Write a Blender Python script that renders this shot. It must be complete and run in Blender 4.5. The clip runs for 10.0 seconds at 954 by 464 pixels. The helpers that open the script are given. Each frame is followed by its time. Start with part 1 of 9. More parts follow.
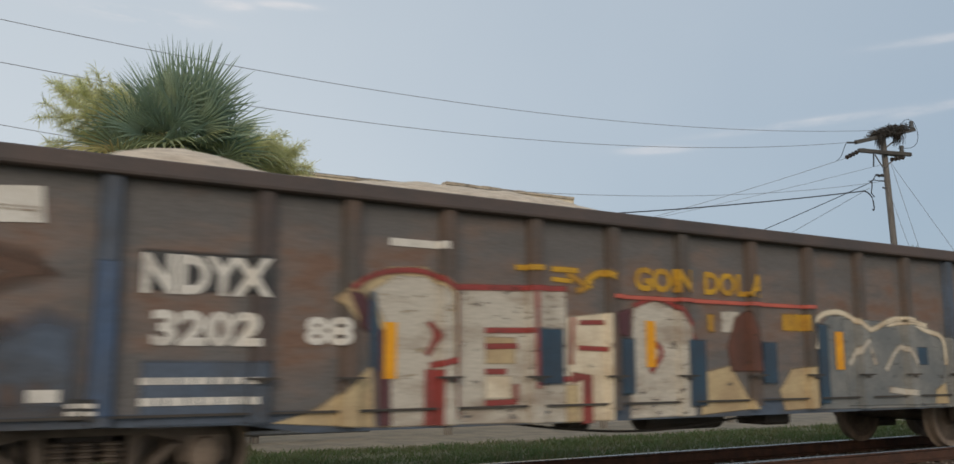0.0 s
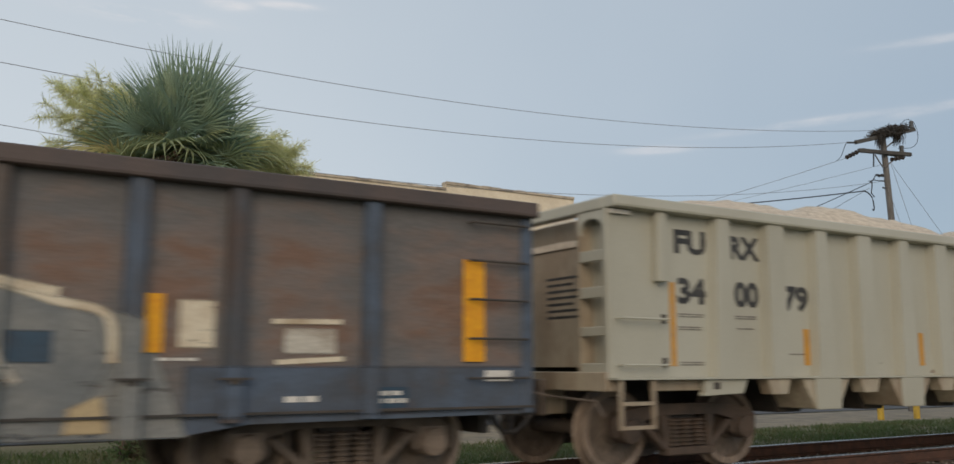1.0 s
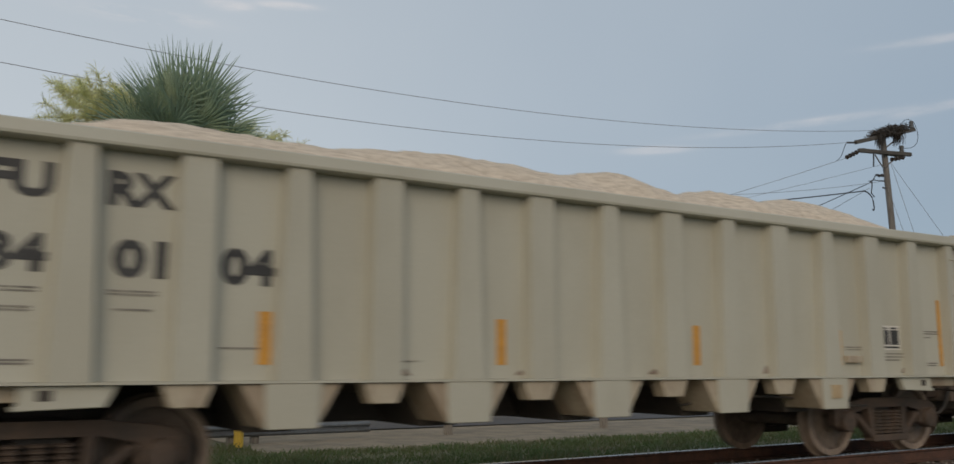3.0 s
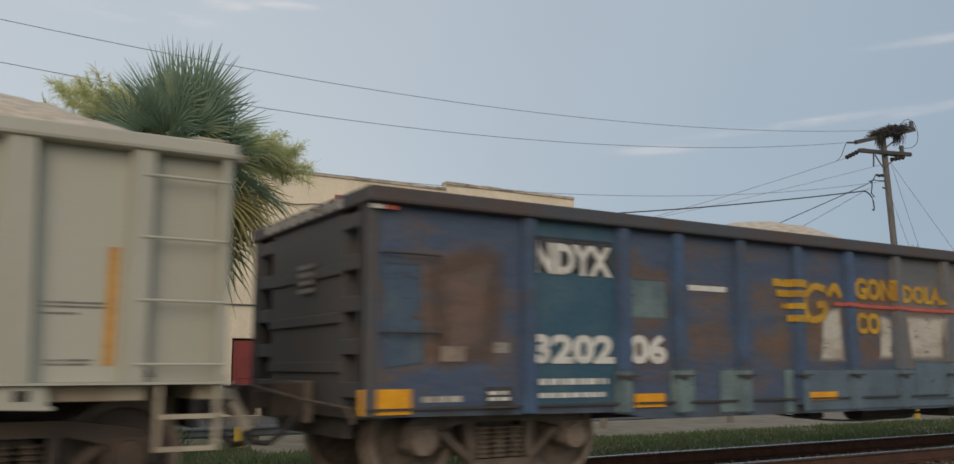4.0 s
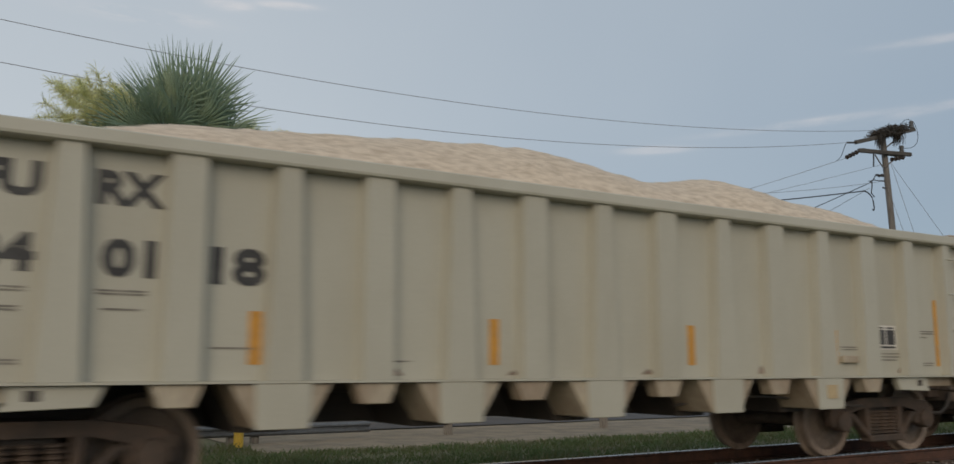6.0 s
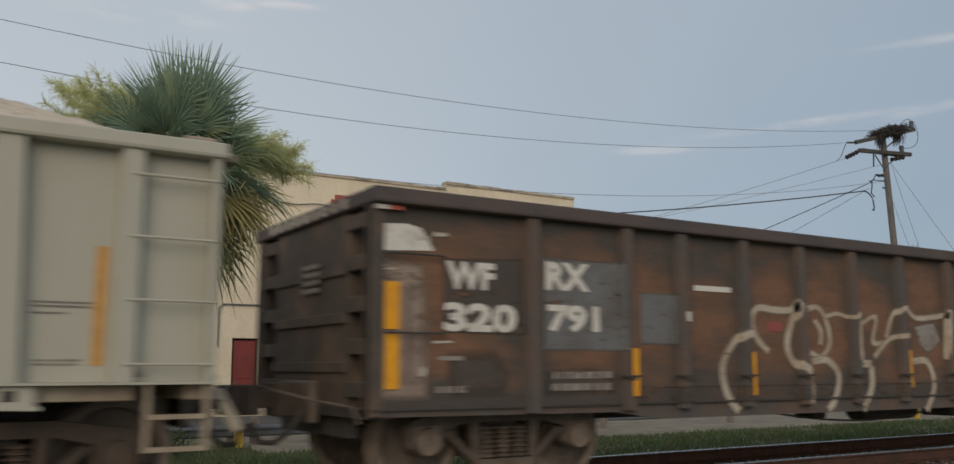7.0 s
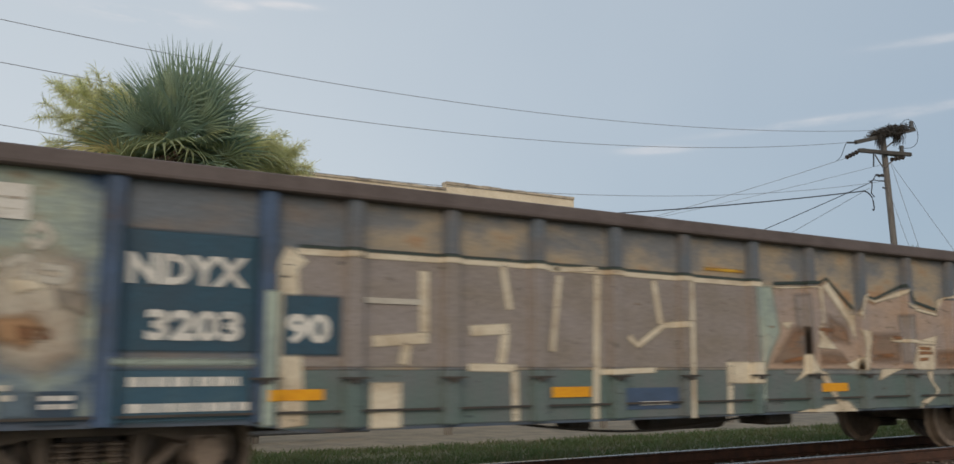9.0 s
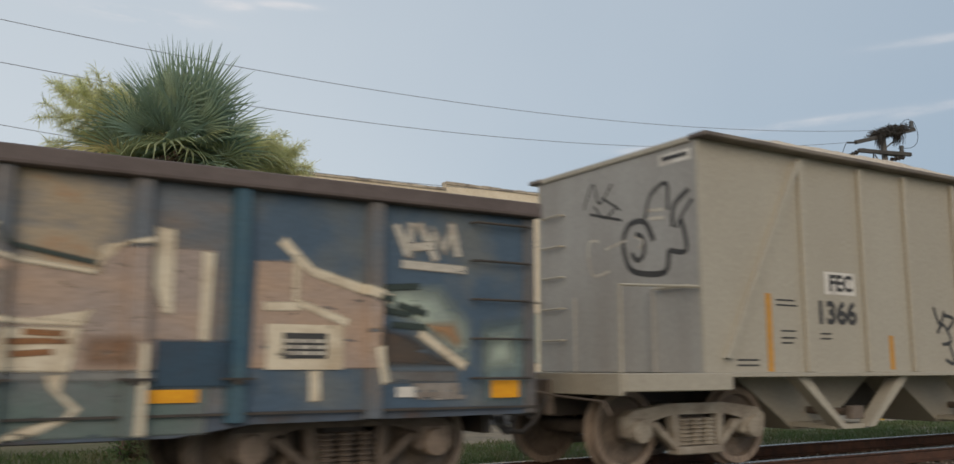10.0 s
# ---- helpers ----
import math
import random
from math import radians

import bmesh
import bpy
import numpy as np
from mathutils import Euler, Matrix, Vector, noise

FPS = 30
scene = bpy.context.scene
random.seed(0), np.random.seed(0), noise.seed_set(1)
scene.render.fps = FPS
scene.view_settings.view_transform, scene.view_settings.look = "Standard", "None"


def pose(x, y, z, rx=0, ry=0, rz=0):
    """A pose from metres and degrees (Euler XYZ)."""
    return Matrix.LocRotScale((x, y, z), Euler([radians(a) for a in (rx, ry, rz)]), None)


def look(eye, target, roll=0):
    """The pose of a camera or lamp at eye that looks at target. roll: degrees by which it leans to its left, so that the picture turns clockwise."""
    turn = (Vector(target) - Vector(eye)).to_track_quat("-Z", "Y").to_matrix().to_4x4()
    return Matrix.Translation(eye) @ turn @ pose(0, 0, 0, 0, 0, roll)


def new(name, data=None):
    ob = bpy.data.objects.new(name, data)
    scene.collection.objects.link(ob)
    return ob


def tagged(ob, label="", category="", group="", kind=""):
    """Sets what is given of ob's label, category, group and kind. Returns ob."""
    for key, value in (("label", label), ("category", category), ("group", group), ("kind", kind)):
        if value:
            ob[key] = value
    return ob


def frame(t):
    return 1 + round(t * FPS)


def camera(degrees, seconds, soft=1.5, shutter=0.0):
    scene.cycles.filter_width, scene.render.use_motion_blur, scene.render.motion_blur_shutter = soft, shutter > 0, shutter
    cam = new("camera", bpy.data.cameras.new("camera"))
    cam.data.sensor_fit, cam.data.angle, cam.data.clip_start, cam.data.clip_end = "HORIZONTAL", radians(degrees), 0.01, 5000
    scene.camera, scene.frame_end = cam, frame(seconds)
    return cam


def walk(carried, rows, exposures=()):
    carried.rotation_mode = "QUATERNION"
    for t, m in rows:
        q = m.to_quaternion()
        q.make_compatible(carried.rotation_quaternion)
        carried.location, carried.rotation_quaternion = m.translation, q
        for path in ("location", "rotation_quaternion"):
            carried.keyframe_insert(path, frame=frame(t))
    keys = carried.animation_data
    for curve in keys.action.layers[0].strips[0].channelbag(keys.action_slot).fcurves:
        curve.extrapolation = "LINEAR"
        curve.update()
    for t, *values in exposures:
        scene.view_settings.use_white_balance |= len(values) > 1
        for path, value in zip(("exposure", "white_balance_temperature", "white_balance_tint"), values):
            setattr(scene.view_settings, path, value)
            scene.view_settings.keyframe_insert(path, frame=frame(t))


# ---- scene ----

V = 10.6                      # train speed, m/s, towards -x
YC = 8.68                     # centre line of the track
cam = camera(55.82, 10.0, soft=1.5, shutter=0.26)
EYE = pose(0, 0, 1.152, 98.522, 0, -31.565)
# the picture brightens a little while the dark cars pass and dims for the pale ones
walk(cam, [(0.0, EYE), (10.0, EYE)], [(0.0, 0.10), (1.0, 0.10), (1.5, 0.08), (2.0, -0.08), (3.5, -0.10), (4.1, 0.0), (4.6, 0.10), (5.1, 0.06), (5.8, -0.10), (6.7, -0.10), (7.2, -0.14), (7.6, -0.12), (8.0, 0.06), (8.5, 0.10), (10.0, 0.10)])

# ---------------------------------------------------------------- light
world = bpy.data.worlds.new("evening_sky")
scene.world = world
world.use_nodes = True
SUN_EL, SUN_AZ = radians(22), radians(215)


def build_sky():
    nt = world.node_tree
    nd, ln = nt.nodes, nt.links
    nd.clear()
    out, bg = nd.new("ShaderNodeOutputWorld"), nd.new("ShaderNodeBackground")
    sky = nd.new("ShaderNodeTexSky")
    sky.sky_type, sky.sun_disc, sky.sun_elevation, sky.sun_rotation = "NISHITA", False, SUN_EL, SUN_AZ
    gain = nd.new("ShaderNodeVectorMath")
    gain.operation = "SCALE"
    gain.inputs["Scale"].default_value = 0.085
    tc = nd.new("ShaderNodeTexCoord")
    # even veil of high cloud, paler towards the west, with a few thin streaks
    n1 = nd.new("ShaderNodeTexNoise")
    n1.inputs["Scale"].default_value, n1.inputs["Detail"].default_value = 1.3, 4
    veil = nd.new("ShaderNodeValToRGB")
    veil.color_ramp.elements[0].position, veil.color_ramp.elements[0].color = 0.15, (0.342, 0.427, 0.520, 1)
    veil.color_ramp.elements[1].position, veil.color_ramp.elements[1].color = 0.85, (0.585, 0.636, 0.68, 1)
    m1 = nd.new("ShaderNodeMix")
    m1.data_type = "RGBA"
    m1.inputs["Factor"].default_value = 0.88
    ln.new(tc.outputs["Generated"], n1.inputs["Vector"])
    ln.new(sky.outputs["Color"], gain.inputs[0])
    ln.new(gain.outputs["Vector"], m1.inputs["A"])
    ln.new(veil.outputs["Color"], m1.inputs["B"])
    last = m1.outputs["Result"]

    def calc(op, a, b=None, clamp=False):
        m = nd.new("ShaderNodeMath")
        m.operation, m.use_clamp = op, clamp
        for k, v in enumerate((a, b)):
            if v is not None:
                if isinstance(v, (int, float)):
                    m.inputs[k].default_value = v
                else:
                    ln.new(v, m.inputs[k])
        return m.outputs[0]

    def along(vec):
        m = nd.new("ShaderNodeVectorMath")
        m.operation = "DOT_PRODUCT"
        ln.new(tc.outputs["Generated"], m.inputs[0])
        m.inputs[1].default_value = vec
        return m.outputs["Value"]

    streak = nd.new("ShaderNodeTexNoise")
    streak.inputs["Scale"].default_value, streak.inputs["Detail"].default_value, streak.inputs["Roughness"].default_value = 7.0, 8, 0.62
    mp = nd.new("ShaderNodeMapping")
    mp.inputs["Scale"].default_value = (1.0, 1.0, 4.5)
    ln.new(tc.outputs["Generated"], mp.inputs["Vector"])
    ln.new(mp.outputs["Vector"], streak.inputs["Vector"])
    u, h = along((0.852, -0.5235, 0.0)), along((0.0, 0.0, 1.0))
    lift = calc("MULTIPLY", calc("MULTIPLY", u, 2.2), calc("SUBTRACT", h, 0.28))
    ln.new(calc("ADD", calc("ADD", calc("SUBTRACT", 0.2, calc("MULTIPLY", u, 0.62)), lift), calc("MULTIPLY", n1.outputs["Fac"], 0.6), True), veil.inputs["Fac"])
    # streaks: place along the horizon, height, half length, half thickness, strength
    for u0, h0, lu, lh, k, tilt in ((0.34, 0.2495, 0.09, 0.0042, 0.5, 0.05), (0.47, 0.2540, 0.07, 0.0042, 0.45, 0.12), (0.19, 0.2325, 0.04, 0.004, 0.6, 0.0), (-0.335, 0.353, 0.06, 0.007, 1.0, 0.0), (-0.26, 0.372, 0.022, 0.005, 1.3, 0.0), (0.45, 0.315, 0.05, 0.004, 0.5, 0.0), (-0.20, 0.377, 0.03, 0.004, 0.9, 0.0)):
        du = calc("DIVIDE", calc("SUBTRACT", u, u0), lu)
        dh = calc("DIVIDE", calc("SUBTRACT", calc("SUBTRACT", h, h0), calc("MULTIPLY", calc("SUBTRACT", u, u0), tilt)), lh)
        r2 = calc("ADD", calc("MULTIPLY", du, du), calc("MULTIPLY", dh, dh))
        mask = calc("DIVIDE", 1.0, calc("ADD", 1.0, calc("POWER", r2, 3.0)))
        f = calc("MULTIPLY", mask, calc("MULTIPLY", calc("SUBTRACT", streak.outputs["Fac"], 0.36), 3.2 * k), True)
        m2 = nd.new("ShaderNodeMix")
        m2.data_type = "RGBA"
        m2.inputs["B"].default_value = (0.73, 0.705, 0.71, 1)
        ln.new(f, m2.inputs["Factor"])
        ln.new(last, m2.inputs["A"])
        last = m2.outputs["Result"]
    ln.new(last, bg.inputs["Color"])
    bg.inputs["Strength"].default_value = 1.0
    ln.new(bg.outputs["Background"], out.inputs["Surface"])


build_sky()
sun = new("sun", bpy.data.lights.new("sun", "SUN"))
sun.data.energy, sun.data.angle, sun.data.color = 1.5, radians(40), (1.0, 0.80, 0.58)
sun.matrix_world = look((0, 0, 40), (0.55 * 40, 0.75 * 40, 40 - 0.40 * 40))


# ---------------------------------------------------------------- materials
def material(name, base, second=None, scale=2.0, amount=0.5, rough=0.7, metal=0.0, bump=0.15, fine=30.0, stretch=(1, 1, 1), third=None, lo=0.42, hi=0.62, dent=0.0, wear=0.0, bay=0.0, glow=0.0, grain=0.35):
    """Base colour broken by patches of a second colour, with fine grain, streaks and relief."""
    m = bpy.data.materials.new(name)
    m.use_nodes = True
    nd, ln = m.node_tree.nodes, m.node_tree.links
    b = nd["Principled BSDF"]
    b.inputs["Metallic"].default_value = metal
    tc, mp, inf = nd.new("ShaderNodeTexCoord"), nd.new("ShaderNodeMapping"), nd.new("ShaderNodeObjectInfo")
    mp.inputs["Scale"].default_value = stretch
    off = nd.new("ShaderNodeVectorMath")
    off.operation = "SCALE"
    ln.new(inf.outputs["Random"], off.inputs["Scale"])
    off.inputs[0].default_value = (31, 17, 23)
    ln.new(off.outputs["Vector"], mp.inputs["Location"])
    ln.new(tc.outputs["Object"], mp.inputs["Vector"])
    big, small = nd.new("ShaderNodeTexNoise"), nd.new("ShaderNodeTexNoise")
    big.inputs["Scale"].default_value, big.inputs["Detail"].default_value, big.inputs["Roughness"].default_value = scale, 8, 0.62
    small.inputs["Scale"].default_value, small.inputs["Detail"].default_value = fine, 4
    ln.new(mp.outputs["Vector"], big.inputs["Vector"])
    ln.new(mp.outputs["Vector"], small.inputs["Vector"])
    second = second or tuple(c * 0.75 for c in base)
    r = nd.new("ShaderNodeValToRGB")
    r.color_ramp.elements[0].position, r.color_ramp.elements[0].color = lo, (*base, 1)
    r.color_ramp.elements[1].position = hi
    r.color_ramp.elements[1].color = (*[a + (c - a) * amount for a, c in zip(base, second)], 1)
    if third:
        e = r.color_ramp.elements.new(min(0.97, hi + 0.1))
        e.color = (*third, 1)
    fac = big.outputs["Fac"]
    if bay:
        # the second colour gathers mid-panel, the base colour keeps to the rims
        sep = nd.new("ShaderNodeSeparateXYZ")
        ln.new(tc.outputs["Generated"], sep.inputs["Vector"])
        rims = []
        for axis, k in (("X", 3.6), ("Z", 3.2)):
            inv, low, sc = nd.new("ShaderNodeMath"), nd.new("ShaderNodeMath"), nd.new("ShaderNodeMath")
            inv.operation, low.operation, sc.operation, sc.use_clamp = "SUBTRACT", "MINIMUM", "MULTIPLY", True
            inv.inputs[0].default_value, sc.inputs[1].default_value = 1.0, k
            ln.new(sep.outputs[axis], inv.inputs[1])
            ln.new(sep.outputs[axis], low.inputs[0])
            ln.new(inv.outputs[0], low.inputs[1])
            ln.new(low.outputs[0], sc.inputs[0])
            rims.append(sc.outputs[0])
        mul, mad = nd.new("ShaderNodeMath"), nd.new("ShaderNodeMath")
        mul.operation, mad.operation = "MULTIPLY", "MULTIPLY_ADD"
        ln.new(rims[0], mul.inputs[0])
        ln.new(rims[1], mul.inputs[1])
        ln.new(mul.outputs[0], mad.inputs[0])
        mad.inputs[1].default_value = bay
        sub = nd.new("ShaderNodeMath")
        sub.operation = "SUBTRACT"
        ln.new(fac, sub.inputs[0])
        sub.inputs[1].default_value = bay * 0.55
        ln.new(sub.outputs[0], mad.inputs[2])
        fac = mad.outputs[0]
    ln.new(fac, r.inputs["Fac"])
    g = nd.new("ShaderNodeMix")
    g.data_type, g.blend_type = "RGBA", "OVERLAY"
    g.inputs["Factor"].default_value = grain
    ln.new(r.outputs["Color"], g.inputs["A"])
    ln.new(small.outputs["Fac"], g.inputs["B"])
    ln.new(g.outputs["Result"], b.inputs["Base Color"])
    rr = nd.new("ShaderNodeMapRange")
    rr.inputs["To Min"].default_value, rr.inputs["To Max"].default_value = max(0.05, rough - 0.12), min(1, rough + 0.12)
    ln.new(small.outputs["Fac"], rr.inputs["Value"])
    ln.new(rr.outputs["Result"], b.inputs["Roughness"])
    if bump:
        bn = nd.new("ShaderNodeBump")
        bn.inputs["Strength"].default_value, bn.inputs["Distance"].default_value = bump, 0.02
        ln.new(small.outputs["Fac"], bn.inputs["Height"])
        if dent:
            wide = nd.new("ShaderNodeTexNoise")
            wide.inputs["Scale"].default_value, wide.inputs["Detail"].default_value = 2.2, 2
            ln.new(mp.outputs["Vector"], wide.inputs["Vector"])
            b2 = nd.new("ShaderNodeBump")
            b2.inputs["Strength"].default_value, b2.inputs["Distance"].default_value = dent, 0.12
            ln.new(wide.outputs["Fac"], b2.inputs["Height"])
            ln.new(b2.outputs["Normal"], bn.inputs["Normal"])
        ln.new(bn.outputs["Normal"], b.inputs["Normal"])
    if glow:
        # thin leaves let light through
        tr, mix = nd.new("ShaderNodeBsdfTranslucent"), nd.new("ShaderNodeMixShader")
        mix.inputs[0].default_value = glow
        ln.new(g.outputs["Result"], tr.inputs["Color"])
        ln.new(b.outputs["BSDF"], mix.inputs[1])
        ln.new(tr.outputs["BSDF"], mix.inputs[2])
        ln.new(mix.outputs["Shader"], nd["Material Output"].inputs["Surface"])
    if wear:
        chips = nd.new("ShaderNodeTexNoise")
        chips.inputs["Scale"].default_value, chips.inputs["Detail"].default_value, chips.inputs["Roughness"].default_value = 7.0, 7, 0.7
        stretchy = nd.new("ShaderNodeMapping")
        stretchy.inputs["Scale"].default_value = (0.6, 1, 1.7)
        ln.new(tc.outputs["Object"], stretchy.inputs["Vector"])
        ln.new(stretchy.outputs["Vector"], chips.inputs["Vector"])
        edge = nd.new("ShaderNodeMapRange")
        edge.inputs["From Min"].default_value, edge.inputs["From Max"].default_value = wear - 0.03, wear + 0.05
        ln.new(chips.outputs["Fac"], edge.inputs["Value"])
        ln.new(edge.outputs["Result"], b.inputs["Alpha"])
    return m


M = {}
M["beige"] = material("beige_car_paint", (0.412, 0.405, 0.345), (0.345, 0.33, 0.27), 0.8, 0.55, 0.5, stretch=(1, 1, 0.5), bump=0.02, fine=70, dent=0.05, grain=0.1)
M["corner"] = material("cream_touch_up_paint", (0.60, 0.55, 0.43), (0.5, 0.42, 0.31), 2.0, 0.7, 0.6)
M["beige_dirty"] = material("beige_paint_with_road_dirt", (0.38, 0.335, 0.26), (0.23, 0.17, 0.12), 1.8, 0.7, 0.65, stretch=(1, 1, 0.3), bump=0.1)
M["grey_hop"] = material("weathered_grey_car_paint", (0.375, 0.35, 0.295), (0.33, 0.30, 0.245), 0.6, 0.5, 0.6, stretch=(1, 1, 0.35), bump=0.03, fine=70)
# grey-brown top rail: the shade under its overhang is put into the colour
M["greychord"] = material("grimy_grey_brown_top_rail", (0.20, 0.175, 0.15), (0.11, 0.09, 0.08), 1.4, 0.9, 0.7)
M["grey_end"] = material("cool_grey_end_sheet_paint", (0.325, 0.325, 0.315), (0.255, 0.245, 0.232), 1.0, 0.7, 0.65, stretch=(1, 1, 0.3), bump=0.03, fine=70)
M["truckpale"] = material("dusty_pale_cast_steel", (0.33, 0.30, 0.255), (0.21, 0.18, 0.15), 4.0, 0.9, 0.8)
M["blue"] = material("faded_blue_car_paint", (0.06, 0.10, 0.185), (0.055, 0.075, 0.115), 1.4, 0.9, 0.5, third=(0.10, 0.06, 0.045), hi=0.6, bump=0.1, dent=0.35)
M["slate"] = material("slate_blue_car_paint", (0.075, 0.1, 0.145), (0.06, 0.066, 0.08), 1.6, 0.9, 0.6, third=(0.09, 0.06, 0.05), hi=0.6, dent=0.35)
M["teal"] = material("teal_repaint", (0.035, 0.088, 0.135), (0.06, 0.11, 0.14), 2.4, 0.8, 0.5)
M["paleteal"] = material("pale_teal_primer", (0.145, 0.20, 0.205), (0.085, 0.12, 0.14), 2.0, 0.9, 0.6, wear=0.31)
M["rustpanel"] = material("rusted_panel_steel", (0.145, 0.094, 0.074), (0.092, 0.077, 0.072), 1.8, 0.9, 0.75, stretch=(0.5, 1, 1.4), third=(0.06, 0.068, 0.085), dent=0.35)
M["darkgrey"] = material("dark_grey_rusty_steel", (0.085, 0.075, 0.07), (0.12, 0.08, 0.062), 1.3, 0.9, 0.7, dent=0.35)
M["capbrown"] = material("brown_rusted_top_chord", (0.088, 0.066, 0.06), (0.062, 0.053, 0.053), 1.5, 0.9, 0.7)
M["capblue"] = material("blue_grey_top_chord", (0.060, 0.064, 0.074), (0.078, 0.054, 0.046), 1.2, 0.9, 0.65)
M["mauve"] = material("mauve_grey_spray_paint", (0.26, 0.228, 0.218), (0.22, 0.185, 0.155), 1.2, 0.9, 0.65, stretch=(0.6, 1, 1.2), wear=0.33)
M["olive"] = material("tan_olive_weathered_paint", (0.3, 0.25, 0.185), (0.18, 0.165, 0.155), 1.3, 0.9, 0.7, dent=0.35)
M["dkgreen"] = material("dark_green_spray_paint", (0.105, 0.148, 0.14), (0.14, 0.15, 0.155), 1.6, 0.8, 0.6, wear=0.33)
M["under"] = material("black_grimy_underframe_steel", (0.045, 0.041, 0.038), (0.07, 0.058, 0.05), 3.0, 0.8, 0.8)
M["truck"] = material("dusty_brown_cast_steel", (0.15, 0.12, 0.098), (0.085, 0.068, 0.057), 4.0, 0.9, 0.8)
M["wheel"] = material("dusty_rusted_wheel_steel", (0.26, 0.205, 0.165), (0.16, 0.125, 0.10), 4.0, 0.9, 0.7)
M["white"] = material("white_stencil_paint", (0.62, 0.60, 0.56), (0.40, 0.37, 0.34), 5.0, 0.8, 0.6, lo=0.5, hi=0.7, wear=0.28)
M["black"] = material("black_stencil_paint", (0.03, 0.03, 0.032), (0.06, 0.06, 0.06), 5.0, 0.8, 0.6, wear=0.28)
M["yellow"] = material("yellow_reflective_stripe", (0.74, 0.34, 0.008), (0.62, 0.27, 0.01), 6.0, 0.7, 0.45, bump=0.02)
M["tan_stripe"] = material("faded_tan_reflective_stripe", (0.52, 0.26, 0.042), (0.42, 0.215, 0.05), 6.0, 0.7, 0.5, bump=0.02)
M["gold"] = material("golden_yellow_lettering", (0.52, 0.30, 0.02), (0.32, 0.17, 0.03), 3.0, 0.9, 0.6, wear=0.35)
M["red"] = material("red_spray_paint", (0.28, 0.048, 0.042), (0.17, 0.045, 0.04), 3.0, 0.8, 0.6, wear=0.33)
M["cream"] = material("cream_spray_paint", (0.62, 0.55, 0.43), (0.40, 0.31, 0.21), 2.2, 0.9, 0.65, lo=0.46, hi=0.66, wear=0.34)
M["silver"] = material("silver_grey_spray_paint", (0.47, 0.44, 0.385), (0.24, 0.185, 0.14), 2.4, 0.9, 0.65, lo=0.46, hi=0.68, stretch=(0.6, 1, 1.3), wear=0.37)
M["sand"] = material("tan_spray_paint", (0.45, 0.355, 0.21), (0.34, 0.25, 0.15), 2.4, 0.8, 0.65, wear=0.32)
M["navy"] = material("dark_blue_buff_paint", (0.03, 0.062, 0.10), (0.035, 0.05, 0.075), 3.0, 0.8, 0.55)
M["maroon"] = material("dark_maroon_spray_paint", (0.10, 0.035, 0.04), (0.07, 0.03, 0.04), 3.0, 0.8, 0.6, wear=0.33)
M["rustbrown"] = material("red_brown_spray_paint", (0.12, 0.05, 0.035), (0.08, 0.04, 0.03), 3.0, 0.8, 0.7, wear=0.35)
M["steelspray"] = material("steel_grey_spray_paint", (0.14, 0.15, 0.155), (0.22, 0.22, 0.21), 1.8, 0.9, 0.6, wear=0.33)
M["coral"] = material("coral_red_line_paint", (0.48, 0.11, 0.075), (0.36, 0.09, 0.07), 3.0, 0.8, 0.6, wear=0.33)
M["coraldark"] = material("faded_red_sticker", (0.30, 0.08, 0.07), None, 5.0, 0.6, 0.6)
M["teal2"] = material("blue_grey_repaint", (0.055, 0.085, 0.13), (0.09, 0.12, 0.15), 3.0, 0.8, 0.6, wear=0.37)
M["paleblue"] = material("pale_slate_blue_paint", (0.105, 0.15, 0.19), (0.07, 0.10, 0.13), 1.6, 0.9, 0.6, wear=0.31)
M["rustorange"] = material("orange_rust", (0.26, 0.12, 0.05), (0.14, 0.07, 0.04), 3.0, 0.9, 0.8, wear=0.41)
M["greybuff"] = material("grey_buff_paint", (0.15, 0.155, 0.16), (0.11, 0.10, 0.095), 2.0, 0.9, 0.6, wear=0.35)
M["darkgrey2"] = material("sooty_grey_steel", (0.06, 0.052, 0.046), (0.085, 0.06, 0.045), 2.0, 0.9, 0.7, wear=0.39)
M["brownpale"] = material("flaking_tan_brown_paint", (0.27, 0.21, 0.175), (0.16, 0.115, 0.09), 4.0, 0.9, 0.75, wear=0.37)
M["silver2"] = material("dusty_grey_stencil", (0.26, 0.24, 0.22), (0.18, 0.15, 0.13), 4.0, 0.9, 0.7, wear=0.37)
M["bone"] = material("bone_white_spray_paint", (0.44, 0.39, 0.32), (0.30, 0.23, 0.17), 2.5, 0.9, 0.65, wear=0.33)
M["orangetan"] = material("tan_orange_spray_paint", (0.38, 0.22, 0.11), (0.26, 0.15, 0.08), 3.0, 0.9, 0.65, wear=0.37)
M["palegreen"] = material("pale_green_spray_paint", (0.36, 0.42, 0.36), (0.24, 0.29, 0.27), 1.6, 0.9, 0.6, wear=0.35)
M["navyteal"] = material("deep_teal_stencil_field", (0.028, 0.072, 0.11), (0.035, 0.06, 0.085), 2.5, 0.8, 0.5, wear=0.28)
M["blackgreen"] = material("black_green_outline_paint", (0.03, 0.045, 0.04), None, 3.0, 0.6, 0.6, wear=0.33)
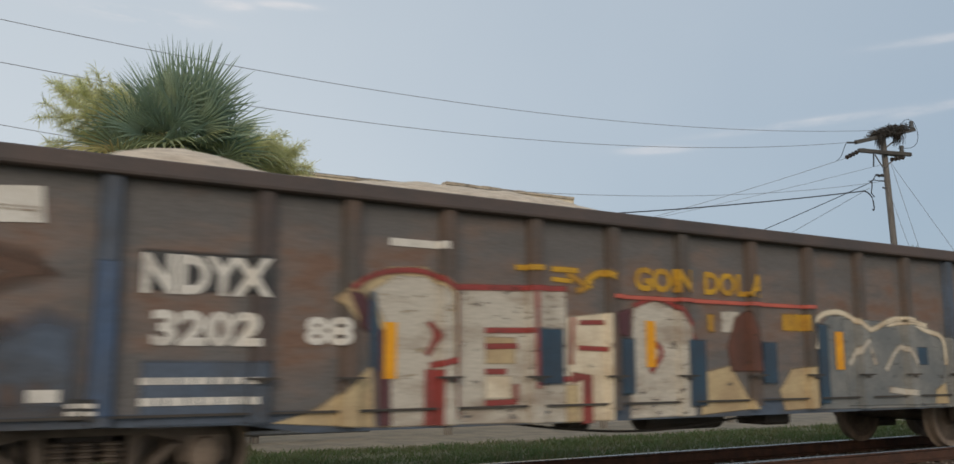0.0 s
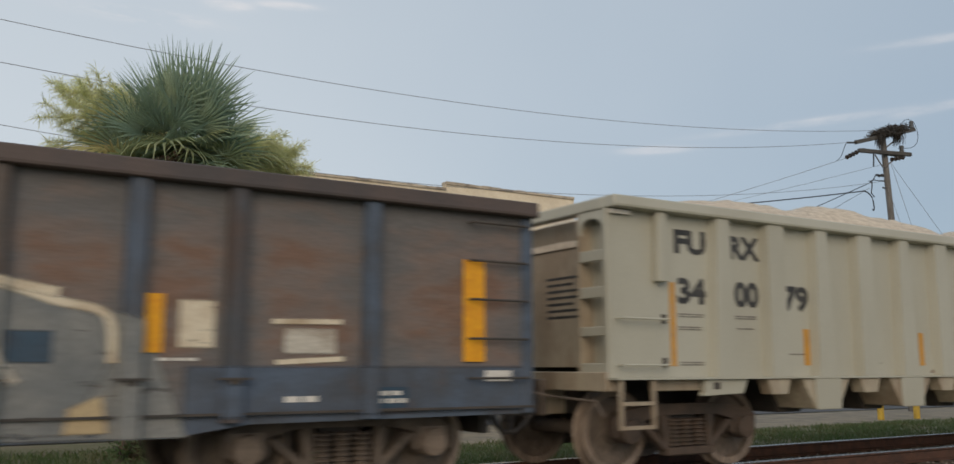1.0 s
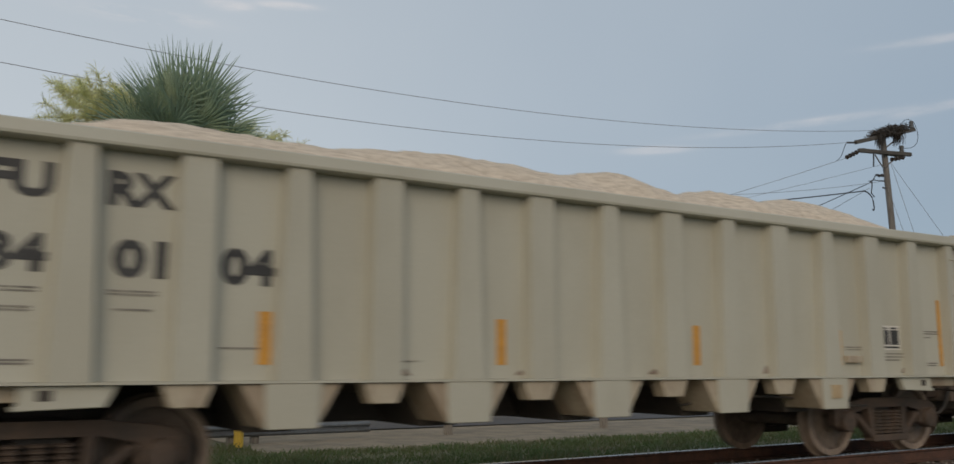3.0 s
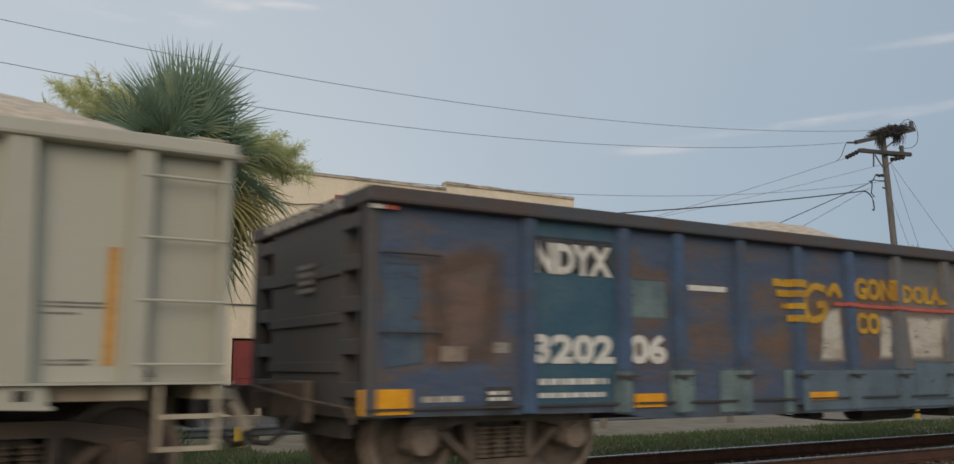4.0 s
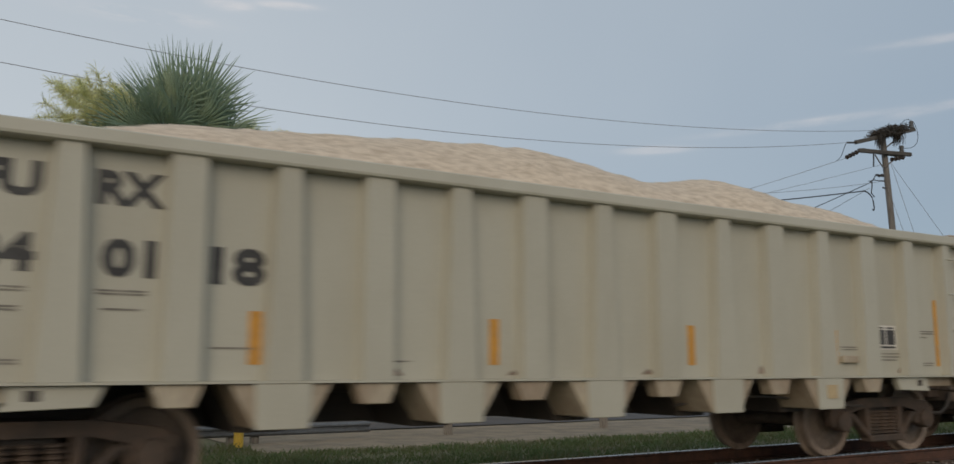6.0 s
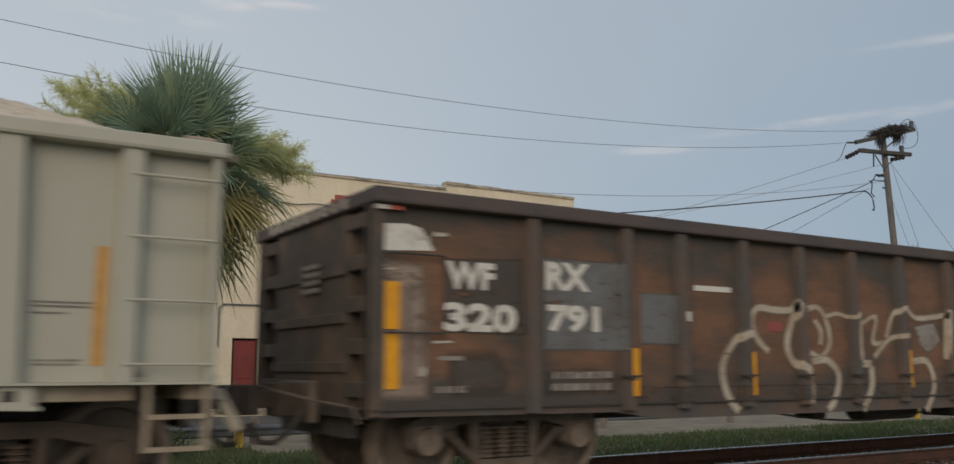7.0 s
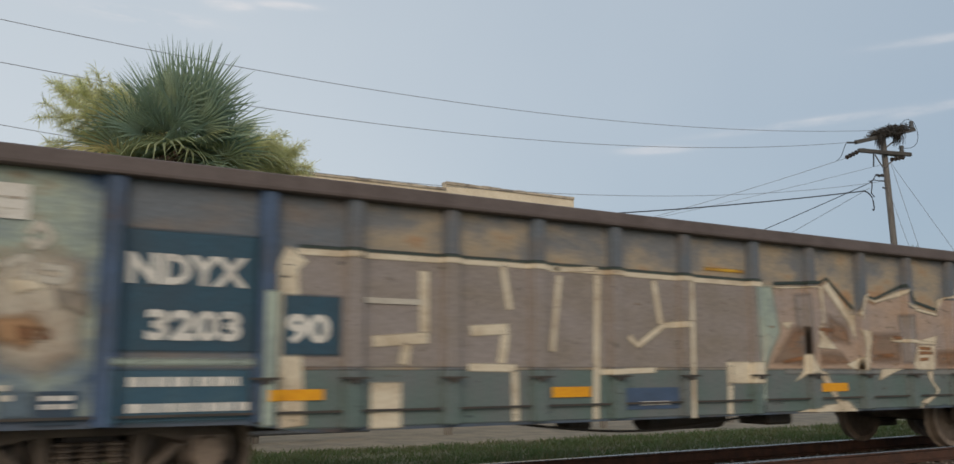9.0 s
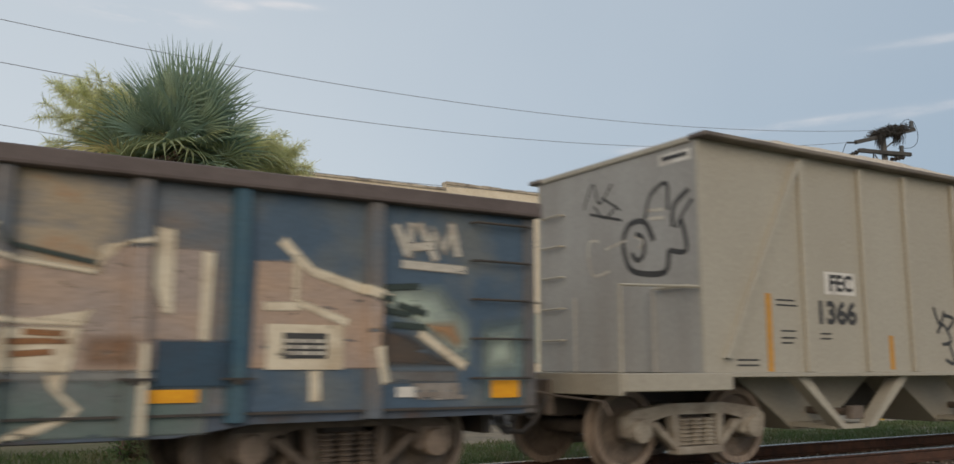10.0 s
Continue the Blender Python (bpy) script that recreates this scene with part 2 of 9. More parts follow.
M["tanmauve"] = material("tan_mauve_spray_paint", (0.40, 0.285, 0.21), (0.30, 0.25, 0.23), 1.0, 0.9, 0.65, stretch=(0.5, 1, 1.2), wear=0.35)
M["stencilgrey"] = material("worn_dark_grey_stencil", (0.15, 0.14, 0.125), (0.26, 0.245, 0.21), 6.0, 0.9, 0.7, wear=0.40)
M["cloudspray"] = material("blue_and_pale_green_sprayed_panel", (0.045, 0.085, 0.165), (0.30, 0.35, 0.30), 1.05, 1.0, 0.55, lo=0.40, hi=0.58, third=(0.27, 0.20, 0.12), stretch=(0.8, 1, 1.5), dent=0.3)
M["capmauve"] = material("grey_mauve_weathered_cap_rail", (0.115, 0.092, 0.088), (0.085, 0.066, 0.062), 2.5, 0.8, 0.75)
M["umber"] = material("brown_weathered_spray_paint", (0.215, 0.15, 0.11), (0.25, 0.135, 0.075), 2.0, 0.9, 0.75, stretch=(0.5, 1, 1.4), wear=0.37)
M["signred"] = material("faded_red_sign_paint", (0.36, 0.09, 0.075), (0.28, 0.075, 0.065), 2.0, 0.8, 0.6, bump=0.05)
M["truckdark"] = material("grimy_brown_cast_steel", (0.085, 0.06, 0.046), (0.05, 0.04, 0.034), 4.0, 0.9, 0.8)
M["enddark"] = material("sooty_blue_black_end_steel", (0.072, 0.076, 0.085), (0.088, 0.074, 0.068), 2.0, 0.9, 0.72)
M["slatedark"] = material("dark_slate_end_steel", (0.102, 0.107, 0.118), (0.11, 0.095, 0.088), 2.0, 0.9, 0.7)
M["browndark"] = material("rusty_brown_black_end_steel", (0.066, 0.055, 0.048), (0.12, 0.082, 0.06), 1.6, 1.0, 0.75, third=(0.20, 0.165, 0.14), lo=0.45, hi=0.62, dent=0.3)
M["rustwarm"] = material("warm_brown_rusted_steel", (0.17, 0.083, 0.045), (0.10, 0.058, 0.038), 1.6, 0.9, 0.78, stretch=(0.6, 1, 1.4), dent=0.3, wear=0.33)
M["bay_grey"] = material("grey_paint_rusting_through_in_the_bays", (0.118, 0.112, 0.112), (0.16, 0.122, 0.106), 2.0, 1.0, 0.72, stretch=(0.6, 1, 1.5), third=(0.16, 0.098, 0.072), lo=0.42, hi=0.60, dent=0.35, bay=0.26)
M["bay_brown"] = material("sooty_steel_rusting_brown_in_the_bays", (0.066, 0.057, 0.05), (0.13, 0.075, 0.049), 1.8, 1.0, 0.76, stretch=(0.6, 1, 1.4), third=(0.17, 0.09, 0.053), lo=0.36, hi=0.56, dent=0.35, bay=0.30)
M["bay_blue"] = material("blue_paint_rusting_through_in_the_bays", (0.062, 0.086, 0.142), (0.115, 0.085, 0.075), 2.0, 1.0, 0.62, stretch=(0.6, 1, 1.5), third=(0.14, 0.085, 0.06), lo=0.42, hi=0.60, dent=0.35, bay=0.22)
M["bay_slate"] = material("slate_paint_rusting_through_in_the_bays", (0.118, 0.122, 0.132), (0.178, 0.145, 0.128), 2.0, 1.0, 0.66, stretch=(0.6, 1, 1.5), third=(0.17, 0.115, 0.085), lo=0.40, hi=0.60, dent=0.35, bay=0.24)
M["bay_tan"] = material("grey_paint_faded_tan_in_the_bays", (0.16, 0.165, 0.175), (0.33, 0.27, 0.195), 2.2, 1.0, 0.68, stretch=(0.7, 1, 1.3), third=(0.34, 0.21, 0.12), lo=0.36, hi=0.56, dent=0.3, bay=0.22)
M["bay_haze"] = material("hazy_grey_blue_paint_rusting_in_the_bays", (0.125, 0.142, 0.165), (0.17, 0.148, 0.135), 2.0, 1.0, 0.68, stretch=(0.6, 1, 1.4), third=(0.17, 0.115, 0.085), lo=0.42, hi=0.62, dent=0.35, bay=0.2)
M["haze"] = material("grey_blue_weathered_post_paint", (0.115, 0.132, 0.155), (0.15, 0.135, 0.128), 1.8, 0.9, 0.65, dent=0.2)
M["rustdeep"] = material("deep_brown_rust", (0.105, 0.062, 0.046), (0.07, 0.047, 0.038), 2.6, 0.9, 0.8, stretch=(0.5, 1, 1.6), wear=0.39)
M["hazeblue"] = material("dull_teal_blue_sprayed_paint", (0.062, 0.10, 0.15), (0.13, 0.142, 0.145), 1.3, 0.9, 0.62, lo=0.44, hi=0.64, dent=0.3)
M["load"] = material("pale_crushed_limestone", (0.64, 0.55, 0.44), (0.42, 0.345, 0.265), 13.0, 0.9, 0.95, bump=0.8, fine=45)
M["railtop"] = material("polished_rail_steel", (0.42, 0.41, 0.40), None, 6, 0.4, 0.28, 0.9, bump=0.02)
M["railside"] = material("rusty_rail_steel", (0.085, 0.04, 0.026), (0.05, 0.027, 0.02), 5, 0.9, 0.85)
M["tie"] = material("oily_weathered_timber", (0.06, 0.048, 0.04), (0.10, 0.075, 0.06), 3, 0.9, 0.9, stretch=(6, 1, 6))
M["ballast"] = material("rust_stained_grey_ballast", (0.22, 0.20, 0.185), (0.11, 0.075, 0.055), 6, 0.9, 0.95, bump=1.0, fine=22)
M["soil"] = material("dry_grass_and_soil", (0.10, 0.105, 0.05), (0.15, 0.125, 0.08), 1.2, 0.8, 0.95, bump=0.8)
M["grass"] = material("green_grass_blades", (0.085, 0.135, 0.045), (0.15, 0.145, 0.07), 1.1, 0.9, 0.7, bump=0, glow=0.4)
M["concrete"] = material("pale_sandy_concrete", (0.25, 0.205, 0.145), (0.15, 0.13, 0.095), 1.5, 0.8, 0.9)
M["asphalt"] = material("worn_grey_asphalt", (0.075, 0.075, 0.078), (0.05, 0.05, 0.052), 1.0, 0.8, 0.9)
M["galv"] = material("weathered_galvanised_steel", (0.15, 0.165, 0.18), (0.10, 0.105, 0.11), 2.0, 0.8, 0.6, 0.3)
M["postwood"] = material("grey_weathered_timber", (0.25, 0.225, 0.19), (0.15, 0.13, 0.11), 3.0, 0.9, 0.9, stretch=(8, 8, 1))
M["yellowpost"] = material("yellow_bollard_paint", (0.60, 0.40, 0.05), (0.45, 0.30, 0.06), 4.0, 0.8, 0.55)
M["pole"] = material("silvery_brown_pole_timber", (0.165, 0.158, 0.152), (0.11, 0.104, 0.10), 2.0, 0.9, 0.9, stretch=(8, 8, 0.6))
M["armwood"] = material("dark_creosoted_timber", (0.06, 0.057, 0.054), (0.10, 0.094, 0.088), 2.0, 0.9, 0.9, stretch=(1, 8, 8))
M["cable"] = material("black_cable", (0.022, 0.022, 0.024), None, 6, 0.4, 0.6, bump=0)
M["wire"] = material("dull_aluminium_wire", (0.2, 0.2, 0.215), None, 6, 0.4, 0.6, bump=0)
M["insul"] = material("brown_glazed_porcelain", (0.05, 0.045, 0.045), None, 6, 0.4, 0.25, bump=0)
M["twig"] = material("grey_brown_dry_sticks", (0.07, 0.062, 0.055), (0.12, 0.105, 0.09), 6, 0.8, 0.9)
M["nest"] = material("dark_weathered_sticks", (0.045, 0.042, 0.04), (0.085, 0.075, 0.066), 6, 0.8, 0.9)
M["stucco"] = material("stained_cream_stucco", (0.77, 0.68, 0.525), (0.63, 0.54, 0.41), 0.7, 0.7, 0.9, stretch=(1, 1, 0.5), bump=0.25)
M["coping"] = material("mildewed_parapet_coping", (0.5, 0.43, 0.34), (0.22, 0.19, 0.155), 1.6, 0.95, 0.9)
M["redpaint"] = material("dull_red_door_paint", (0.22, 0.04, 0.035), (0.16, 0.035, 0.03), 2.0, 0.8, 0.6)
M["glass"] = material("dark_window_glass", (0.06, 0.075, 0.09), (0.12, 0.14, 0.16), 0.8, 0.9, 0.12, bump=0)
M["whiteframe"] = material("white_window_frame_paint", (0.62, 0.61, 0.58), (0.50, 0.48, 0.45), 4.0, 0.7, 0.6)
M["frond"] = material("green_fan_palm_leaf", (0.215, 0.30, 0.225), (0.29, 0.37, 0.24), 1.4, 0.9, 0.5, bump=0.05, glow=0.4)
M["frond_mid"] = material("olive_green_palm_leaf", (0.27, 0.32, 0.17), (0.36, 0.37, 0.18), 1.5, 0.9, 0.55, bump=0.05, glow=0.4)
M["frond_old"] = material("yellowing_palm_leaf", (0.42, 0.39, 0.17), (0.52, 0.42, 0.21), 1.6, 0.9, 0.6, bump=0.05, glow=0.4)
M["frond_dead"] = material("dead_tan_palm_leaf", (0.50, 0.38, 0.24), (0.36, 0.26, 0.165), 1.8, 0.9, 0.8, bump=0.05, glow=0.4)
M["frond_dry"] = material("dry_olive_brown_palm_leaf", (0.30, 0.25, 0.13), (0.40, 0.31, 0.18), 1.8, 0.9, 0.75, bump=0.05, glow=0.35)
M["flower"] = material("yellow_green_palm_flower_sprays", (0.84, 0.85, 0.58), (0.72, 0.73, 0.48), 1.6, 0.9, 0.8, bump=0, glow=0.55)
M["bark"] = material("brown_fibrous_palm_bark", (0.165, 0.112, 0.075), (0.085, 0.058, 0.042), 3.0, 0.9, 0.95, bump=0.8)


# ---------------------------------------------------------------- mesh helpers
def part(name, bm, mat, parent, label="", smooth=False):
    me = bpy.data.meshes.new(name)
    bm.normal_update()
    bm.to_mesh(me)
    bm.free()
    if smooth:
        for p in me.polygons:
            p.use_smooth = True
    return mesh_part(name, me, mat, parent, label)


def mesh_part(name, me, mat, parent, label=""):
    if not me.materials:
        me.materials.append(mat)
    ob = new(name, me)
    if parent:
        ob.parent = parent
    return tagged(ob, label)


def box(bm, x0, x1, y0, y1, z0, z1):
    v = [bm.verts.new((x, y, z)) for x in (x0, x1) for y in (y0, y1) for z in (z0, z1)]
    for f in ((0, 1, 3, 2), (4, 6, 7, 5), (0, 4, 5, 1), (2, 3, 7, 6), (0, 2, 6, 4), (1, 5, 7, 3)):
        bm.faces.new([v[i] for i in f])
    return v


def prism(bm, pts, y0, y1):
    """A polygon in x, z drawn out from y0 to y1."""
    a = [bm.verts.new((x, y0, z)) for x, z in pts]
    b = [bm.verts.new((x, y1, z)) for x, z in pts]
    bm.faces.new(a)
    bm.faces.new(b[::-1])
    n = len(pts)
    for i in range(n):
        bm.faces.new((a[i], b[i], b[(i + 1) % n], a[(i + 1) % n]))


def prism_x(bm, pts, x0, x1):
    """A polygon in y, z drawn out from x0 to x1."""
    a = [bm.verts.new((x0, y, z)) for y, z in pts]
    b = [bm.verts.new((x1, y, z)) for y, z in pts]
    bm.faces.new(a[::-1])
    bm.faces.new(b)
    n = len(pts)
    for i in range(n):
        bm.faces.new((a[i], a[(i + 1) % n], b[(i + 1) % n], b[i]))


def tube(bm, pts, r, sides=6, r1=None):
    """A round bar through the points, tapering to r1."""
    pts = [Vector(p) for p in pts]
    rings = []
    for i, p in enumerate(pts):
        d = (pts[min(i + 1, len(pts) - 1)] - pts[max(i - 1, 0)]).normalized()
        side = d.orthogonal().normalized() if abs(d.z) > 0.9 else Vector((-d.y, d.x, 0)).normalized()
        up = d.cross(side)
        rad = r if r1 is None else r + (r1 - r) * i / max(1, len(pts) - 1)
        rings.append([bm.verts.new(p + rad * (math.cos(2 * math.pi * k / sides) * side + math.sin(2 * math.pi * k / sides) * up)) for k in range(sides)])
    for a, b in zip(rings, rings[1:]):
        for k in range(sides):
            bm.faces.new((a[k], a[(k + 1) % sides], b[(k + 1) % sides], b[k]))
    bm.faces.new(rings[0][::-1])
    bm.faces.new(rings[-1])


def lathe_y(bm, profile, sides=28, cx=0.0, cz=0.0):
    """Turns (radius, y) pairs round the y axis."""
    rings = [[bm.verts.new((cx + r * math.cos(2 * math.pi * k / sides), y, cz + r * math.sin(2 * math.pi * k / sides))) for k in range(sides)] for r, y in profile]
    for a, b in zip(rings, rings[1:]):
        for k in range(sides):
            bm.faces.new((a[k], b[k], b[(k + 1) % sides], a[(k + 1) % sides]))
    bm.faces.new(rings[0])
    bm.faces.new(rings[-1][::-1])


def soften(bm, w=0.012):
    bmesh.ops.bevel(bm, geom=bm.edges[:], offset=w, segments=1, affect="EDGES", clamp_overlap=True)
    return bm


# ---------------------------------------------------------------- flat paint on a car's side
def text_faces(body, size, bold=0.0):
    """Letters as flat polygons in x, z; the left foot of the first letter is the origin."""
    cu = bpy.data.curves.new("letters", "FONT")
    cu.body, cu.size, cu.offset, cu.resolution_u = body, size, bold, 3
    ob = bpy.data.objects.new("letters", cu)
    scene.collection.objects.link(ob)
    bpy.context.view_layer.update()
    me = bpy.data.meshes.new_from_object(ob.evaluated_get(bpy.context.evaluated_depsgraph_get()))
    out = [[(me.vertices[i].co.x, me.vertices[i].co.y) for i in p.vertices] for p in me.polygons]
    bpy.data.objects.remove(ob)
    bpy.data.curves.remove(cu)
    bpy.data.meshes.remove(me)
    return out


def fitted_text(body, x0, x1, z0, z1, bold=0.0):
    """Letters stretched into a box."""
    f = text_faces(body, 1.0, bold)
    xs, zs = [p[0] for q in f for p in q], [p[1] for q in f for p in q]
    ax, az = (x1 - x0) / (max(xs) - min(xs)), (z1 - z0) / (max(zs) - min(zs))
    return [[(x0 + (x - min(xs)) * ax, z0 + (z - min(zs)) * az) for x, z in q] for q in f]


def rect(x0, x1, z0, z1):
    return [(x0, z0), (x1, z0), (x1, z1), (x0, z1)]


def stroke(pts, w, w1=None, smooth=True):
    """A painted line as a row of quads, with mitred joints."""
    p = [Vector((a, b, 0)) for a, b in pts]
    if smooth and len(p) > 2:
        q = []
        for i in range(len(p) - 1):
            a, b, c, d = p[max(i - 1, 0)], p[i], p[i + 1], p[min(i + 2, len(p) - 1)]
            for k in range(5):
                t = k / 5
                q.append(0.5 * ((2 * b) + (c - a) * t + (2 * a - 5 * b + 4 * c - d) * t * t + (3 * b - a - 3 * c + d) * t ** 3))
        p = q + [p[-1]]
    edge = []
    for i, a in enumerate(p):
        d = (p[min(i + 1, len(p) - 1)] - p[max(i - 1, 0)]).normalized()
        h = (w if w1 is None else w + (w1 - w) * i / (len(p) - 1)) / 2
        n = Vector((-d.y, d.x, 0)) * h
        edge.append((a + n, a - n))
    return [[(a[0].x, a[0].y), (a[1].x, a[1].y), (b[1].x, b[1].y), (b[0].x, b[0].y)] for a, b in zip(edge, edge[1:])]


SOFT = {}


def sprayed(mat):
    """The same paint, thinning out towards the edge of the sprayed shape."""
    if mat.name not in SOFT:
        m = mat.copy()
        m.name = "sprayed_" + mat.name
        nd, ln = m.node_tree.nodes, m.node_tree.links
        b = nd["Principled BSDF"]
        at, mul = nd.new("ShaderNodeAttribute"), nd.new("ShaderNodeMath")
        at.attribute_name, mul.operation = "cover", "MULTIPLY"
        ln.new(at.outputs["Fac"], mul.inputs[0])
        if b.inputs["Alpha"].links:
            ln.new(b.inputs["Alpha"].links[0].from_socket, mul.inputs[1])
        else:
            mul.inputs[1].default_value = 1.0
        ln.new(mul.outputs["Value"], b.inputs["Alpha"])
        SOFT[mat.name] = m
    return SOFT[mat.name]


def decal(name, polys, mat, car, posts=(), post_w=0.17, y_panel=-1.52, y_post=-1.60, lift=0.004, label="", soft=0.0):
    """Paint laid on the side of a car: it follows the panels and steps out over the posts."""
    bm = bmesh.new()
    for q in polys:
        clean = [p for i, p in enumerate(q) if (abs(p[0] - q[i - 1][0]) + abs(p[1] - q[i - 1][1])) > 1e-6]
        if len(clean) > 2:
            bm.faces.new([bm.verts.new((x, 0, z)) for x, z in clean])
    if soft:
        bmesh.ops.remove_doubles(bm, verts=bm.verts[:], dist=0.0005)
        cover = bm.verts.layers.float.new("cover")
        bmesh.ops.inset_region(bm, faces=bm.faces[:], thickness=soft, use_even_offset=False, use_boundary=True)
        for v in bm.verts:
            v[cover] = 1.0
        for e in bm.edges:
            if e.is_boundary:
                for v in e.verts:
                    v[cover] = 0.0
        mat = sprayed(mat)
    xs = [v.co.x for v in bm.verts]
    x0, x1 = min(xs), max(xs)
    near = [c for c in posts if x0 < c + post_w / 2 and x1 > c - post_w / 2]
    foot, face = post_w / 2 + 0.002 + lift, post_w * 0.36 + 0.002 + lift
    for c in near:
        for x in (c - foot, c - face, c + face, c + foot):
            bmesh.ops.bisect_plane(bm, geom=bm.verts[:] + bm.edges[:] + bm.faces[:], plane_co=(x, 0, 0), plane_no=(1, 0, 0))
    for v in bm.verts:
        out = max([min(1.0, max(0.0, (foot - abs(v.co.x - c)) / (foot - face))) for c in near] or [0.0])
        v.co.y = y_panel + (y_post - y_panel) * out - lift
    for f in bm.faces:
        f.normal_update()
        if f.normal.y > 0:
            f.normal_flip()
    ob = part(name, bm, mat, car, label)
    return tagged(ob, kind="stuff") if name == "small_stencil" else ob


def letters(body, x0, x1, z0, z1, bold):
    """The same, letter by letter."""
    groups = []
    for q in fitted_text(body, x0, x1, z0, z1, bold):
        a, b = min(p[0] for p in q), max(p[0] for p in q)
        hit = [g for g in groups if a < g[1] - 1e-4 and b > g[0] + 1e-4]
        for g in hit:
            groups.remove(g)
        groups.append((min([a] + [g[0] for g in hit]), max([b] + [g[1] for g in hit]), [q] + [r for g in hit for r in g[2]]))
    return [g[2] for g in groups]


# ---------------------------------------------------------------- running gear, shared by all the cars
def wheel_mesh():
    bm = bmesh.new()
    lathe_y(bm, [(0.11, -0.09), (0.14, -0.085), (0.155, -0.03), (0.24, 0.0), (0.355, 0.0), (0.375, -0.06), (0.452, -0.068), (0.458, 0.03), (0.466, 0.045), (0.486, 0.06), (0.482, 0.08), (0.40, 0.085), (0.34, 0.035), (0.22, 0.04), (0.15, 0.08), (0.11, 0.085)])
    me = bpy.data.meshes.new("wheel")
    bm.normal_update()
    bm.to_mesh(me)
    bm.free()
    me.materials.append(M["wheel"])
    me.materials.append(M["truck"])
    # inside the rim the darker steel puts the recessed plate's shade into the colour
    for f in me.polygons:
        r = math.hypot(f.center.x, f.center.z)
        f.material_index = 1 if r < 0.40 else 0
    return me


def axle_mesh():
    bm = bmesh.new()
    lathe_y(bm, [(0.075, -1.02), (0.085, -0.9), (0.10, -0.8), (0.085, -0.3), (0.085, 0.3), (0.10, 0.8), (0.085, 0.9), (0.075, 1.02)], 14)
    for k in range(3):
        a = k * 2.094
        tube(bm, [(0.045 * math.cos(a), -1.03, 0.045 * math.sin(a)), (0.045 * math.cos(a), -1.0, 0.045 * math.sin(a))], 0.016, 6)
    me = bpy.data.meshes.new("wheelset")
    bm.normal_update()
    bm.to_mesh(me)
    bm.free()
    me.materials.append(M["truck"])
    return me


def side_frame_bm(sy):
    bm = bmesh.new()
    y0, y1 = sy * 0.93, sy * 1.06
    if y0 > y1:
        y0, y1 = y1, y0
    prism(bm, [(-1.10, 0.50), (-1.10, 0.60), (-0.98, 0.68), (-0.45, 0.745), (0.45, 0.745), (0.98, 0.68), (1.10, 0.60), (1.10, 0.50), (0.72, 0.50), (0.70, 0.575), (0.42, 0.635), (-0.42, 0.635), (-0.70, 0.575), (-0.72, 0.50)], y0, y1)
    for s in (-1, 1):
        prism(bm, [(s * 0.72, 0.53), (s * 0.62, 0.555), (s * 0.30, 0.265), (s * 0.33, 0.20)][::s], y0, y1)
        prism(bm, [(s * 0.42, 0.66), (s * 0.30, 0.66), (s * 0.285, 0.26), (s * 0.36, 0.26)][::-s], y0, y1)
        prism(bm, [(s * 0.70, 0.52), (s * 0.76, 0.52), (s * 0.76, 0.36), (s * 0.69, 0.40)][::s], y0, y1)
        prism(bm, [(s * 1.02, 0.52), (s * 1.10, 0.52), (s * 1.09, 0.40), (s * 1.03, 0.37)][::s], y0, y1)
    prism(bm, [(-0.36, 0.175), (0.36, 0.175), (0.36, 0.265), (-0.36, 0.265)], y0 - 0.03, y1 + 0.03)
    return soften(bm, 0.014)


def springs_bm(sy):
    bm = bmesh.new()
    for k in (-0.19, 0.0, 0.19):
        prof = []
        for i in range(7):
            z = 0.27 + i * 0.045
            prof += [(0.058, z), (0.085, z + 0.012), (0.085, z + 0.026), (0.058, z + 0.038)]
        sides = 12
        rings = [[bm.verts.new((k + r * math.cos(2 * math.pi * j / sides), sy * 1.0 + r * math.sin(2 * math.pi * j / sides), z)) for j in range(sides)] for r, z in prof]
        for a, b in zip(rings, rings[1:]):
            for j in range(sides):
                bm.faces.new((a[j], a[(j + 1) % sides], b[(j + 1) % sides], b[j]))
    return bm


def cap_bm(sy):
    bm = bmesh.new()
    lathe_y(bm, [(0.06, -1.125), (0.125, -1.115), (0.135, -1.08), (0.135, -0.95), (0.06, -0.94)], 16, 0, 0.457)
    box(bm, -0.13, 0.13, -1.07, -0.95, 0.47, 0.60)
    if sy > 0:
        for v in bm.verts:
            v.co.y = -v.co.y
        bmesh.ops.reverse_faces(bm, faces=bm.faces[:])
    return bm


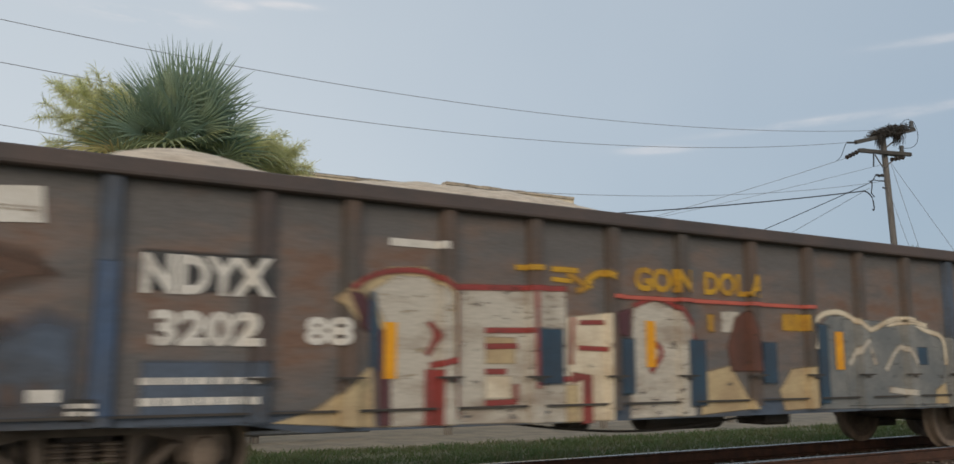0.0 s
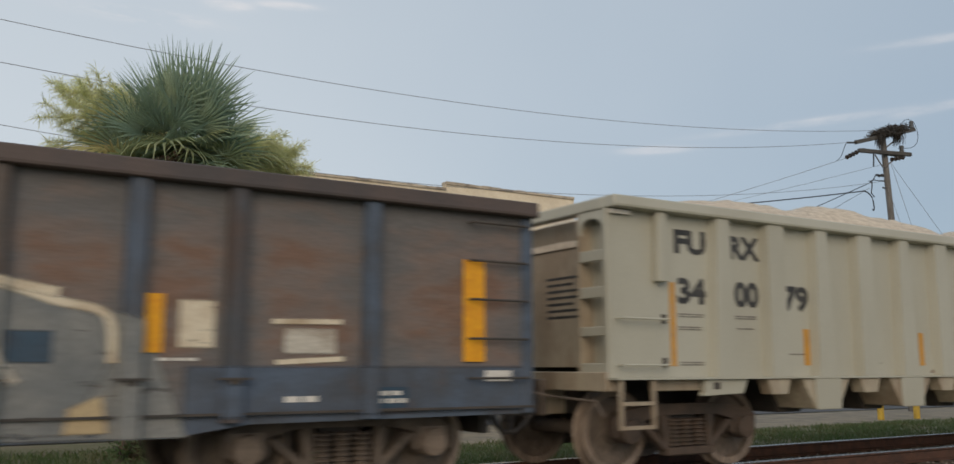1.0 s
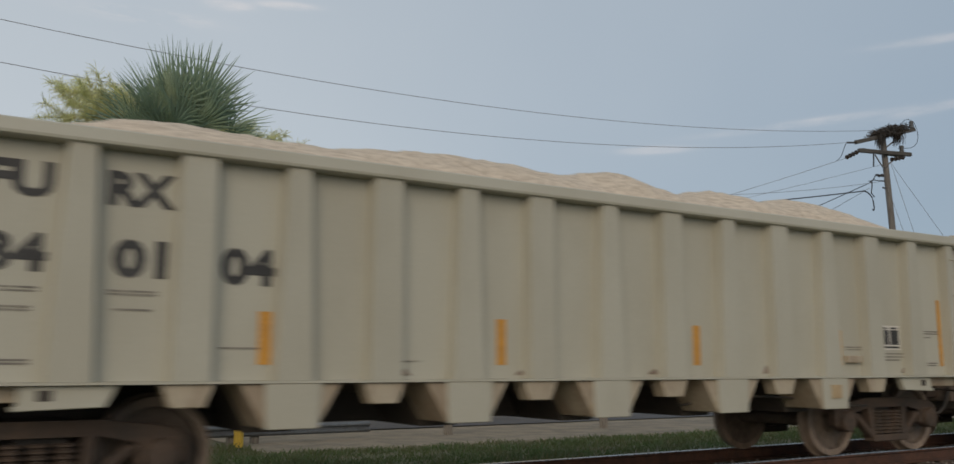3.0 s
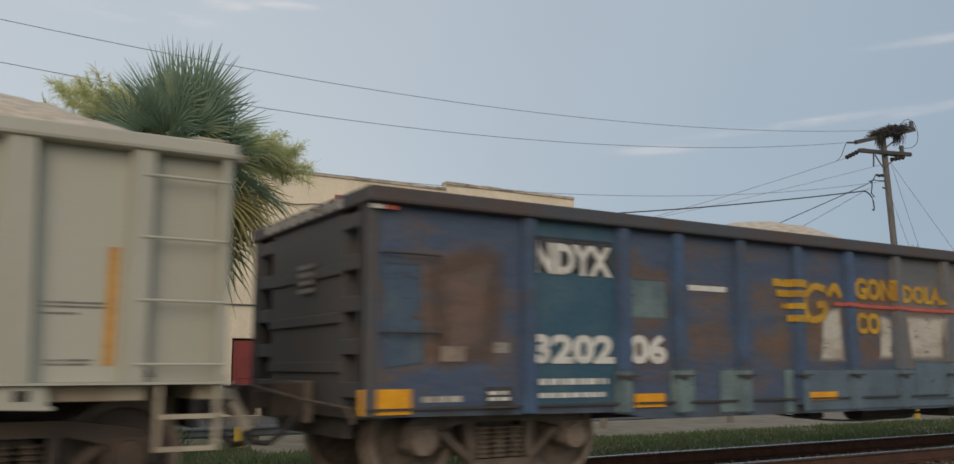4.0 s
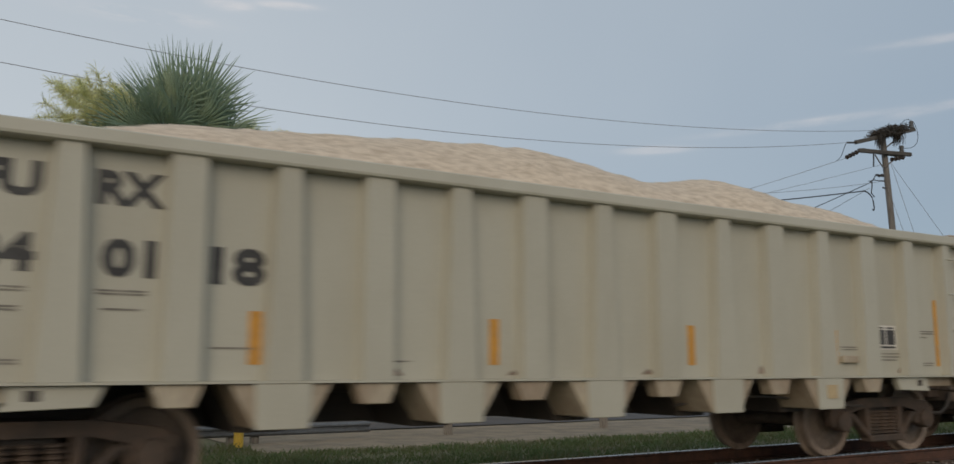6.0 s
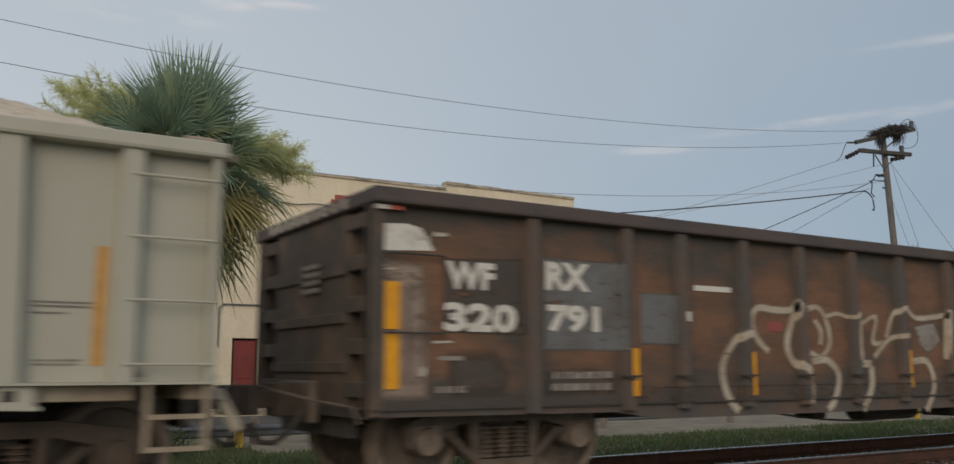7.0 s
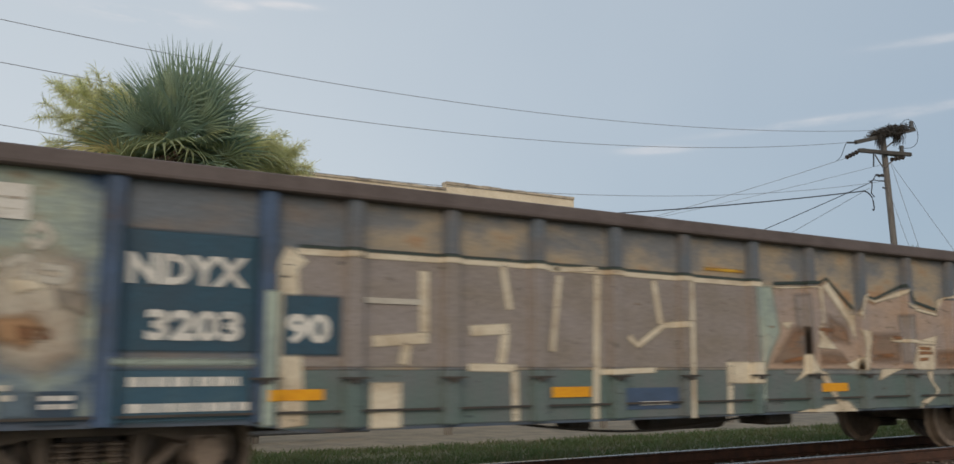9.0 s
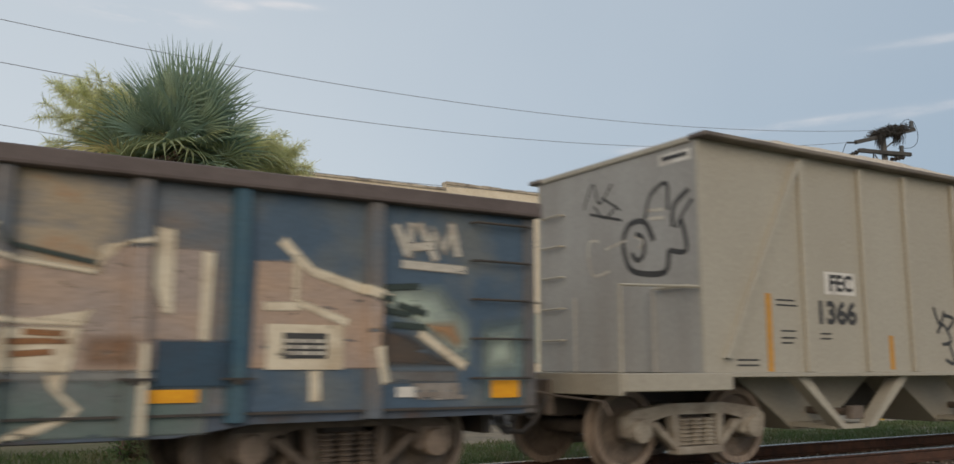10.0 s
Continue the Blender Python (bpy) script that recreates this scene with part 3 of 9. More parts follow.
def truck_meshes():
    out = {}
    for nm, fn, mt in (("side_frame", side_frame_bm, "truck"), ("spring_nest", springs_bm, "truck"), ("axle_box", cap_bm, "wheel")):
        for sy in (-1, 1):
            bm = fn(sy)
            me = bpy.data.meshes.new(nm)
            bm.normal_update()
            bm.to_mesh(me)
            bm.free()
            me.materials.append(M[mt])
            out[nm, sy] = me
    bm = bmesh.new()
    prism_x(bm, [(-0.95, 0.50), (-0.95, 0.62), (-0.35, 0.74), (0.35, 0.74), (0.95, 0.62), (0.95, 0.50), (0.4, 0.36), (-0.4, 0.36)], -0.2, 0.2)
    for s in (-1, 1):
        box(bm, s * 0.45 - 0.05, s * 0.45 + 0.05, -0.72, 0.72, 0.33, 0.43)
        for w in (-0.745, 0.745):
            box(bm, s * 0.405 - 0.03, s * 0.405 + 0.03, w - 0.05, w + 0.05, 0.28, 0.58)
    me = bpy.data.meshes.new("bolster")
    bm.normal_update()
    bm.to_mesh(me)
    bm.free()
    me.materials.append(M["under"])
    out["bolster"] = me
    return out


WHEEL, AXLE, TRUCK = wheel_mesh(), axle_mesh(), truck_meshes()
WHEELSETS, CARS = [], []


def add_truck(car, xc, paint=None):
    def dressed(me):
        if paint:
            me = me.copy()
            me.materials[0] = paint
        return me
    bol = mesh_part("bogie", TRUCK["bolster"], None, car)
    bol.location = (xc, 0, 0)
    for sy in (-1, 1):
        for nm in ("side_frame", "spring_nest"):
            mesh_part(nm, dressed(TRUCK[nm, sy]), None, bol)
        for dx in (-0.889, 0.889):
            mesh_part("axle_box", dressed(TRUCK["axle_box", sy]), None, bol).location = (dx, 0, 0)
    for dx in (-0.889, 0.889):
        ax = mesh_part("wheelset", AXLE, None, car)
        ax.location = (xc + dx, 0, 0.457)
        for sy in (-1, 1):
            w = mesh_part("wheel", WHEEL, None, ax)
            w.location, w.rotation_euler = (0, sy * 0.755, 0), (0, 0, 0 if sy < 0 else math.pi)
        WHEELSETS.append((ax, xc + dx))


def coupler(car, x, d):
    bm = bmesh.new()
    box(bm, min(x, x + d * 0.35), max(x, x + d * 0.35), -0.17, 0.17, 0.68, 1.0)
    box(bm, min(x + d * 0.3, x + d * 0.62), max(x + d * 0.3, x + d * 0.62), -0.07, 0.07, 0.76, 0.92)
    prism_x(bm, [(-0.16, 0.70), (0.14, 0.70), (0.16, 0.98), (-0.14, 0.98)], min(x + d * 0.48, x + d * 0.64), max(x + d * 0.48, x + d * 0.64))
    part("coupler", soften(bm, 0.01), M["truckdark"], car)
    bm = bmesh.new()
    tube(bm, [(x + d * 0.08, -0.36, 0.84), (x + d * 0.18, -0.40, 0.70), (x + d * 0.30, -0.40, 0.54), (x + d * 0.42, -0.37, 0.45), (x + d * 0.54, -0.30, 0.46), (x + d * 0.60, -0.24, 0.58)], 0.028, 7)
    tube(bm, [(x + d * 0.585, -0.245, 0.55), (x + d * 0.61, -0.23, 0.63)], 0.045, 7)
    part("air_hose", bm, M["under"], car)
    bm = bmesh.new()
    tube(bm, [(x + d * 0.02, -1.40, 0.66), (x + d * 0.05, -1.32, 0.80), (x + d * 0.12, -0.6, 0.84), (x + d * 0.3, -0.4, 0.90), (x + d * 0.5, -0.14, 0.97)], 0.014, 5)
    part("uncoupling_lever", bm, M["truck"], car)
    bm = bmesh.new()
    box(bm, min(x, x + d * 0.10), max(x, x + d * 0.10), -0.42, 0.42, 0.62, 1.02)
    part("striker_plate", soften(bm, 0.015), M["truck"], car)


def bars(car, name, segs, mat, r=0.012, label=""):
    for a in segs:
        bm = bmesh.new()
        tube(bm, a, r, 6)
        part(name, bm, mat, car, label)


def car_empty(name, s0, label, category):
    car = tagged(new(name), label, category, "cars of the passing train")
    car.empty_display_size = 0.5
    car.location = (s0, YC, 0)
    CARS.append((car, s0))
    return car


def load_mound(s0, length, half, base, ridge, label):
    """Heaped stone: a ridge line of (x, z) along the car, falling to the top chord at its sides."""
    nx, ny = 110, 22
    xs, zs = [p[0] for p in ridge], [p[1] for p in ridge]
    verts, faces = [], []
    for i in range(nx + 1):
        x = 0.25 + (length - 0.5) * i / nx
        k = np.interp(x, np.linspace(0, length, 200), np.convolve(np.pad(np.interp(np.linspace(0, length, 200), xs, zs), 4, mode="edge"), np.ones(9) / 9, "valid"))
        for j in range(ny + 1):
            y = -half + 2 * half * j / ny
            fall = max(0.0, math.cos(0.5 * math.pi * y / half)) ** 0.8
            z = base + (k - 0.035 - base) * fall
            z += 0.025 * noise.noise((x * 3 + s0, y * 3, 0)) + 0.022 * noise.noise((x * 9 + s0, y * 14, 3))
            verts.append((x, y, z if 0 < j < ny and 0 < i < nx else base - 0.25))
    for i in range(nx):
        for j in range(ny):
            a = i * (ny + 1) + j
            faces.append((a, a + ny + 1, a + ny + 2, a + 1))
    me = bpy.data.meshes.new("stone_load")
    me.from_pydata(verts, [], faces)
    for p in me.polygons:
        p.use_smooth = True
    me.materials.append(M["load"])
    ob = tagged(new("stone_load", me), label, "gravel", "", "stuff")
    ob.location = (s0, YC, 0)
    CARS.append((ob, s0))


# ---------------------------------------------------------------- gondola cars
GL = 16.18
GPOSTS = (1.71, 2.90, 3.67, 4.63, 5.60, 6.575, 7.55, 8.63, 9.605, 10.58, 11.55, 12.51, 13.28, 14.47)


def gondola(name, s0, label, cap, panels, post_mats, sill, end, rungs=None):
    car = car_empty(name, s0, label, "freight car")
    zt, zc, yp, yo = 2.73, 2.585, -1.52, -1.60
    # top chord all round
    for sy in (-1, 1):
        bm = bmesh.new()
        prism_x(bm, [(sy * 1.44, zc), (sy * 1.635, zc), (sy * 1.645, zc + 0.02), (sy * 1.635, zt), (sy * 1.44, zt)][::sy], -0.02, GL + 0.02)
        part("top_chord", soften(bm, 0.012), M[cap], car)
    for x0, x1 in ((-0.02, 0.17), (GL - 0.17, GL + 0.02)):
        bm = bmesh.new()
        box(bm, x0, x1, -1.437, 1.437, zc + 0.002, zt - 0.002)
        part("end_chord", soften(bm, 0.012), M[cap], car)
    edges = (0.0, *GPOSTS, GL)
    for i, (a, b) in enumerate(zip(edges, edges[1:])):
        for sy in (-1, 1):
            bm = bmesh.new()
            box(bm, a, b, min(sy * 1.47, sy * 1.52), max(sy * 1.47, sy * 1.52), 0.80, zc)
            part("side_panel", bm, M[panels[i]] if sy < 0 else M["rustpanel"], car)
    # pressed posts, wider at the foot
    bm = bmesh.new()
    for z0, z1, w0, w1 in ((0.72, zc, 0.085, 0.075),):
        prism_x(bm, [(0, z0), (0.08, z0), (0.08, z1), (0, z1)], -w0, w0)
    for v in bm.verts:
        if v.co.y > 0.05:
            v.co.x *= 0.72
    post_me = bpy.data.meshes.new("side_post")
    for v in bm.verts:
        v.co.y = -v.co.y
    bmesh.ops.reverse_faces(bm, faces=bm.faces[:])
    bm.normal_update()
    bm.to_mesh(post_me)
    bm.free()
    for i, x in enumerate(GPOSTS):
        for sy in (-1, 1):
            me = post_me.copy()
            p = mesh_part("side_post", me, M[post_mats[i]], car)
            p.location = (x, sy * 1.522, 0)
            if sy > 0:
                p.rotation_euler = (0, 0, math.pi)
    # step brackets on the posts' feet
    bm = bmesh.new()
    box(bm, -0.13, 0.13, -0.05, 0, -0.009, 0.009)
    prism(bm, [(-0.06, -0.009), (0.06, -0.009), (0.03, -0.045), (-0.03, -0.045)], -0.045, -0.015)
    br = bpy.data.meshes.new("post_bracket")
    bm.normal_update()
    bm.to_mesh(br)
    bm.free()
    br.materials.append(M["under"])
    for x in GPOSTS[1:-1]:
        b = mesh_part("post_bracket", br, None, car)
        b.location = (x, -1.58, 1.06)
    # side sill: deep between the trucks, shallower over them
    for sy in (-1, 1):
        bm = bmesh.new()
        prism(bm, [(0, 0.80), (0, 0.72), (2.75, 0.70), (3.35, 0.615), (GL - 3.35, 0.615), (GL - 2.75, 0.70), (GL, 0.72), (GL, 0.80)], min(sy * 1.49, sy * 1.518), max(sy * 1.49, sy * 1.518))
        part("side_sill", bm, M[sill], car)
        bm = bmesh.new()
        box(bm, 0.02, GL - 0.02, min(sy * 1.537, sy * 1.56), max(sy * 1.537, sy * 1.56), 0.775, 0.795)
        part("sill_rib", bm, M["under"], car)
    # corner posts
    for x in (0.0, GL):
        for sy in (-1, 1):
            bm = bmesh.new()
            box(bm, min(x, x + (0.13 if x == 0 else -0.13)), max(x, x + (0.13 if x == 0 else -0.13)), min(sy * 1.40, sy * 1.545), max(sy * 1.40, sy * 1.545), 0.72, zc)
            part("corner_post", soften(bm, 0.01), M[end], car)
    # ends with recessed ladder bays at the corners
    for x, d in ((0.0, 1), (GL, -1)):
        bm = bmesh.new()
        box(bm, min(x + d * 0.03, x + d * 0.09), max(x + d * 0.03, x + d * 0.09), -0.98, 0.98, 0.80, zc)
        part("end_panel", soften(bm, 0.006), M[end], car)
        for z in (1.15, 1.6, 2.05):
            bm = bmesh.new()
            box(bm, min(x, x + d * 0.029), max(x, x + d * 0.029), -0.98, 0.98, z - 0.05, z + 0.05)
            part("end_rib", soften(bm, 0.006), M[end], car)
        for sy in (-1, 1):
            bm = bmesh.new()
            box(bm, min(x + d * 0.32, x + d * 0.36), max(x + d * 0.32, x + d * 0.36), min(sy * 0.98, sy * 1.47), max(sy * 0.98, sy * 1.47), 0.80, zc)
            box(bm, min(x + d * 0.09, x + d * 0.32), max(x + d * 0.09, x + d * 0.32), min(sy * 0.94, sy * 0.98), max(sy * 0.94, sy * 0.98), 0.80, zc)
            part("ladder_recess", bm, M[end], car)
            for k in range(5):
                bm = bmesh.new()
                z = 0.95 + k * 0.38
                box(bm, min(x + d * 0.02, x + d * 0.07), max(x + d * 0.02, x + d * 0.07), min(sy * 0.98, sy * 1.40), max(sy * 0.98, sy * 1.40), z - 0.07, z + 0.07)
                part("end_rung", soften(bm, 0.008), M[end], car)
        bm = bmesh.new()
        box(bm, min(x + d * 0.0, x + d * 0.25), max(x, x + d * 0.25), -1.5, 1.5, 0.70, 0.798)
        box(bm, min(x + d * 0.1, x + d * 0.2), max(x + d * 0.1, x + d * 0.2), -0.9, 0.9, 0.5, 0.70)
        part("end_sill", soften(bm, 0.008), M["under"], car)
        coupler(car, x, -d)
    # floor and underframe
    bm = bmesh.new()
    box(bm, 0.3, GL - 0.3, -1.47, 1.47, 0.86, 0.92)
    box(bm, 0.25, GL - 0.25, -0.16, 0.16, 0.55, 0.86)
    for x in np.linspace(3.2, GL - 3.2, 9):
        box(bm, x - 0.05, x + 0.05, -1.5, 1.5, 0.66, 0.86)
    part("underframe", bm, M["under"], car)
    bm = bmesh.new()
    tube(bm, [(7.6, -0.75, 0.60), (7.65, -0.75, 0.60), (8.75, -0.75, 0.60), (8.8, -0.75, 0.60)], 0.17, 12)
    part("air_reservoir", bm, M["under"], car)
    bm = bmesh.new()
    box(bm, 9.3, 9.75, -1.1, -0.6, 0.46, 0.72)
    part("brake_valve", soften(bm, 0.03), M["under"], car)
    bm = bmesh.new()
    box(bm, 6.4, 6.7, -1.0, -0.7, 0.50, 0.72)
    part("relay_box", soften(bm, 0.03), M["under"], car)
    bm = bmesh.new()
    tube(bm, [(5.6 + 0.2 * k, -1.05, 0.60 - 0.14 * math.sin(math.pi * k / 18)) for k in range(19)], 0.014, 5)
    part("brake_rod", bm, M["under"], car)
    # ladder rungs beside the far corner and grab irons at the near one
    for k in range(5):
        z = 1.05 + 0.36 * k
        bars(car, "grab_iron", [[(GL - 0.72, -1.53, z), (GL - 0.70, -1.60, z), (GL - 0.10, -1.60, z), (GL - 0.08, -1.53, z)]], M["under"], 0.013)
    for z in (1.45, 2.15):
        bars(car, "grab_iron", [[(0.16, -1.53, z), (0.18, -1.59, z), (0.72, -1.59, z), (0.74, -1.53, z)]], M["under"], 0.012)
    for k, m in enumerate(("white", "coral")):
        bm = bmesh.new()
        box(bm, 0.03 + 0.13 * k, 0.155 + 0.13 * k, -1.585, -1.547, 2.535, 2.575)
        part("corner_plate", bm, M[m], car)
    add_truck(car, 1.72)
    add_truck(car, GL - 1.72)
    return car


def gletters(car, polys, mat, label, lift):
    for q in letters(*polys):
        gd(car, "letter", q, mat, label, lift=lift)


def hletters(car, polys, mat, label, lift):
    for q in letters(*polys):
        hd(car, "letter", q, mat, label, lift)


def gd(car, name, polys, mat, label="", lift=0.004, soft=0.0):
    return decal(name, polys, M[mat], car, GPOSTS, 0.17, -1.52, -1.602, lift, label, soft)


# ---------------------------------------------------------------- beige hopper cars
HL = 13.35
HPOSTS = (1.60, 2.465, 3.29, 4.12, 4.95, 5.78, 6.64, 7.50, 8.36, 9.21, 10.07, 10.93, 11.79, 12.64)


def hopper(name, s0, label):
    car = car_empty(name, s0, label, "freight car")
    zt, zc, zb = 2.93, 2.80, 1.02
    P, D = M["beige"], M["beige_dirty"]
    for sy in (-1, 1):
        bm = bmesh.new()
        prism_x(bm, [(sy * 1.42, zc), (sy * 1.62, zc), (sy * 1.635, zc + 0.02), (sy * 1.62, zt), (sy * 1.42, zt)][::sy], 0.0, HL)
        part("top_chord", soften(bm, 0.012), P, car)
        bm = bmesh.new()
        box(bm, 0, HL, min(sy * 1.46, sy * 1.605), max(sy * 1.46, sy * 1.605), zb + 0.001, zb + 0.022)
        part("side_sill", bm, P, car)
    for x0, x1 in ((0.0, 0.16), (HL - 0.16, HL)):
        bm = bmesh.new()
        box(bm, x0, x1, -1.418, 1.418, zc + 0.002, zt - 0.002)
        part("end_chord", soften(bm, 0.012), P, car)
    edges = (0.02, *HPOSTS, HL - 0.05)
    for a, b in zip(edges, edges[1:]):
        for sy in (-1, 1):
            bm = bmesh.new()
            box(bm, a, b, min(sy * 1.44, sy * 1.48), max(sy * 1.44, sy * 1.48), zb + 0.023, zc)
            part("side_panel", bm, P, car)
    # tapered channel posts
    pm = {}
    # broad straight posts alternate with ones that widen downwards into the chutes
    for kind, foot, head in (("broad", 0.145, 0.135), ("flared", 0.155, 0.095), ("stile", 0.075, 0.075)):
        for sy in (-1, 1):
            bm = bmesh.new()
            lo = [bm.verts.new((x, sy * y, zb + 0.023)) for x, y in ((-foot - 0.025, 1.48), (-foot, 1.60), (foot, 1.60), (foot + 0.025, 1.48))]
            hi = [bm.verts.new((x, sy * y, zc)) for x, y in ((-head - 0.025, 1.48), (-head, 1.60), (head, 1.60), (head + 0.025, 1.48))]
            bm.faces.new(lo), bm.faces.new(hi[::-1])
            for i in range(4):
                bm.faces.new((lo[i], hi[i], hi[(i + 1) % 4], lo[(i + 1) % 4]))
            bmesh.ops.recalc_face_normals(bm, faces=bm.faces[:])
            me = bpy.data.meshes.new("side_post")
            bm.to_mesh(me)
            bm.free()
            me.materials.append(P)
            pm[kind, sy] = me
    for k, x in enumerate(HPOSTS):
        for sy in (-1, 1):
            p = mesh_part("side_post", pm["stile" if k == 13 else "broad" if k % 2 else "flared", sy], None, car)
            p.location = (x, 0, 0)
    bm = bmesh.new()
    box(bm, 0.62, 0.76, -1.59, -1.482, 2.05, zc)
    part("stub_post", soften(bm, 0.01), P, car)
    # ends: a sloping end sheet between corner posts, with ladder openings beside them
    for x, d in ((0.0, 1), (HL, -1)):
        bm = bmesh.new()
        a, b = x + d * 0.28, x + d * 0.34
        box(bm, min(a, b), max(a, b), -1.0, 1.0, 1.15, zc)
        for sy in (-1, 1):
            box(bm, min(x + d * 0.02, b), max(x + d * 0.02, b), min(sy * 0.96, sy * 1.0), max(sy * 0.96, sy * 1.0), 1.1, zc)
        part("end_sheet", bm, D, car)
        for sy in (-1, 1):
            bm = bmesh.new()
            a, b = x + d * 0.20, x + d * 0.24
            box(bm, min(a, b), max(a, b), min(sy * 1.0, sy * 1.44), max(sy * 1.0, sy * 1.44), 1.102, zc)
            part("ladder_recess", bm, P, car)
            bm = bmesh.new()
            a, b = x + d * 0.0, x + d * 0.10
            box(bm, min(a, b), max(a, b), min(sy * 1.40, sy * 1.482), max(sy * 1.40, sy * 1.482), 1.02, zc)
            part("corner_post", soften(bm, 0.01), P, car)
            # plate with a rounded top corner over the opening
            bm = bmesh.new()
            arc = [(1.40 - 0.16 + 0.16 * math.cos(q), 2.56 + 0.16 * math.sin(q)) for q in np.linspace(0, math.pi / 2, 6)] + [(1.16 - 0.16 * math.sin(q), 2.56 + 0.16 * math.cos(q)) for q in np.linspace(0, math.pi / 2, 6)]
            prism_x(bm, [(sy * a, b) for a, b in [(1.40, zc), *arc, (1.0, zc)]], min(x + d * 0.02, x + d * 0.06), max(x + d * 0.02, x + d * 0.06))
            bmesh.ops.recalc_face_normals(bm, faces=bm.faces[:])
            part("corner_gusset", bm, P, car)
            for z, h in ((1.14, 0.05), (1.52, 0.05), (1.93, 0.06), (2.32, 0.06)):
                bm = bmesh.new()
                box(bm, min(x + d * 0.02, x + d * 0.06), max(x + d * 0.02, x + d * 0.06), min(sy * 1.0, sy * 1.40), max(sy * 1.0, sy * 1.40), z - h, z + h)
                part("end_rung", soften(bm, 0.008), P, car)
        bm = bmesh.new()
        a, b = x - d * 0.02, x + d * 0.22
        box(bm, min(a, b), max(a, b), -1.46, 1.46, 0.90, 1.10)
        box(bm, min(x + d * 0.05, x + d * 1.2), max(x + d * 0.05, x + d * 1.2), -0.2, 0.2, 0.62, 1.0)
        part("end_sill", soften(bm, 0.01), D, car)
        bm = bmesh.new()
        prism(bm, [(x + d * 0.5, 1.15), (x + d * 2.9, 1.15), (x + d * 2.9, 1.1), (x + d * 1.2, 1.02)][::d], -1.4, 1.4)
        part("slope_sheet", bm, M["under"], car)
        coupler(car, x, -d)
        # bracket over the truck and sill step
        for sy in (-1, 1):
            bm = bmesh.new()
            prism(bm, [(x + d * 1.28, 1.018), (x + d * 1.94, 1.018), (x + d * 1.86, 0.86), (x + d * 1.24, 0.84), (x + d * 1.24, 0.87), (x + d * 1.28, 0.875)][::-d], min(sy * 1.48, sy * 1.56), max(sy * 1.48, sy * 1.56))
            part("bolster_bracket", soften(bm, 0.006), P, car)
            # thin black plate laid on for the shade inside the jacking slot
            bm = bmesh.new()
            box(bm, min(x + d * 1.40, x + d * 1.50), max(x + d * 1.40, x + d * 1.50), min(sy * 1.555, sy * 1.563), max(sy * 1.555, sy * 1.563), 0.91, 0.985)
            part("jacking_slot", bm, M["under"], car)
            bm = bmesh.new()
            box(bm, min(x + d * 0.60, x + d * 1.278), max(x + d * 0.60, x + d * 1.278), min(sy * 1.40, sy * 1.47), max(sy * 1.40, sy * 1.47), 0.90, 1.018)
            part("sill_channel", soften(bm, 0.006), D, car)
            bm = bmesh.new()
            for dx in (0.08, 0.52):
                box(bm, min(x + d * (dx - 0.02), x + d * (dx + 0.02)), max(x + d * (dx - 0.02), x + d * (dx + 0.02)), sy * 1.56 - 0.02, sy * 1.56 + 0.02, 0.52, 1.02)
            for z in (0.54, 0.78):
                box(bm, min(x + d * 0.08, x + d * 0.52), max(x + d * 0.08, x + d * 0.52), sy * 1.56 - 0.03, sy * 1.56 + 0.03, z - 0.018, z + 0.018)
            part("sill_step", bm, D, car)
    # discharge hoppers
    for c in (3.28, 4.95, 6.62, 8.34, 10.07):
        for sy in (-1, 1):
            bm = bmesh.new()
            prism(bm, [(c - 0.435, zb), (c + 0.435, zb), (c + 0.22, 0.66), (c - 0.22, 0.66)], min(sy * 1.02, sy * 1.57), max(sy * 1.02, sy * 1.57))
            chute = part("hopper_chute", soften(bm, 0.012), D, car)
            bm = bmesh.new()
            prism(bm, [(c - 0.24, zb), (c + 0.24, zb), (c + 0.222, 0.655), (c - 0.222, 0.655)], min(sy * 1.572, sy * 1.60), max(sy * 1.572, sy * 1.60))
            part("chute_face", soften(bm, 0.006), P, chute)
        bm = bmesh.new()
        prism(bm, [(c - 0.44, zb), (c + 0.44, zb), (c + 0.2, 0.60), (c - 0.2, 0.60)], -1.0, 1.0)
        part("chute_gate", bm, M["under"], car)
    for c in (2.45, 4.11, 5.75, 7.48, 9.20, 10.91):
        for sy in (-1, 1):
            bm = bmesh.new()
            prism(bm, [(c - 0.2, zb), (c + 0.2, zb), (c + 0.125, 0.84), (c - 0.125, 0.84)], min(sy * 1.40, sy * 1.575), max(sy * 1.40, sy * 1.575))
            part("gusset", soften(bm, 0.008), D, car)
    bm = bmesh.new()
    box(bm, 0.4, HL - 0.4, -0.22, 0.22, 0.62, 1.02)
    part("underframe", bm, M["under"], car)
    for sy in (-1, 1):
        bm = bmesh.new()
        prism_x(bm, [(0.25 * sy, 1.3), (1.40 * sy, 1.06), (1.40 * sy, 1.02), (0.25 * sy, 0.9)][::-sy], 2.9, HL - 2.9)
        part("slope_sheet", bm, M["under"], car)
    bm = bmesh.new()
    tube(bm, [(7.9 + 0.3 * k, -1.2, 0.73 + 0.08 * math.sin(k * 0.4)) for k in range(12)], 0.016, 5)
    part("brake_rod", bm, M["under"], car)
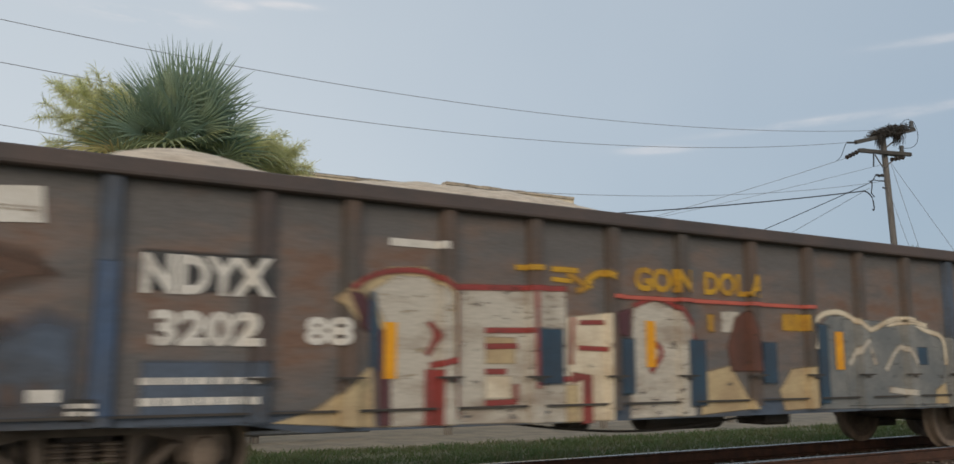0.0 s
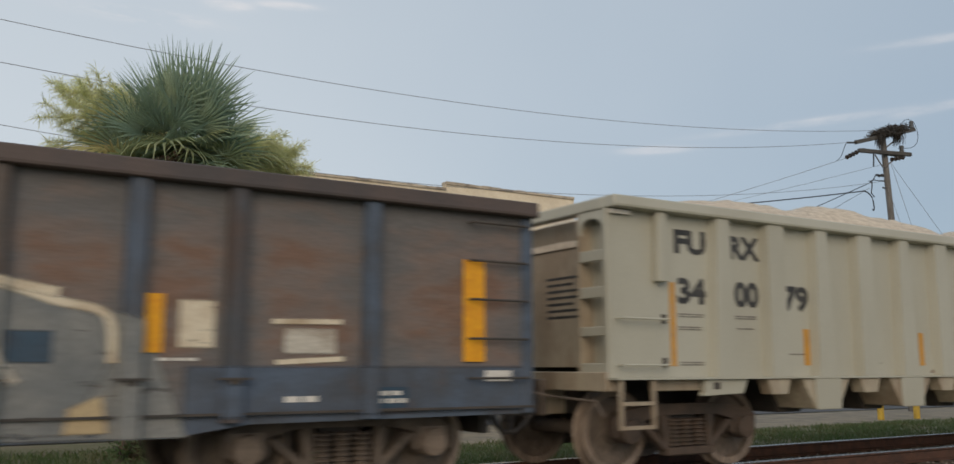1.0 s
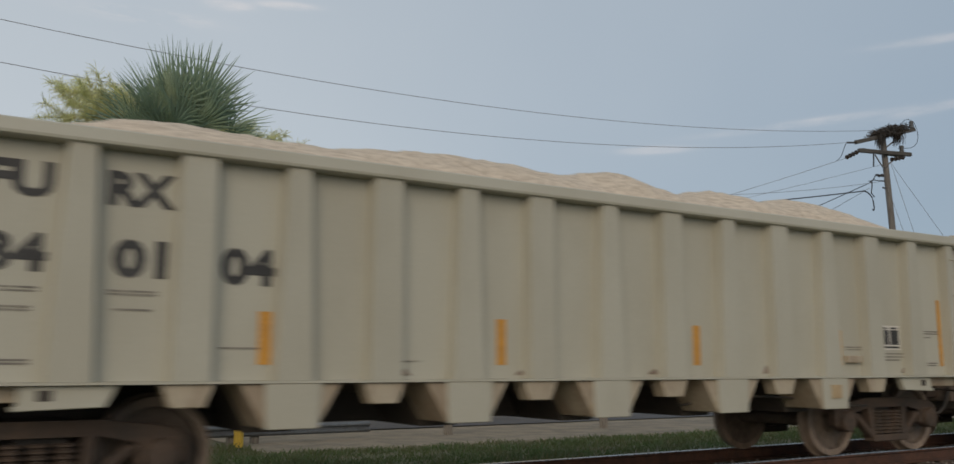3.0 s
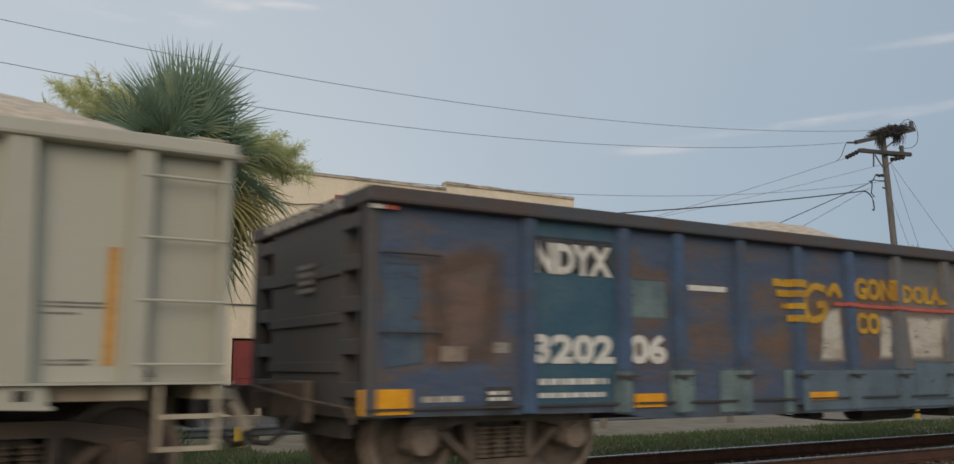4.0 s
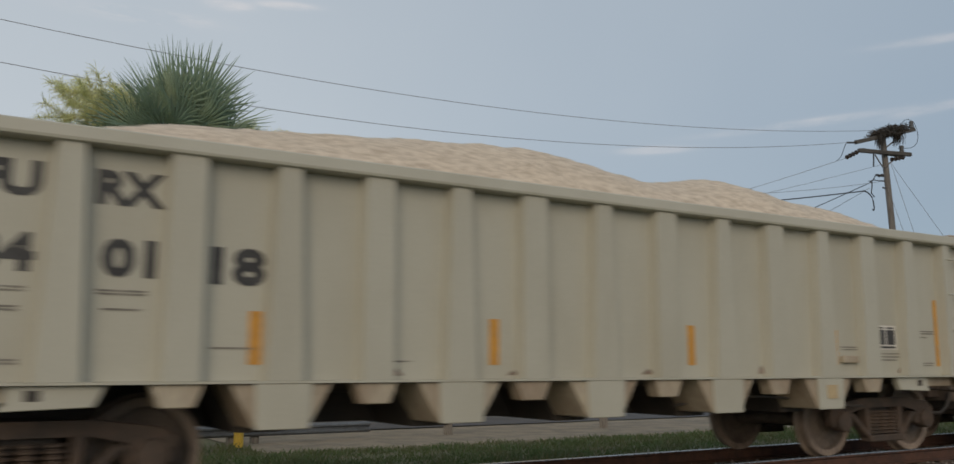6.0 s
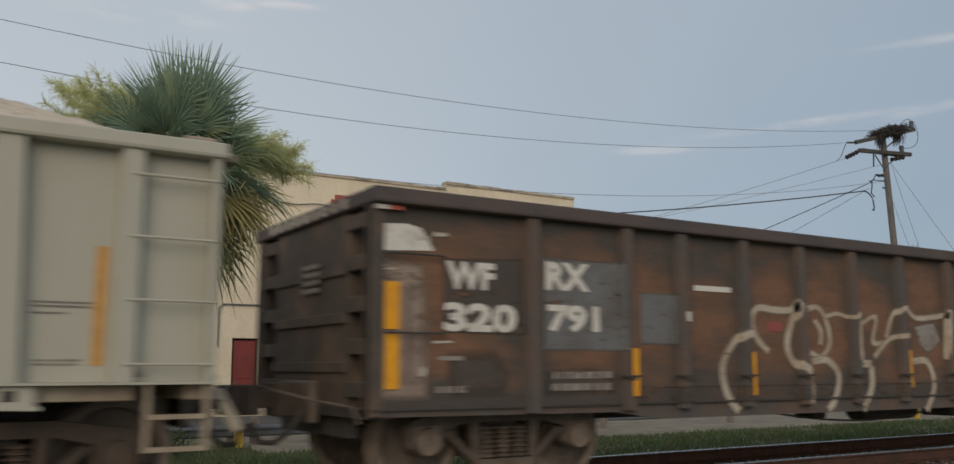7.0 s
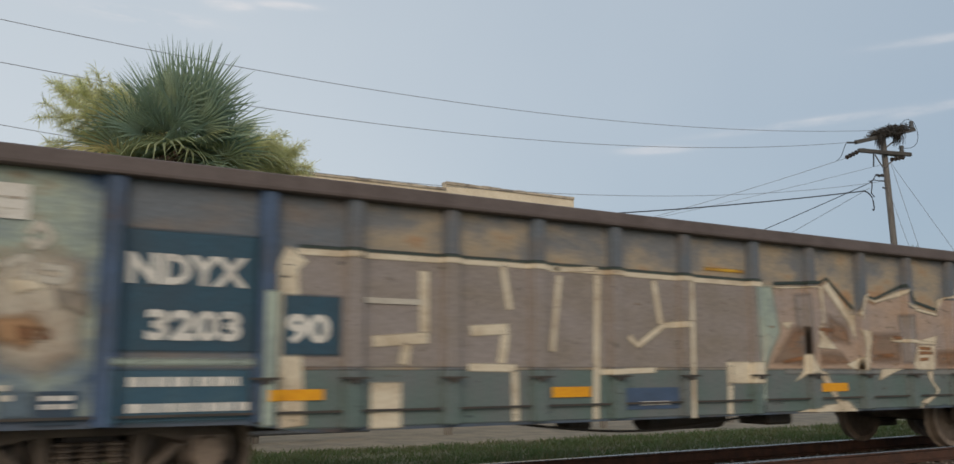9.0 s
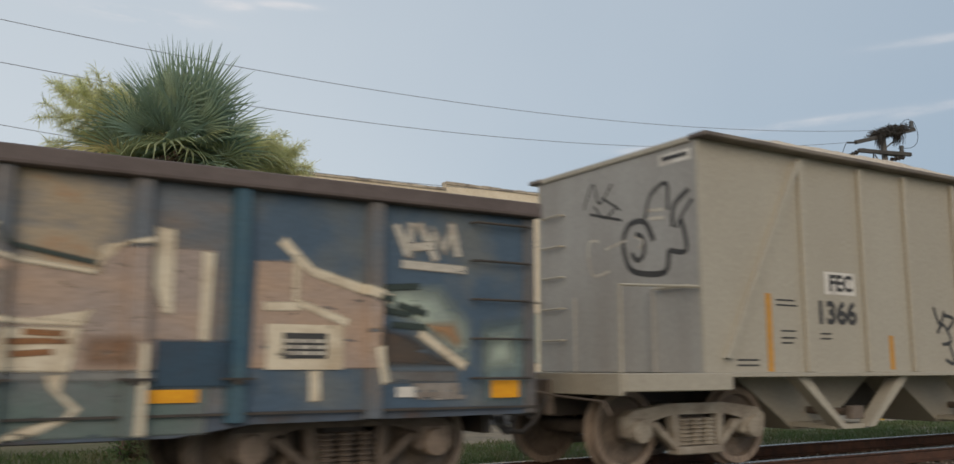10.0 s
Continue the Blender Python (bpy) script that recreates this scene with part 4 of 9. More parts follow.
    # ladder on the last bay, grab irons on the first
    for z in (1.17, 1.65, 2.13, 2.61):
        bars(car, "ladder_rung", [[(HL - 0.70, -1.49, z), (HL - 0.70, -1.60, z), (HL - 0.07, -1.60, z), (HL - 0.07, -1.49, z)]], P, 0.014)
    bm = bmesh.new()
    box(bm, HL - 0.10, HL - 0.05, -1.60, -1.50, 1.02, zc)
    part("ladder_rail", bm, P, car)
    for z in (1.17, 1.65):
        bars(car, "grab_iron", [[(0.12, -1.49, z), (0.12, -1.58, z), (0.74, -1.58, z), (0.74, -1.49, z)]], P, 0.014)
    bm = bmesh.new()
    box(bm, HL - 0.02, HL + 0.10, -1.50, -1.20, zc + 0.0, zc + 0.08)
    box(bm, HL - 0.30, HL - 0.05, -1.45, -1.2, zt + 0.001, zt + 0.07)
    part("end_cap", soften(bm, 0.012), D, car)
    bm = bmesh.new()
    box(bm, 0.03, 0.30, -1.53, -1.486, 2.745, 2.79)
    part("corner_plate", bm, M["white"], car)
    # notch shade behind the grab irons as black plates, a routing board, a placard holder
    for z in (1.20, 1.66):
        bm = bmesh.new()
        box(bm, 0.735, 0.80, -1.488, -1.484, z - 0.05, z + 0.05)
        part("bracket_notch", bm, M["under"], car)
    bm = bmesh.new()
    box(bm, 10.42, 10.72, -1.535, -1.482, 1.20, 1.29)
    part("routing_board", soften(bm, 0.01), D, car)
    bm = bmesh.new()
    box(bm, 9.99, 10.17, -1.610, -1.602, 0.78, 0.94)
    part("placard", bm, M["sand"], car, "pale square placard")
    bm = bmesh.new()
    prism(bm, [(HL + 0.02, 0.98), (HL + 0.12, 0.98), (HL + 0.30, 0.66), (HL + 0.22, 0.62)], -1.30, -1.26)
    prism(bm, [(HL - 0.02, 1.0), (HL + 0.14, 0.94), (HL + 0.14, 0.88), (HL - 0.02, 0.9)], -1.32, -0.9)
    part("brake_lever_bracket", soften(bm, 0.006), D, car)
    # painted marks
    hd(car, "reflective_stripe", [rect(0.86, 0.94, 1.16, 2.06)], "tan_stripe")
    for a in (3.06, 5.36, 7.91, 10.33):
        hd(car, "reflective_stripe", [rect(a - 0.055, a + 0.055, 1.17, 1.60)], "tan_stripe")
    hd(car, "reflective_stripe", [rect(12.43, 12.51, 1.16, 2.05)], "tan_stripe")
    hd(car, "inspection_stencil", [rect(11.13, 11.57, 1.37, 1.68)], "white", "white framed stencil")
    hd(car, "inspection_stencil", [rect(11.16, 11.335, 1.435, 1.625), rect(11.365, 11.54, 1.435, 1.625), rect(11.16, 11.54, 1.39, 1.415), rect(11.16, 11.31, 1.637, 1.66), rect(11.37, 11.52, 1.637, 1.66)], "black", "black stencil block", 0.008)
    small = []
    for x0, x1, z in ((10.44, 10.78, 1.395), (10.44, 10.78, 1.365), (11.16, 11.64, 1.32), (11.16, 11.62, 1.28), (11.18, 11.55, 1.24), (12.0, 12.42, 1.62), (12.0, 12.42, 1.59), (12.0, 12.25, 1.54), (12.04, 12.36, 1.20), (12.04, 12.34, 1.17), (0.98, 1.36, 1.72), (0.98, 1.36, 1.695), (0.98, 1.32, 1.58), (0.98, 1.32, 1.555), (1.84, 2.2, 1.72), (1.84, 2.2, 1.695), (1.88, 2.16, 1.58), (1.0, 1.34, 1.20), (1.0, 1.34, 1.175), (2.7, 3.05, 1.30), (4.2, 4.5, 1.2)):
        small.append(rect(x0, x1, z - 0.008, z + 0.008))
    hd(car, "small_stencil", small, "stencilgrey")
    for x, w, h in ((4.34, 0.07, 0.08), (5.58, 0.08, 0.06), (7.28, 0.10, 0.07), (9.00, 0.07, 0.11), (11.60, 0.06, 0.08), (12.74, 0.08, 0.08)):
        decal("rust_streak", [[(x - w, 1.072), (x + w, 1.072), (x + 0.5 * w, 1.072 + 0.6 * h), (x + 0.1 * w, 1.072 + h), (x - 0.4 * w, 1.072 + 0.7 * h)]], M["brownpale"], car, (), 0.2, -1.48, -1.60, 0.006, soft=0.03)
    add_truck(car, 1.50, M["truckdark"])
    add_truck(car, HL - 1.50, M["truckdark"])
    return car


def hd(car, name, polys, mat, label="", lift=0.004):
    return decal(name, polys, M[mat], car, (), 0.2, -1.48, -1.60, lift, label)


# ---------------------------------------------------------------- the train
G1 = gondola("gondola_car", -0.56, "rusty grey gondola car covered in red and cream graffiti", "capbrown",
             ["bay_grey"] * 15, ["slate", "capbrown"] + ["darkgrey"] * 9 + ["slate", "capblue", "slate"], "slate", "slate")
H1 = hopper("hopper_car", 16.60, "clean beige open hopper car heaped with pale stone")
H2 = hopper("hopper_car", 31.13, "beige open hopper car with dusty end sheet")
G2 = gondola("gondola_car", 45.65, "faded blue gondola car with rusted panels and yellow lettering", "capblue",
             ["bay_blue", "teal"] + ["bay_blue"] * 5 + ["bay_slate"] * 8, ["blue"] * 6 + ["haze"] * 6 + ["blue", "haze"], "slate", "enddark")
H3 = hopper("hopper_car", 62.85, "beige open hopper car heaped high with pale stone")
G3 = gondola("gondola_car", 77.50, "brown rusted gondola car with white looping graffiti", "capbrown",
             ["bay_brown"] * 14 + ["darkgrey"], ["darkgrey"] * 14, "darkgrey", "browndark")
G4 = gondola("gondola_car", 94.87, "blue gondola car with mauve and cream block graffiti", "capmauve",
             ["cloudspray", "bay_haze", "bay_haze"] + ["bay_tan"] * 9 + ["bay_haze", "hazeblue", "hazeblue"], ["blue", "blue"] + ["haze"] * 10 + ["teal", "haze"], "slate", "slatedark")


# ---------------------------------------------------------------- grey hopper
def grey_hopper(s0):
    car = car_empty("hopper_car", s0, "tall weathered grey hopper car with black spray tags", "freight car")
    L, zt, P = 11.6, 3.74, M["grey_hop"]
    posts = (1.69, 2.84, 3.78, 4.9, 6.05, 7.2, 8.1, 9.0, 9.95)
    for sy in (-1, 1):
        for a, b in zip((0.0, *posts), (*posts, L)):
            bm = bmesh.new()
            box(bm, a, b, min(sy * 1.50, sy * 1.54), max(sy * 1.50, sy * 1.54), 1.09, zt)
            part("side_panel", bm, P, car)
        for x in posts:
            bm = bmesh.new()
            box(bm, x - 0.045, x + 0.045, min(sy * 1.542, sy * 1.60), max(sy * 1.542, sy * 1.60), 1.09, zt - 0.07)
            part("side_post", soften(bm, 0.008), P, car)
        bm = bmesh.new()
        box(bm, -0.05, L + 0.05, min(sy * 1.44, sy * 1.71), max(sy * 1.44, sy * 1.71), zt - 0.03, zt + 0.025)
        part("top_chord", soften(bm, 0.012), M["greychord"], car)
        bm = bmesh.new()
        box(bm, 0.35, L - 0.35, min(sy * 1.50, sy * 1.61), max(sy * 1.50, sy * 1.61), 1.04, 1.088)
        part("side_sill", soften(bm, 0.006), P, car)
        for x0, x1 in ((-1.2, 0.345), (L - 0.345, L + 1.2)):
            bm = bmesh.new()
            box(bm, x0, x1, min(sy * 1.47, sy * 1.62), max(sy * 1.47, sy * 1.62), 0.90, 1.088)
            part("platform_sill", soften(bm, 0.01), P, car)
    for x, d in ((0.0, 1), (L, -1)):
        bm = bmesh.new()
        box(bm, min(x, x + d * 0.05), max(x, x + d * 0.05), -1.498, 1.498, 1.09, zt)
        part("end_sheet", bm, M["grey_end"], car)
        bm = bmesh.new()
        box(bm, min(x - d * 0.03, x + d * 0.1), max(x - d * 0.03, x + d * 0.1), -1.438, 1.438, zt - 0.05, zt + 0.02)
        part("end_chord", soften(bm, 0.01), P, car)
        for yy in (-0.75, 0.75):
            bm = bmesh.new()
            box(bm, min(x - d * 0.05, x - d * 0.001), max(x - d * 0.05, x - d * 0.001), yy - 0.03, yy + 0.03, 1.09, 2.05)
            part("end_stiffener", bm, M["grey_end"], car)
        bm = bmesh.new()
        box(bm, min(x - d * 1.2, x), max(x - d * 1.2, x), -1.47, 1.47, 0.99, 1.08)
        box(bm, min(x - d * 1.25, x - d * 1.2), max(x - d * 1.25, x - d * 1.2), -1.6, 1.6, 0.86, 1.09)
        part("end_platform", soften(bm, 0.008), P, car)
        bars(car, "handrail", [[(x - d * 1.15, -1.5, 1.09), (x - d * 1.15, -1.5, 2.0), (x - d * 0.02, -1.5, 2.03)], [(x - d * 1.15, 1.5, 1.09), (x - d * 1.15, 1.5, 2.0), (x - d * 0.02, 1.5, 2.03)], [(x - d * 0.06, -1.4, 2.05), (x - d * 0.06, -0.85, 2.05)]], P, 0.02)
        for k in range(5):
            bars(car, "end_rung", [[(x, 0.95, 1.5 + 0.42 * k), (x - d * 0.07, 0.97, 1.5 + 0.42 * k), (x - d * 0.07, 1.38, 1.5 + 0.42 * k), (x, 1.4, 1.5 + 0.42 * k)]], P, 0.014)
        coupler(car, x - d * 1.2, -d)
    for c in (2.63, 5.8, 8.97):
        bm = bmesh.new()
        prism(bm, [(c - 1.4, 1.09), (c + 1.4, 1.09), (c + 0.3, 0.36), (c - 0.3, 0.36)], -0.75, 0.75)
        part("hopper_chute", bm, M["grey_hop"], car)
        for s in (-1, 1):
            bm = bmesh.new()
            prism(bm, [(c + s * 0.32, 0.42), (c + s * 1.15, 1.09), (c + s * 0.95, 1.09), (c + s * 0.2, 0.42)][::s], -1.5, -1.32)
            part("chute_brace", bm, P, car)
        bm = bmesh.new()
        tube(bm, [(c, -1.5, 0.60), (c, -0.7, 0.60)], 0.05, 8)
        box(bm, c - 0.12, c + 0.12, -1.5, -1.4, 0.52, 0.68)
        part("gate_latch", soften(bm, 0.01), M["truck"], car)
        bm = bmesh.new()
        box(bm, c - 0.34, c + 0.34, -1.42, 1.42, 0.40, 0.46)
        part("gate_frame", bm, P, car)
    bm = bmesh.new()
    box(bm, -1.1, L + 1.1, -0.2, 0.2, 0.6, 0.98)
    part("underframe", bm, M["under"], car)
    dk = dict(y_panel=-1.54, y_post=-1.60)
    decal("reflective_stripe", [rect(1.0, 1.1, 1.10, 2.0)], M["tan_stripe"], car, **dk)
    decal("mark_board", [rect(2.07, 2.66, 2.03, 2.31)], M["white"], car, **dk)
    decal("lettering", fitted_text("FEC", 2.16, 2.60, 2.07, 2.28, 0.035), M["black"], car, lift=0.008, label="black painted letters", **dk)
    decal("lettering", fitted_text("1366", 1.94, 2.66, 1.66, 1.96, 0.04), M["black"], car, label="black painted letters", **dk)
    decal("reflective_stripe", [rect(3.28, 3.38, 1.12, 1.55)], M["tan_stripe"], car, **dk)
    decal("small_stencil", [rect(1.18, 1.5, 1.92, 1.94), rect(1.18, 1.55, 1.86, 1.88), rect(1.25, 1.5, 1.56, 1.58), rect(1.25, 1.5, 1.48, 1.50), rect(1.25, 1.45, 1.42, 1.44), rect(1.95, 2.15, 1.54, 1.56), rect(1.95, 2.15, 1.48, 1.5), rect(0.5, 0.85, 1.22, 1.24), rect(0.5, 0.85, 1.16, 1.18)], M["black"], car, **dk)
    add_truck(car, 0.36, M["truckpale"])
    add_truck(car, L - 0.36, M["truckpale"])
    return car


H4 = grey_hopper(113.30)


# heaped stone in the cars
load_mound(-0.56, GL, 1.40, 2.45, ((0, 2.3), (1.2, 2.85), (2.4, 3.27), (3.67, 3.0), (4.6, 3.16), (6.4, 3.19), (8.0, 3.02), (9.5, 2.8), (12.0, 2.6), (GL, 2.3)), "pale crushed stone heaped along the grey car")
load_mound(16.60, HL, 1.38, 2.75, ((0, 2.75), (0.8, 3.0), (2.2, 3.34), (3.4, 3.44), (4.2, 3.36), (5.1, 3.54), (5.6, 3.52), (6.1, 3.43), (6.5, 3.48), (7.0, 3.42), (7.8, 3.22), (8.5, 3.34), (9.2, 3.55), (9.9, 3.66), (10.5, 3.64), (11.4, 3.47), (12.0, 3.47), (12.6, 3.4), (HL, 3.1)), "pale crushed stone in rounded heaps above the car")
load_mound(31.13, HL, 1.38, 2.75, ((0, 2.8), (0.8, 3.1), (2.2, 3.46), (3.9, 3.4), (5.25, 3.52), (6.4, 3.51), (6.9, 3.42), (7.55, 3.6), (8.0, 3.56), (8.5, 3.4), (8.85, 3.41), (9.5, 3.54), (9.9, 3.52), (10.3, 3.42), (10.9, 3.56), (11.35, 3.56), (12.0, 3.46), (12.8, 3.3), (HL, 3.0)), "pale crushed stone in four rounded heaps")
load_mound(45.65, GL, 1.40, 2.45, ((0, 2.3), (3.0, 2.5), (5.0, 2.85), (6.5, 3.22), (7.3, 3.2), (8.2, 3.0), (9.5, 2.6), (GL, 2.3)), "low heap of pale crushed stone in the blue car")
load_mound(62.85, HL, 1.38, 2.75, ((0, 2.75), (1.0, 3.05), (2.4, 3.42), (4.4, 3.58), (6.4, 3.74), (7.2, 3.69), (7.7, 3.59), (8.3, 3.51), (8.7, 3.55), (9.6, 3.7), (10.2, 3.65), (10.9, 3.48), (11.3, 3.54), (12.0, 3.43), (12.7, 3.32), (HL, 3.0)), "pale crushed stone heaped high above the car")
load_mound(77.50, GL, 1.40, 2.40, ((0, 2.3), (5.0, 2.6), (8.0, 2.95), (9.0, 2.9), (11, 2.6), (GL, 2.3)), "low heap of pale crushed stone in the brown car")
load_mound(94.87, GL, 1.40, 2.45, ((0, 2.3), (1.5, 2.75), (3.0, 2.95), (4.0, 2.8), (5.7, 3.05), (6.5, 3.08), (8.0, 2.9), (10, 2.6), (GL, 2.3)), "low heap of pale crushed stone in the painted car")
load_mound(113.30, 11.6, 1.42, 3.60, ((0, 3.6), (0.5, 3.85), (1.35, 4.13), (2.4, 4.36), (5.0, 4.4), (8, 4.3), (10.5, 4.0), (11.6, 3.6)), "pale crushed stone heaped in the grey hopper car")


def end_stroke(car, pts, w, mat, lift=0.004):
    """A painted line on the end sheet of the grey hopper, in y, z."""
    bm = bmesh.new()
    for q in stroke(pts, w):
        f = bm.faces.new([bm.verts.new((-lift, a, b)) for a, b in q])
    bmesh.ops.recalc_face_normals(bm, faces=bm.faces[:])
    for f in bm.faces:
        f.normal_update()
        if f.normal.x > 0:
            f.normal_flip()
    part("graffiti", bm, M[mat], car)


for pts, w in (([(-0.79, 2.63), (-0.64, 2.87), (-0.37, 2.87), (-0.25, 2.66), (-0.35, 2.35), (-0.62, 2.25), (-0.98, 2.25), (-1.04, 2.49)], 0.07), ([(-0.48, 2.75), (-0.6, 2.68), (-0.62, 2.5), (-0.5, 2.42), (-0.4, 2.52)], 0.06), ([(-1.04, 2.49), (-1.32, 2.46), (-1.26, 2.82)], 0.06), ([(-0.65, 2.91), (-0.76, 3.18), (-1.03, 3.28), (-1.04, 2.96)], 0.05), ([(-1.11, 2.75), (-1.15, 3.0), (-1.39, 3.15)], 0.06), ([(-1.17, 2.73), (-1.3, 2.9), (-1.44, 3.03)], 0.04), ([(0.52, 3.19), (0.32, 3.5), (0.2, 3.22), (-0.05, 3.44)], 0.03), ([(0.39, 3.11), (-0.23, 2.95)], 0.035), ([(0.14, 3.29), (-0.21, 3.08)], 0.03), ([(0.3, 3.2), (0.1, 3.02), (-0.15, 3.15)], 0.03)):
    end_stroke(H4, pts, w, "black")
for pts, w in (([(0.02, 2.34), (0.36, 2.32), (0.43, 2.72), (0.22, 2.74)], 0.035), ([(0.1, 2.62), (-0.31, 2.69)], 0.03), ([(-0.45, 2.72), (-0.6, 2.64), (-0.52, 2.56)], 0.03), ([(-0.7, 3.0), (-0.98, 2.98)], 0.04), ([(-0.72, 2.9), (-0.98, 2.88)], 0.04)):
    end_stroke(H4, pts, w, "silver", 0.006)
end_stroke(H4, [(-0.91, 3.56), (-1.44, 3.56)], 0.13, "white")
end_stroke(H4, [(-0.98, 3.57), (-1.38, 3.57)], 0.05, "black", 0.008)
for gon in (G1, G2, G3, G4):
    # marks on the end chord, too blurred to read
    for k in range(9):
        bm = bmesh.new()
        y = 1.1 - 0.25 * k
        bm.faces.new([bm.verts.new((-0.026, a, b)) for a, b in ((y, 2.61), (y, 2.70), (y - 0.15, 2.70), (y - 0.15, 2.61))])
        part("small_stencil", bm, M["silver"], gon)
    for k in range(4):
        bm = bmesh.new()
        z = 2.12 - 0.08 * k
        bm.faces.new([bm.verts.new((-0.006, a, b)) for a, b in ((0.1, z), (0.1, z + 0.045), (-0.35, z + 0.045), (-0.35, z))])
        part("small_stencil", bm, M["silver2"], gon)


def side_tag():
    dk = dict(y_panel=-1.54, y_post=-1.60, label="black sprayed tag")
    for pts in ([(4.30, 1.95), (4.42, 1.72), (4.55, 1.9)], [(4.35, 1.6), (4.5, 1.72), (4.66, 1.5), (4.45, 1.45)], [(4.5, 1.85), (4.75, 1.8), (4.6, 1.65)], [(4.6, 1.5), (4.7, 1.2), (4.5, 1.25)]):
        decal("graffiti", stroke(pts, 0.05), M["black"], H4, **dk)
    bm = bmesh.new()
    prism(bm, [(0.27, 1.25), (0.37, 1.25), (1.68, 3.62), (1.58, 3.62)], -1.61, -1.543)
    part("diagonal_brace", bm, M["grey_hop"], H4)


side_tag()
for hop, num in ((H1, 2), (H2, 3), (H3, 4)):
    # blurred lines of small print on the end sheet facing forward
    for k in range(7):
        bm = bmesh.new()
        z = 2.15 - 0.075 * k
        v = [bm.verts.new((0.276, a, b)) for a, b in ((-0.05, z), (-0.75 + 0.1 * ((k * num) % 3), z), (-0.75 + 0.1 * ((k * num) % 3), z + 0.03), (-0.05, z + 0.03))]
        bm.faces.new(v)
        part("small_stencil", bm, M["black"], hop)


# ---------------------------------------------------------------- paint, lettering and graffiti
gd(G1, "paint_patch", [[(0.2, 1.32), (0.9, 1.42), (1.3, 1.62), (1.62, 1.5), (1.62, 0.76), (0.2, 0.76)]], "slate", lift=0.004, soft=0.22)
gd(G1, "paint_patch", [[(1.62, 1.95), (1.8, 1.95), (1.82, 0.78), (1.6, 0.78)]], "blue", lift=0.006, soft=0.04)
for pts, sf in (([(0.25, 2.05), (0.7, 2.1), (1.2, 2.02), (1.45, 1.8), (1.0, 1.62), (0.4, 1.66)], 0.16), ([(0.25, 1.5), (0.6, 1.56), (1.1, 1.5), (1.2, 1.32), (0.6, 1.22), (0.3, 1.3)], 0.12)):
    gd(G1, "rust_patch", [pts], "rustdeep", lift=0.003, soft=sf)
gd(G1, "paint_patch", [rect(1.98, 3.02, 0.69, 1.21)], "slate", lift=0.004, soft=0.05)
gd(G1, "paper_label", [[(0.41, 2.39), (1.24, 2.46), (1.27, 2.19), (0.43, 2.14)]], "white", "torn white paper label", lift=0.008)
gd(G1, "small_stencil", [rect(0.42, 0.5, 2.29, 2.305), rect(0.52, 0.63, 2.29, 2.305), rect(0.65, 0.79, 2.29, 2.305), rect(0.81, 0.91, 2.29, 2.305), rect(0.94, 1.03, 2.29, 2.305), rect(1.06, 1.12, 2.29, 2.305), rect(1.15, 1.22, 2.29, 2.305), rect(0.42, 0.49, 2.265, 2.28), rect(0.52, 0.61, 2.265, 2.28), rect(0.63, 0.74, 2.265, 2.28), rect(0.77, 0.87, 2.265, 2.28), rect(0.9, 0.95, 2.265, 2.28), rect(0.98, 1.06, 2.265, 2.28), rect(1.09, 1.21, 2.265, 2.28)], "silver", lift=0.012)
gd(G1, "small_stencil", [rect(1.23, 1.44, 0.9, 0.99)], "white", lift=0.008)
gd(G1, "small_plate", [rect(1.48, 1.68, 0.76, 0.92)], "black", lift=0.008)
gd(G1, "small_stencil", [rect(1.49, 1.55, 0.856, 0.889), rect(1.57, 1.67, 0.856, 0.889), rect(1.49, 1.58, 0.801, 0.834), rect(1.61, 1.67, 0.801, 0.834)], "white", lift=0.012)
gd(G1, "paint_patch", [rect(1.94, 2.98, 1.72, 2.06)], "black", lift=0.004, soft=0.05)
gletters(G1, ("NDYX", 1.96, 2.96, 1.71, 2.02, 0.045), "white", "white painted letters", 0.012)
gletters(G1, ("3202", 2.05, 2.89, 1.31, 1.59, 0.045), "white", "white painted letters", 0.012)
gletters(G1, ("88", 3.28, 3.68, 1.33, 1.57, 0.045), "white", "white painted letters", 0.012)
gd(G1, "small_stencil", [rect(1.98, 2.08, 1.018, 1.072), rect(2.1, 2.17, 1.018, 1.072), rect(2.19, 2.26, 1.018, 1.072), rect(2.29, 2.37, 1.018, 1.072), rect(2.39, 2.51, 1.018, 1.072), rect(2.54, 2.64, 1.018, 1.072), rect(2.67, 2.77, 1.018, 1.072), rect(2.8, 2.91, 1.018, 1.072)], "white", lift=0.012)
gd(G1, "small_stencil", [rect(1.99, 2.1, 0.86, 0.92), rect(2.12, 2.18, 0.86, 0.92), rect(2.2, 2.33, 0.86, 0.92), rect(2.35, 2.43, 0.86, 0.92), rect(2.45, 2.58, 0.86, 0.92), rect(2.6, 2.7, 0.86, 0.92), rect(2.72, 2.78, 0.86, 0.92), rect(2.81, 2.88, 0.86, 0.92)], "white", lift=0.012)
gd(G1, "small_stencil", [rect(4.05, 4.62, 2.22, 2.29)], "white", lift=0.008)
gd(G1, "graffiti", [[(3.53, 1.73), (3.67, 1.88), (4.05, 2.04), (4.42, 2.06), (4.71, 1.91), (4.71, 0.63), (3.96, 0.63), (3.95, 1.38), (3.74, 1.5)]], "sand", lift=0.004, soft=0.035)
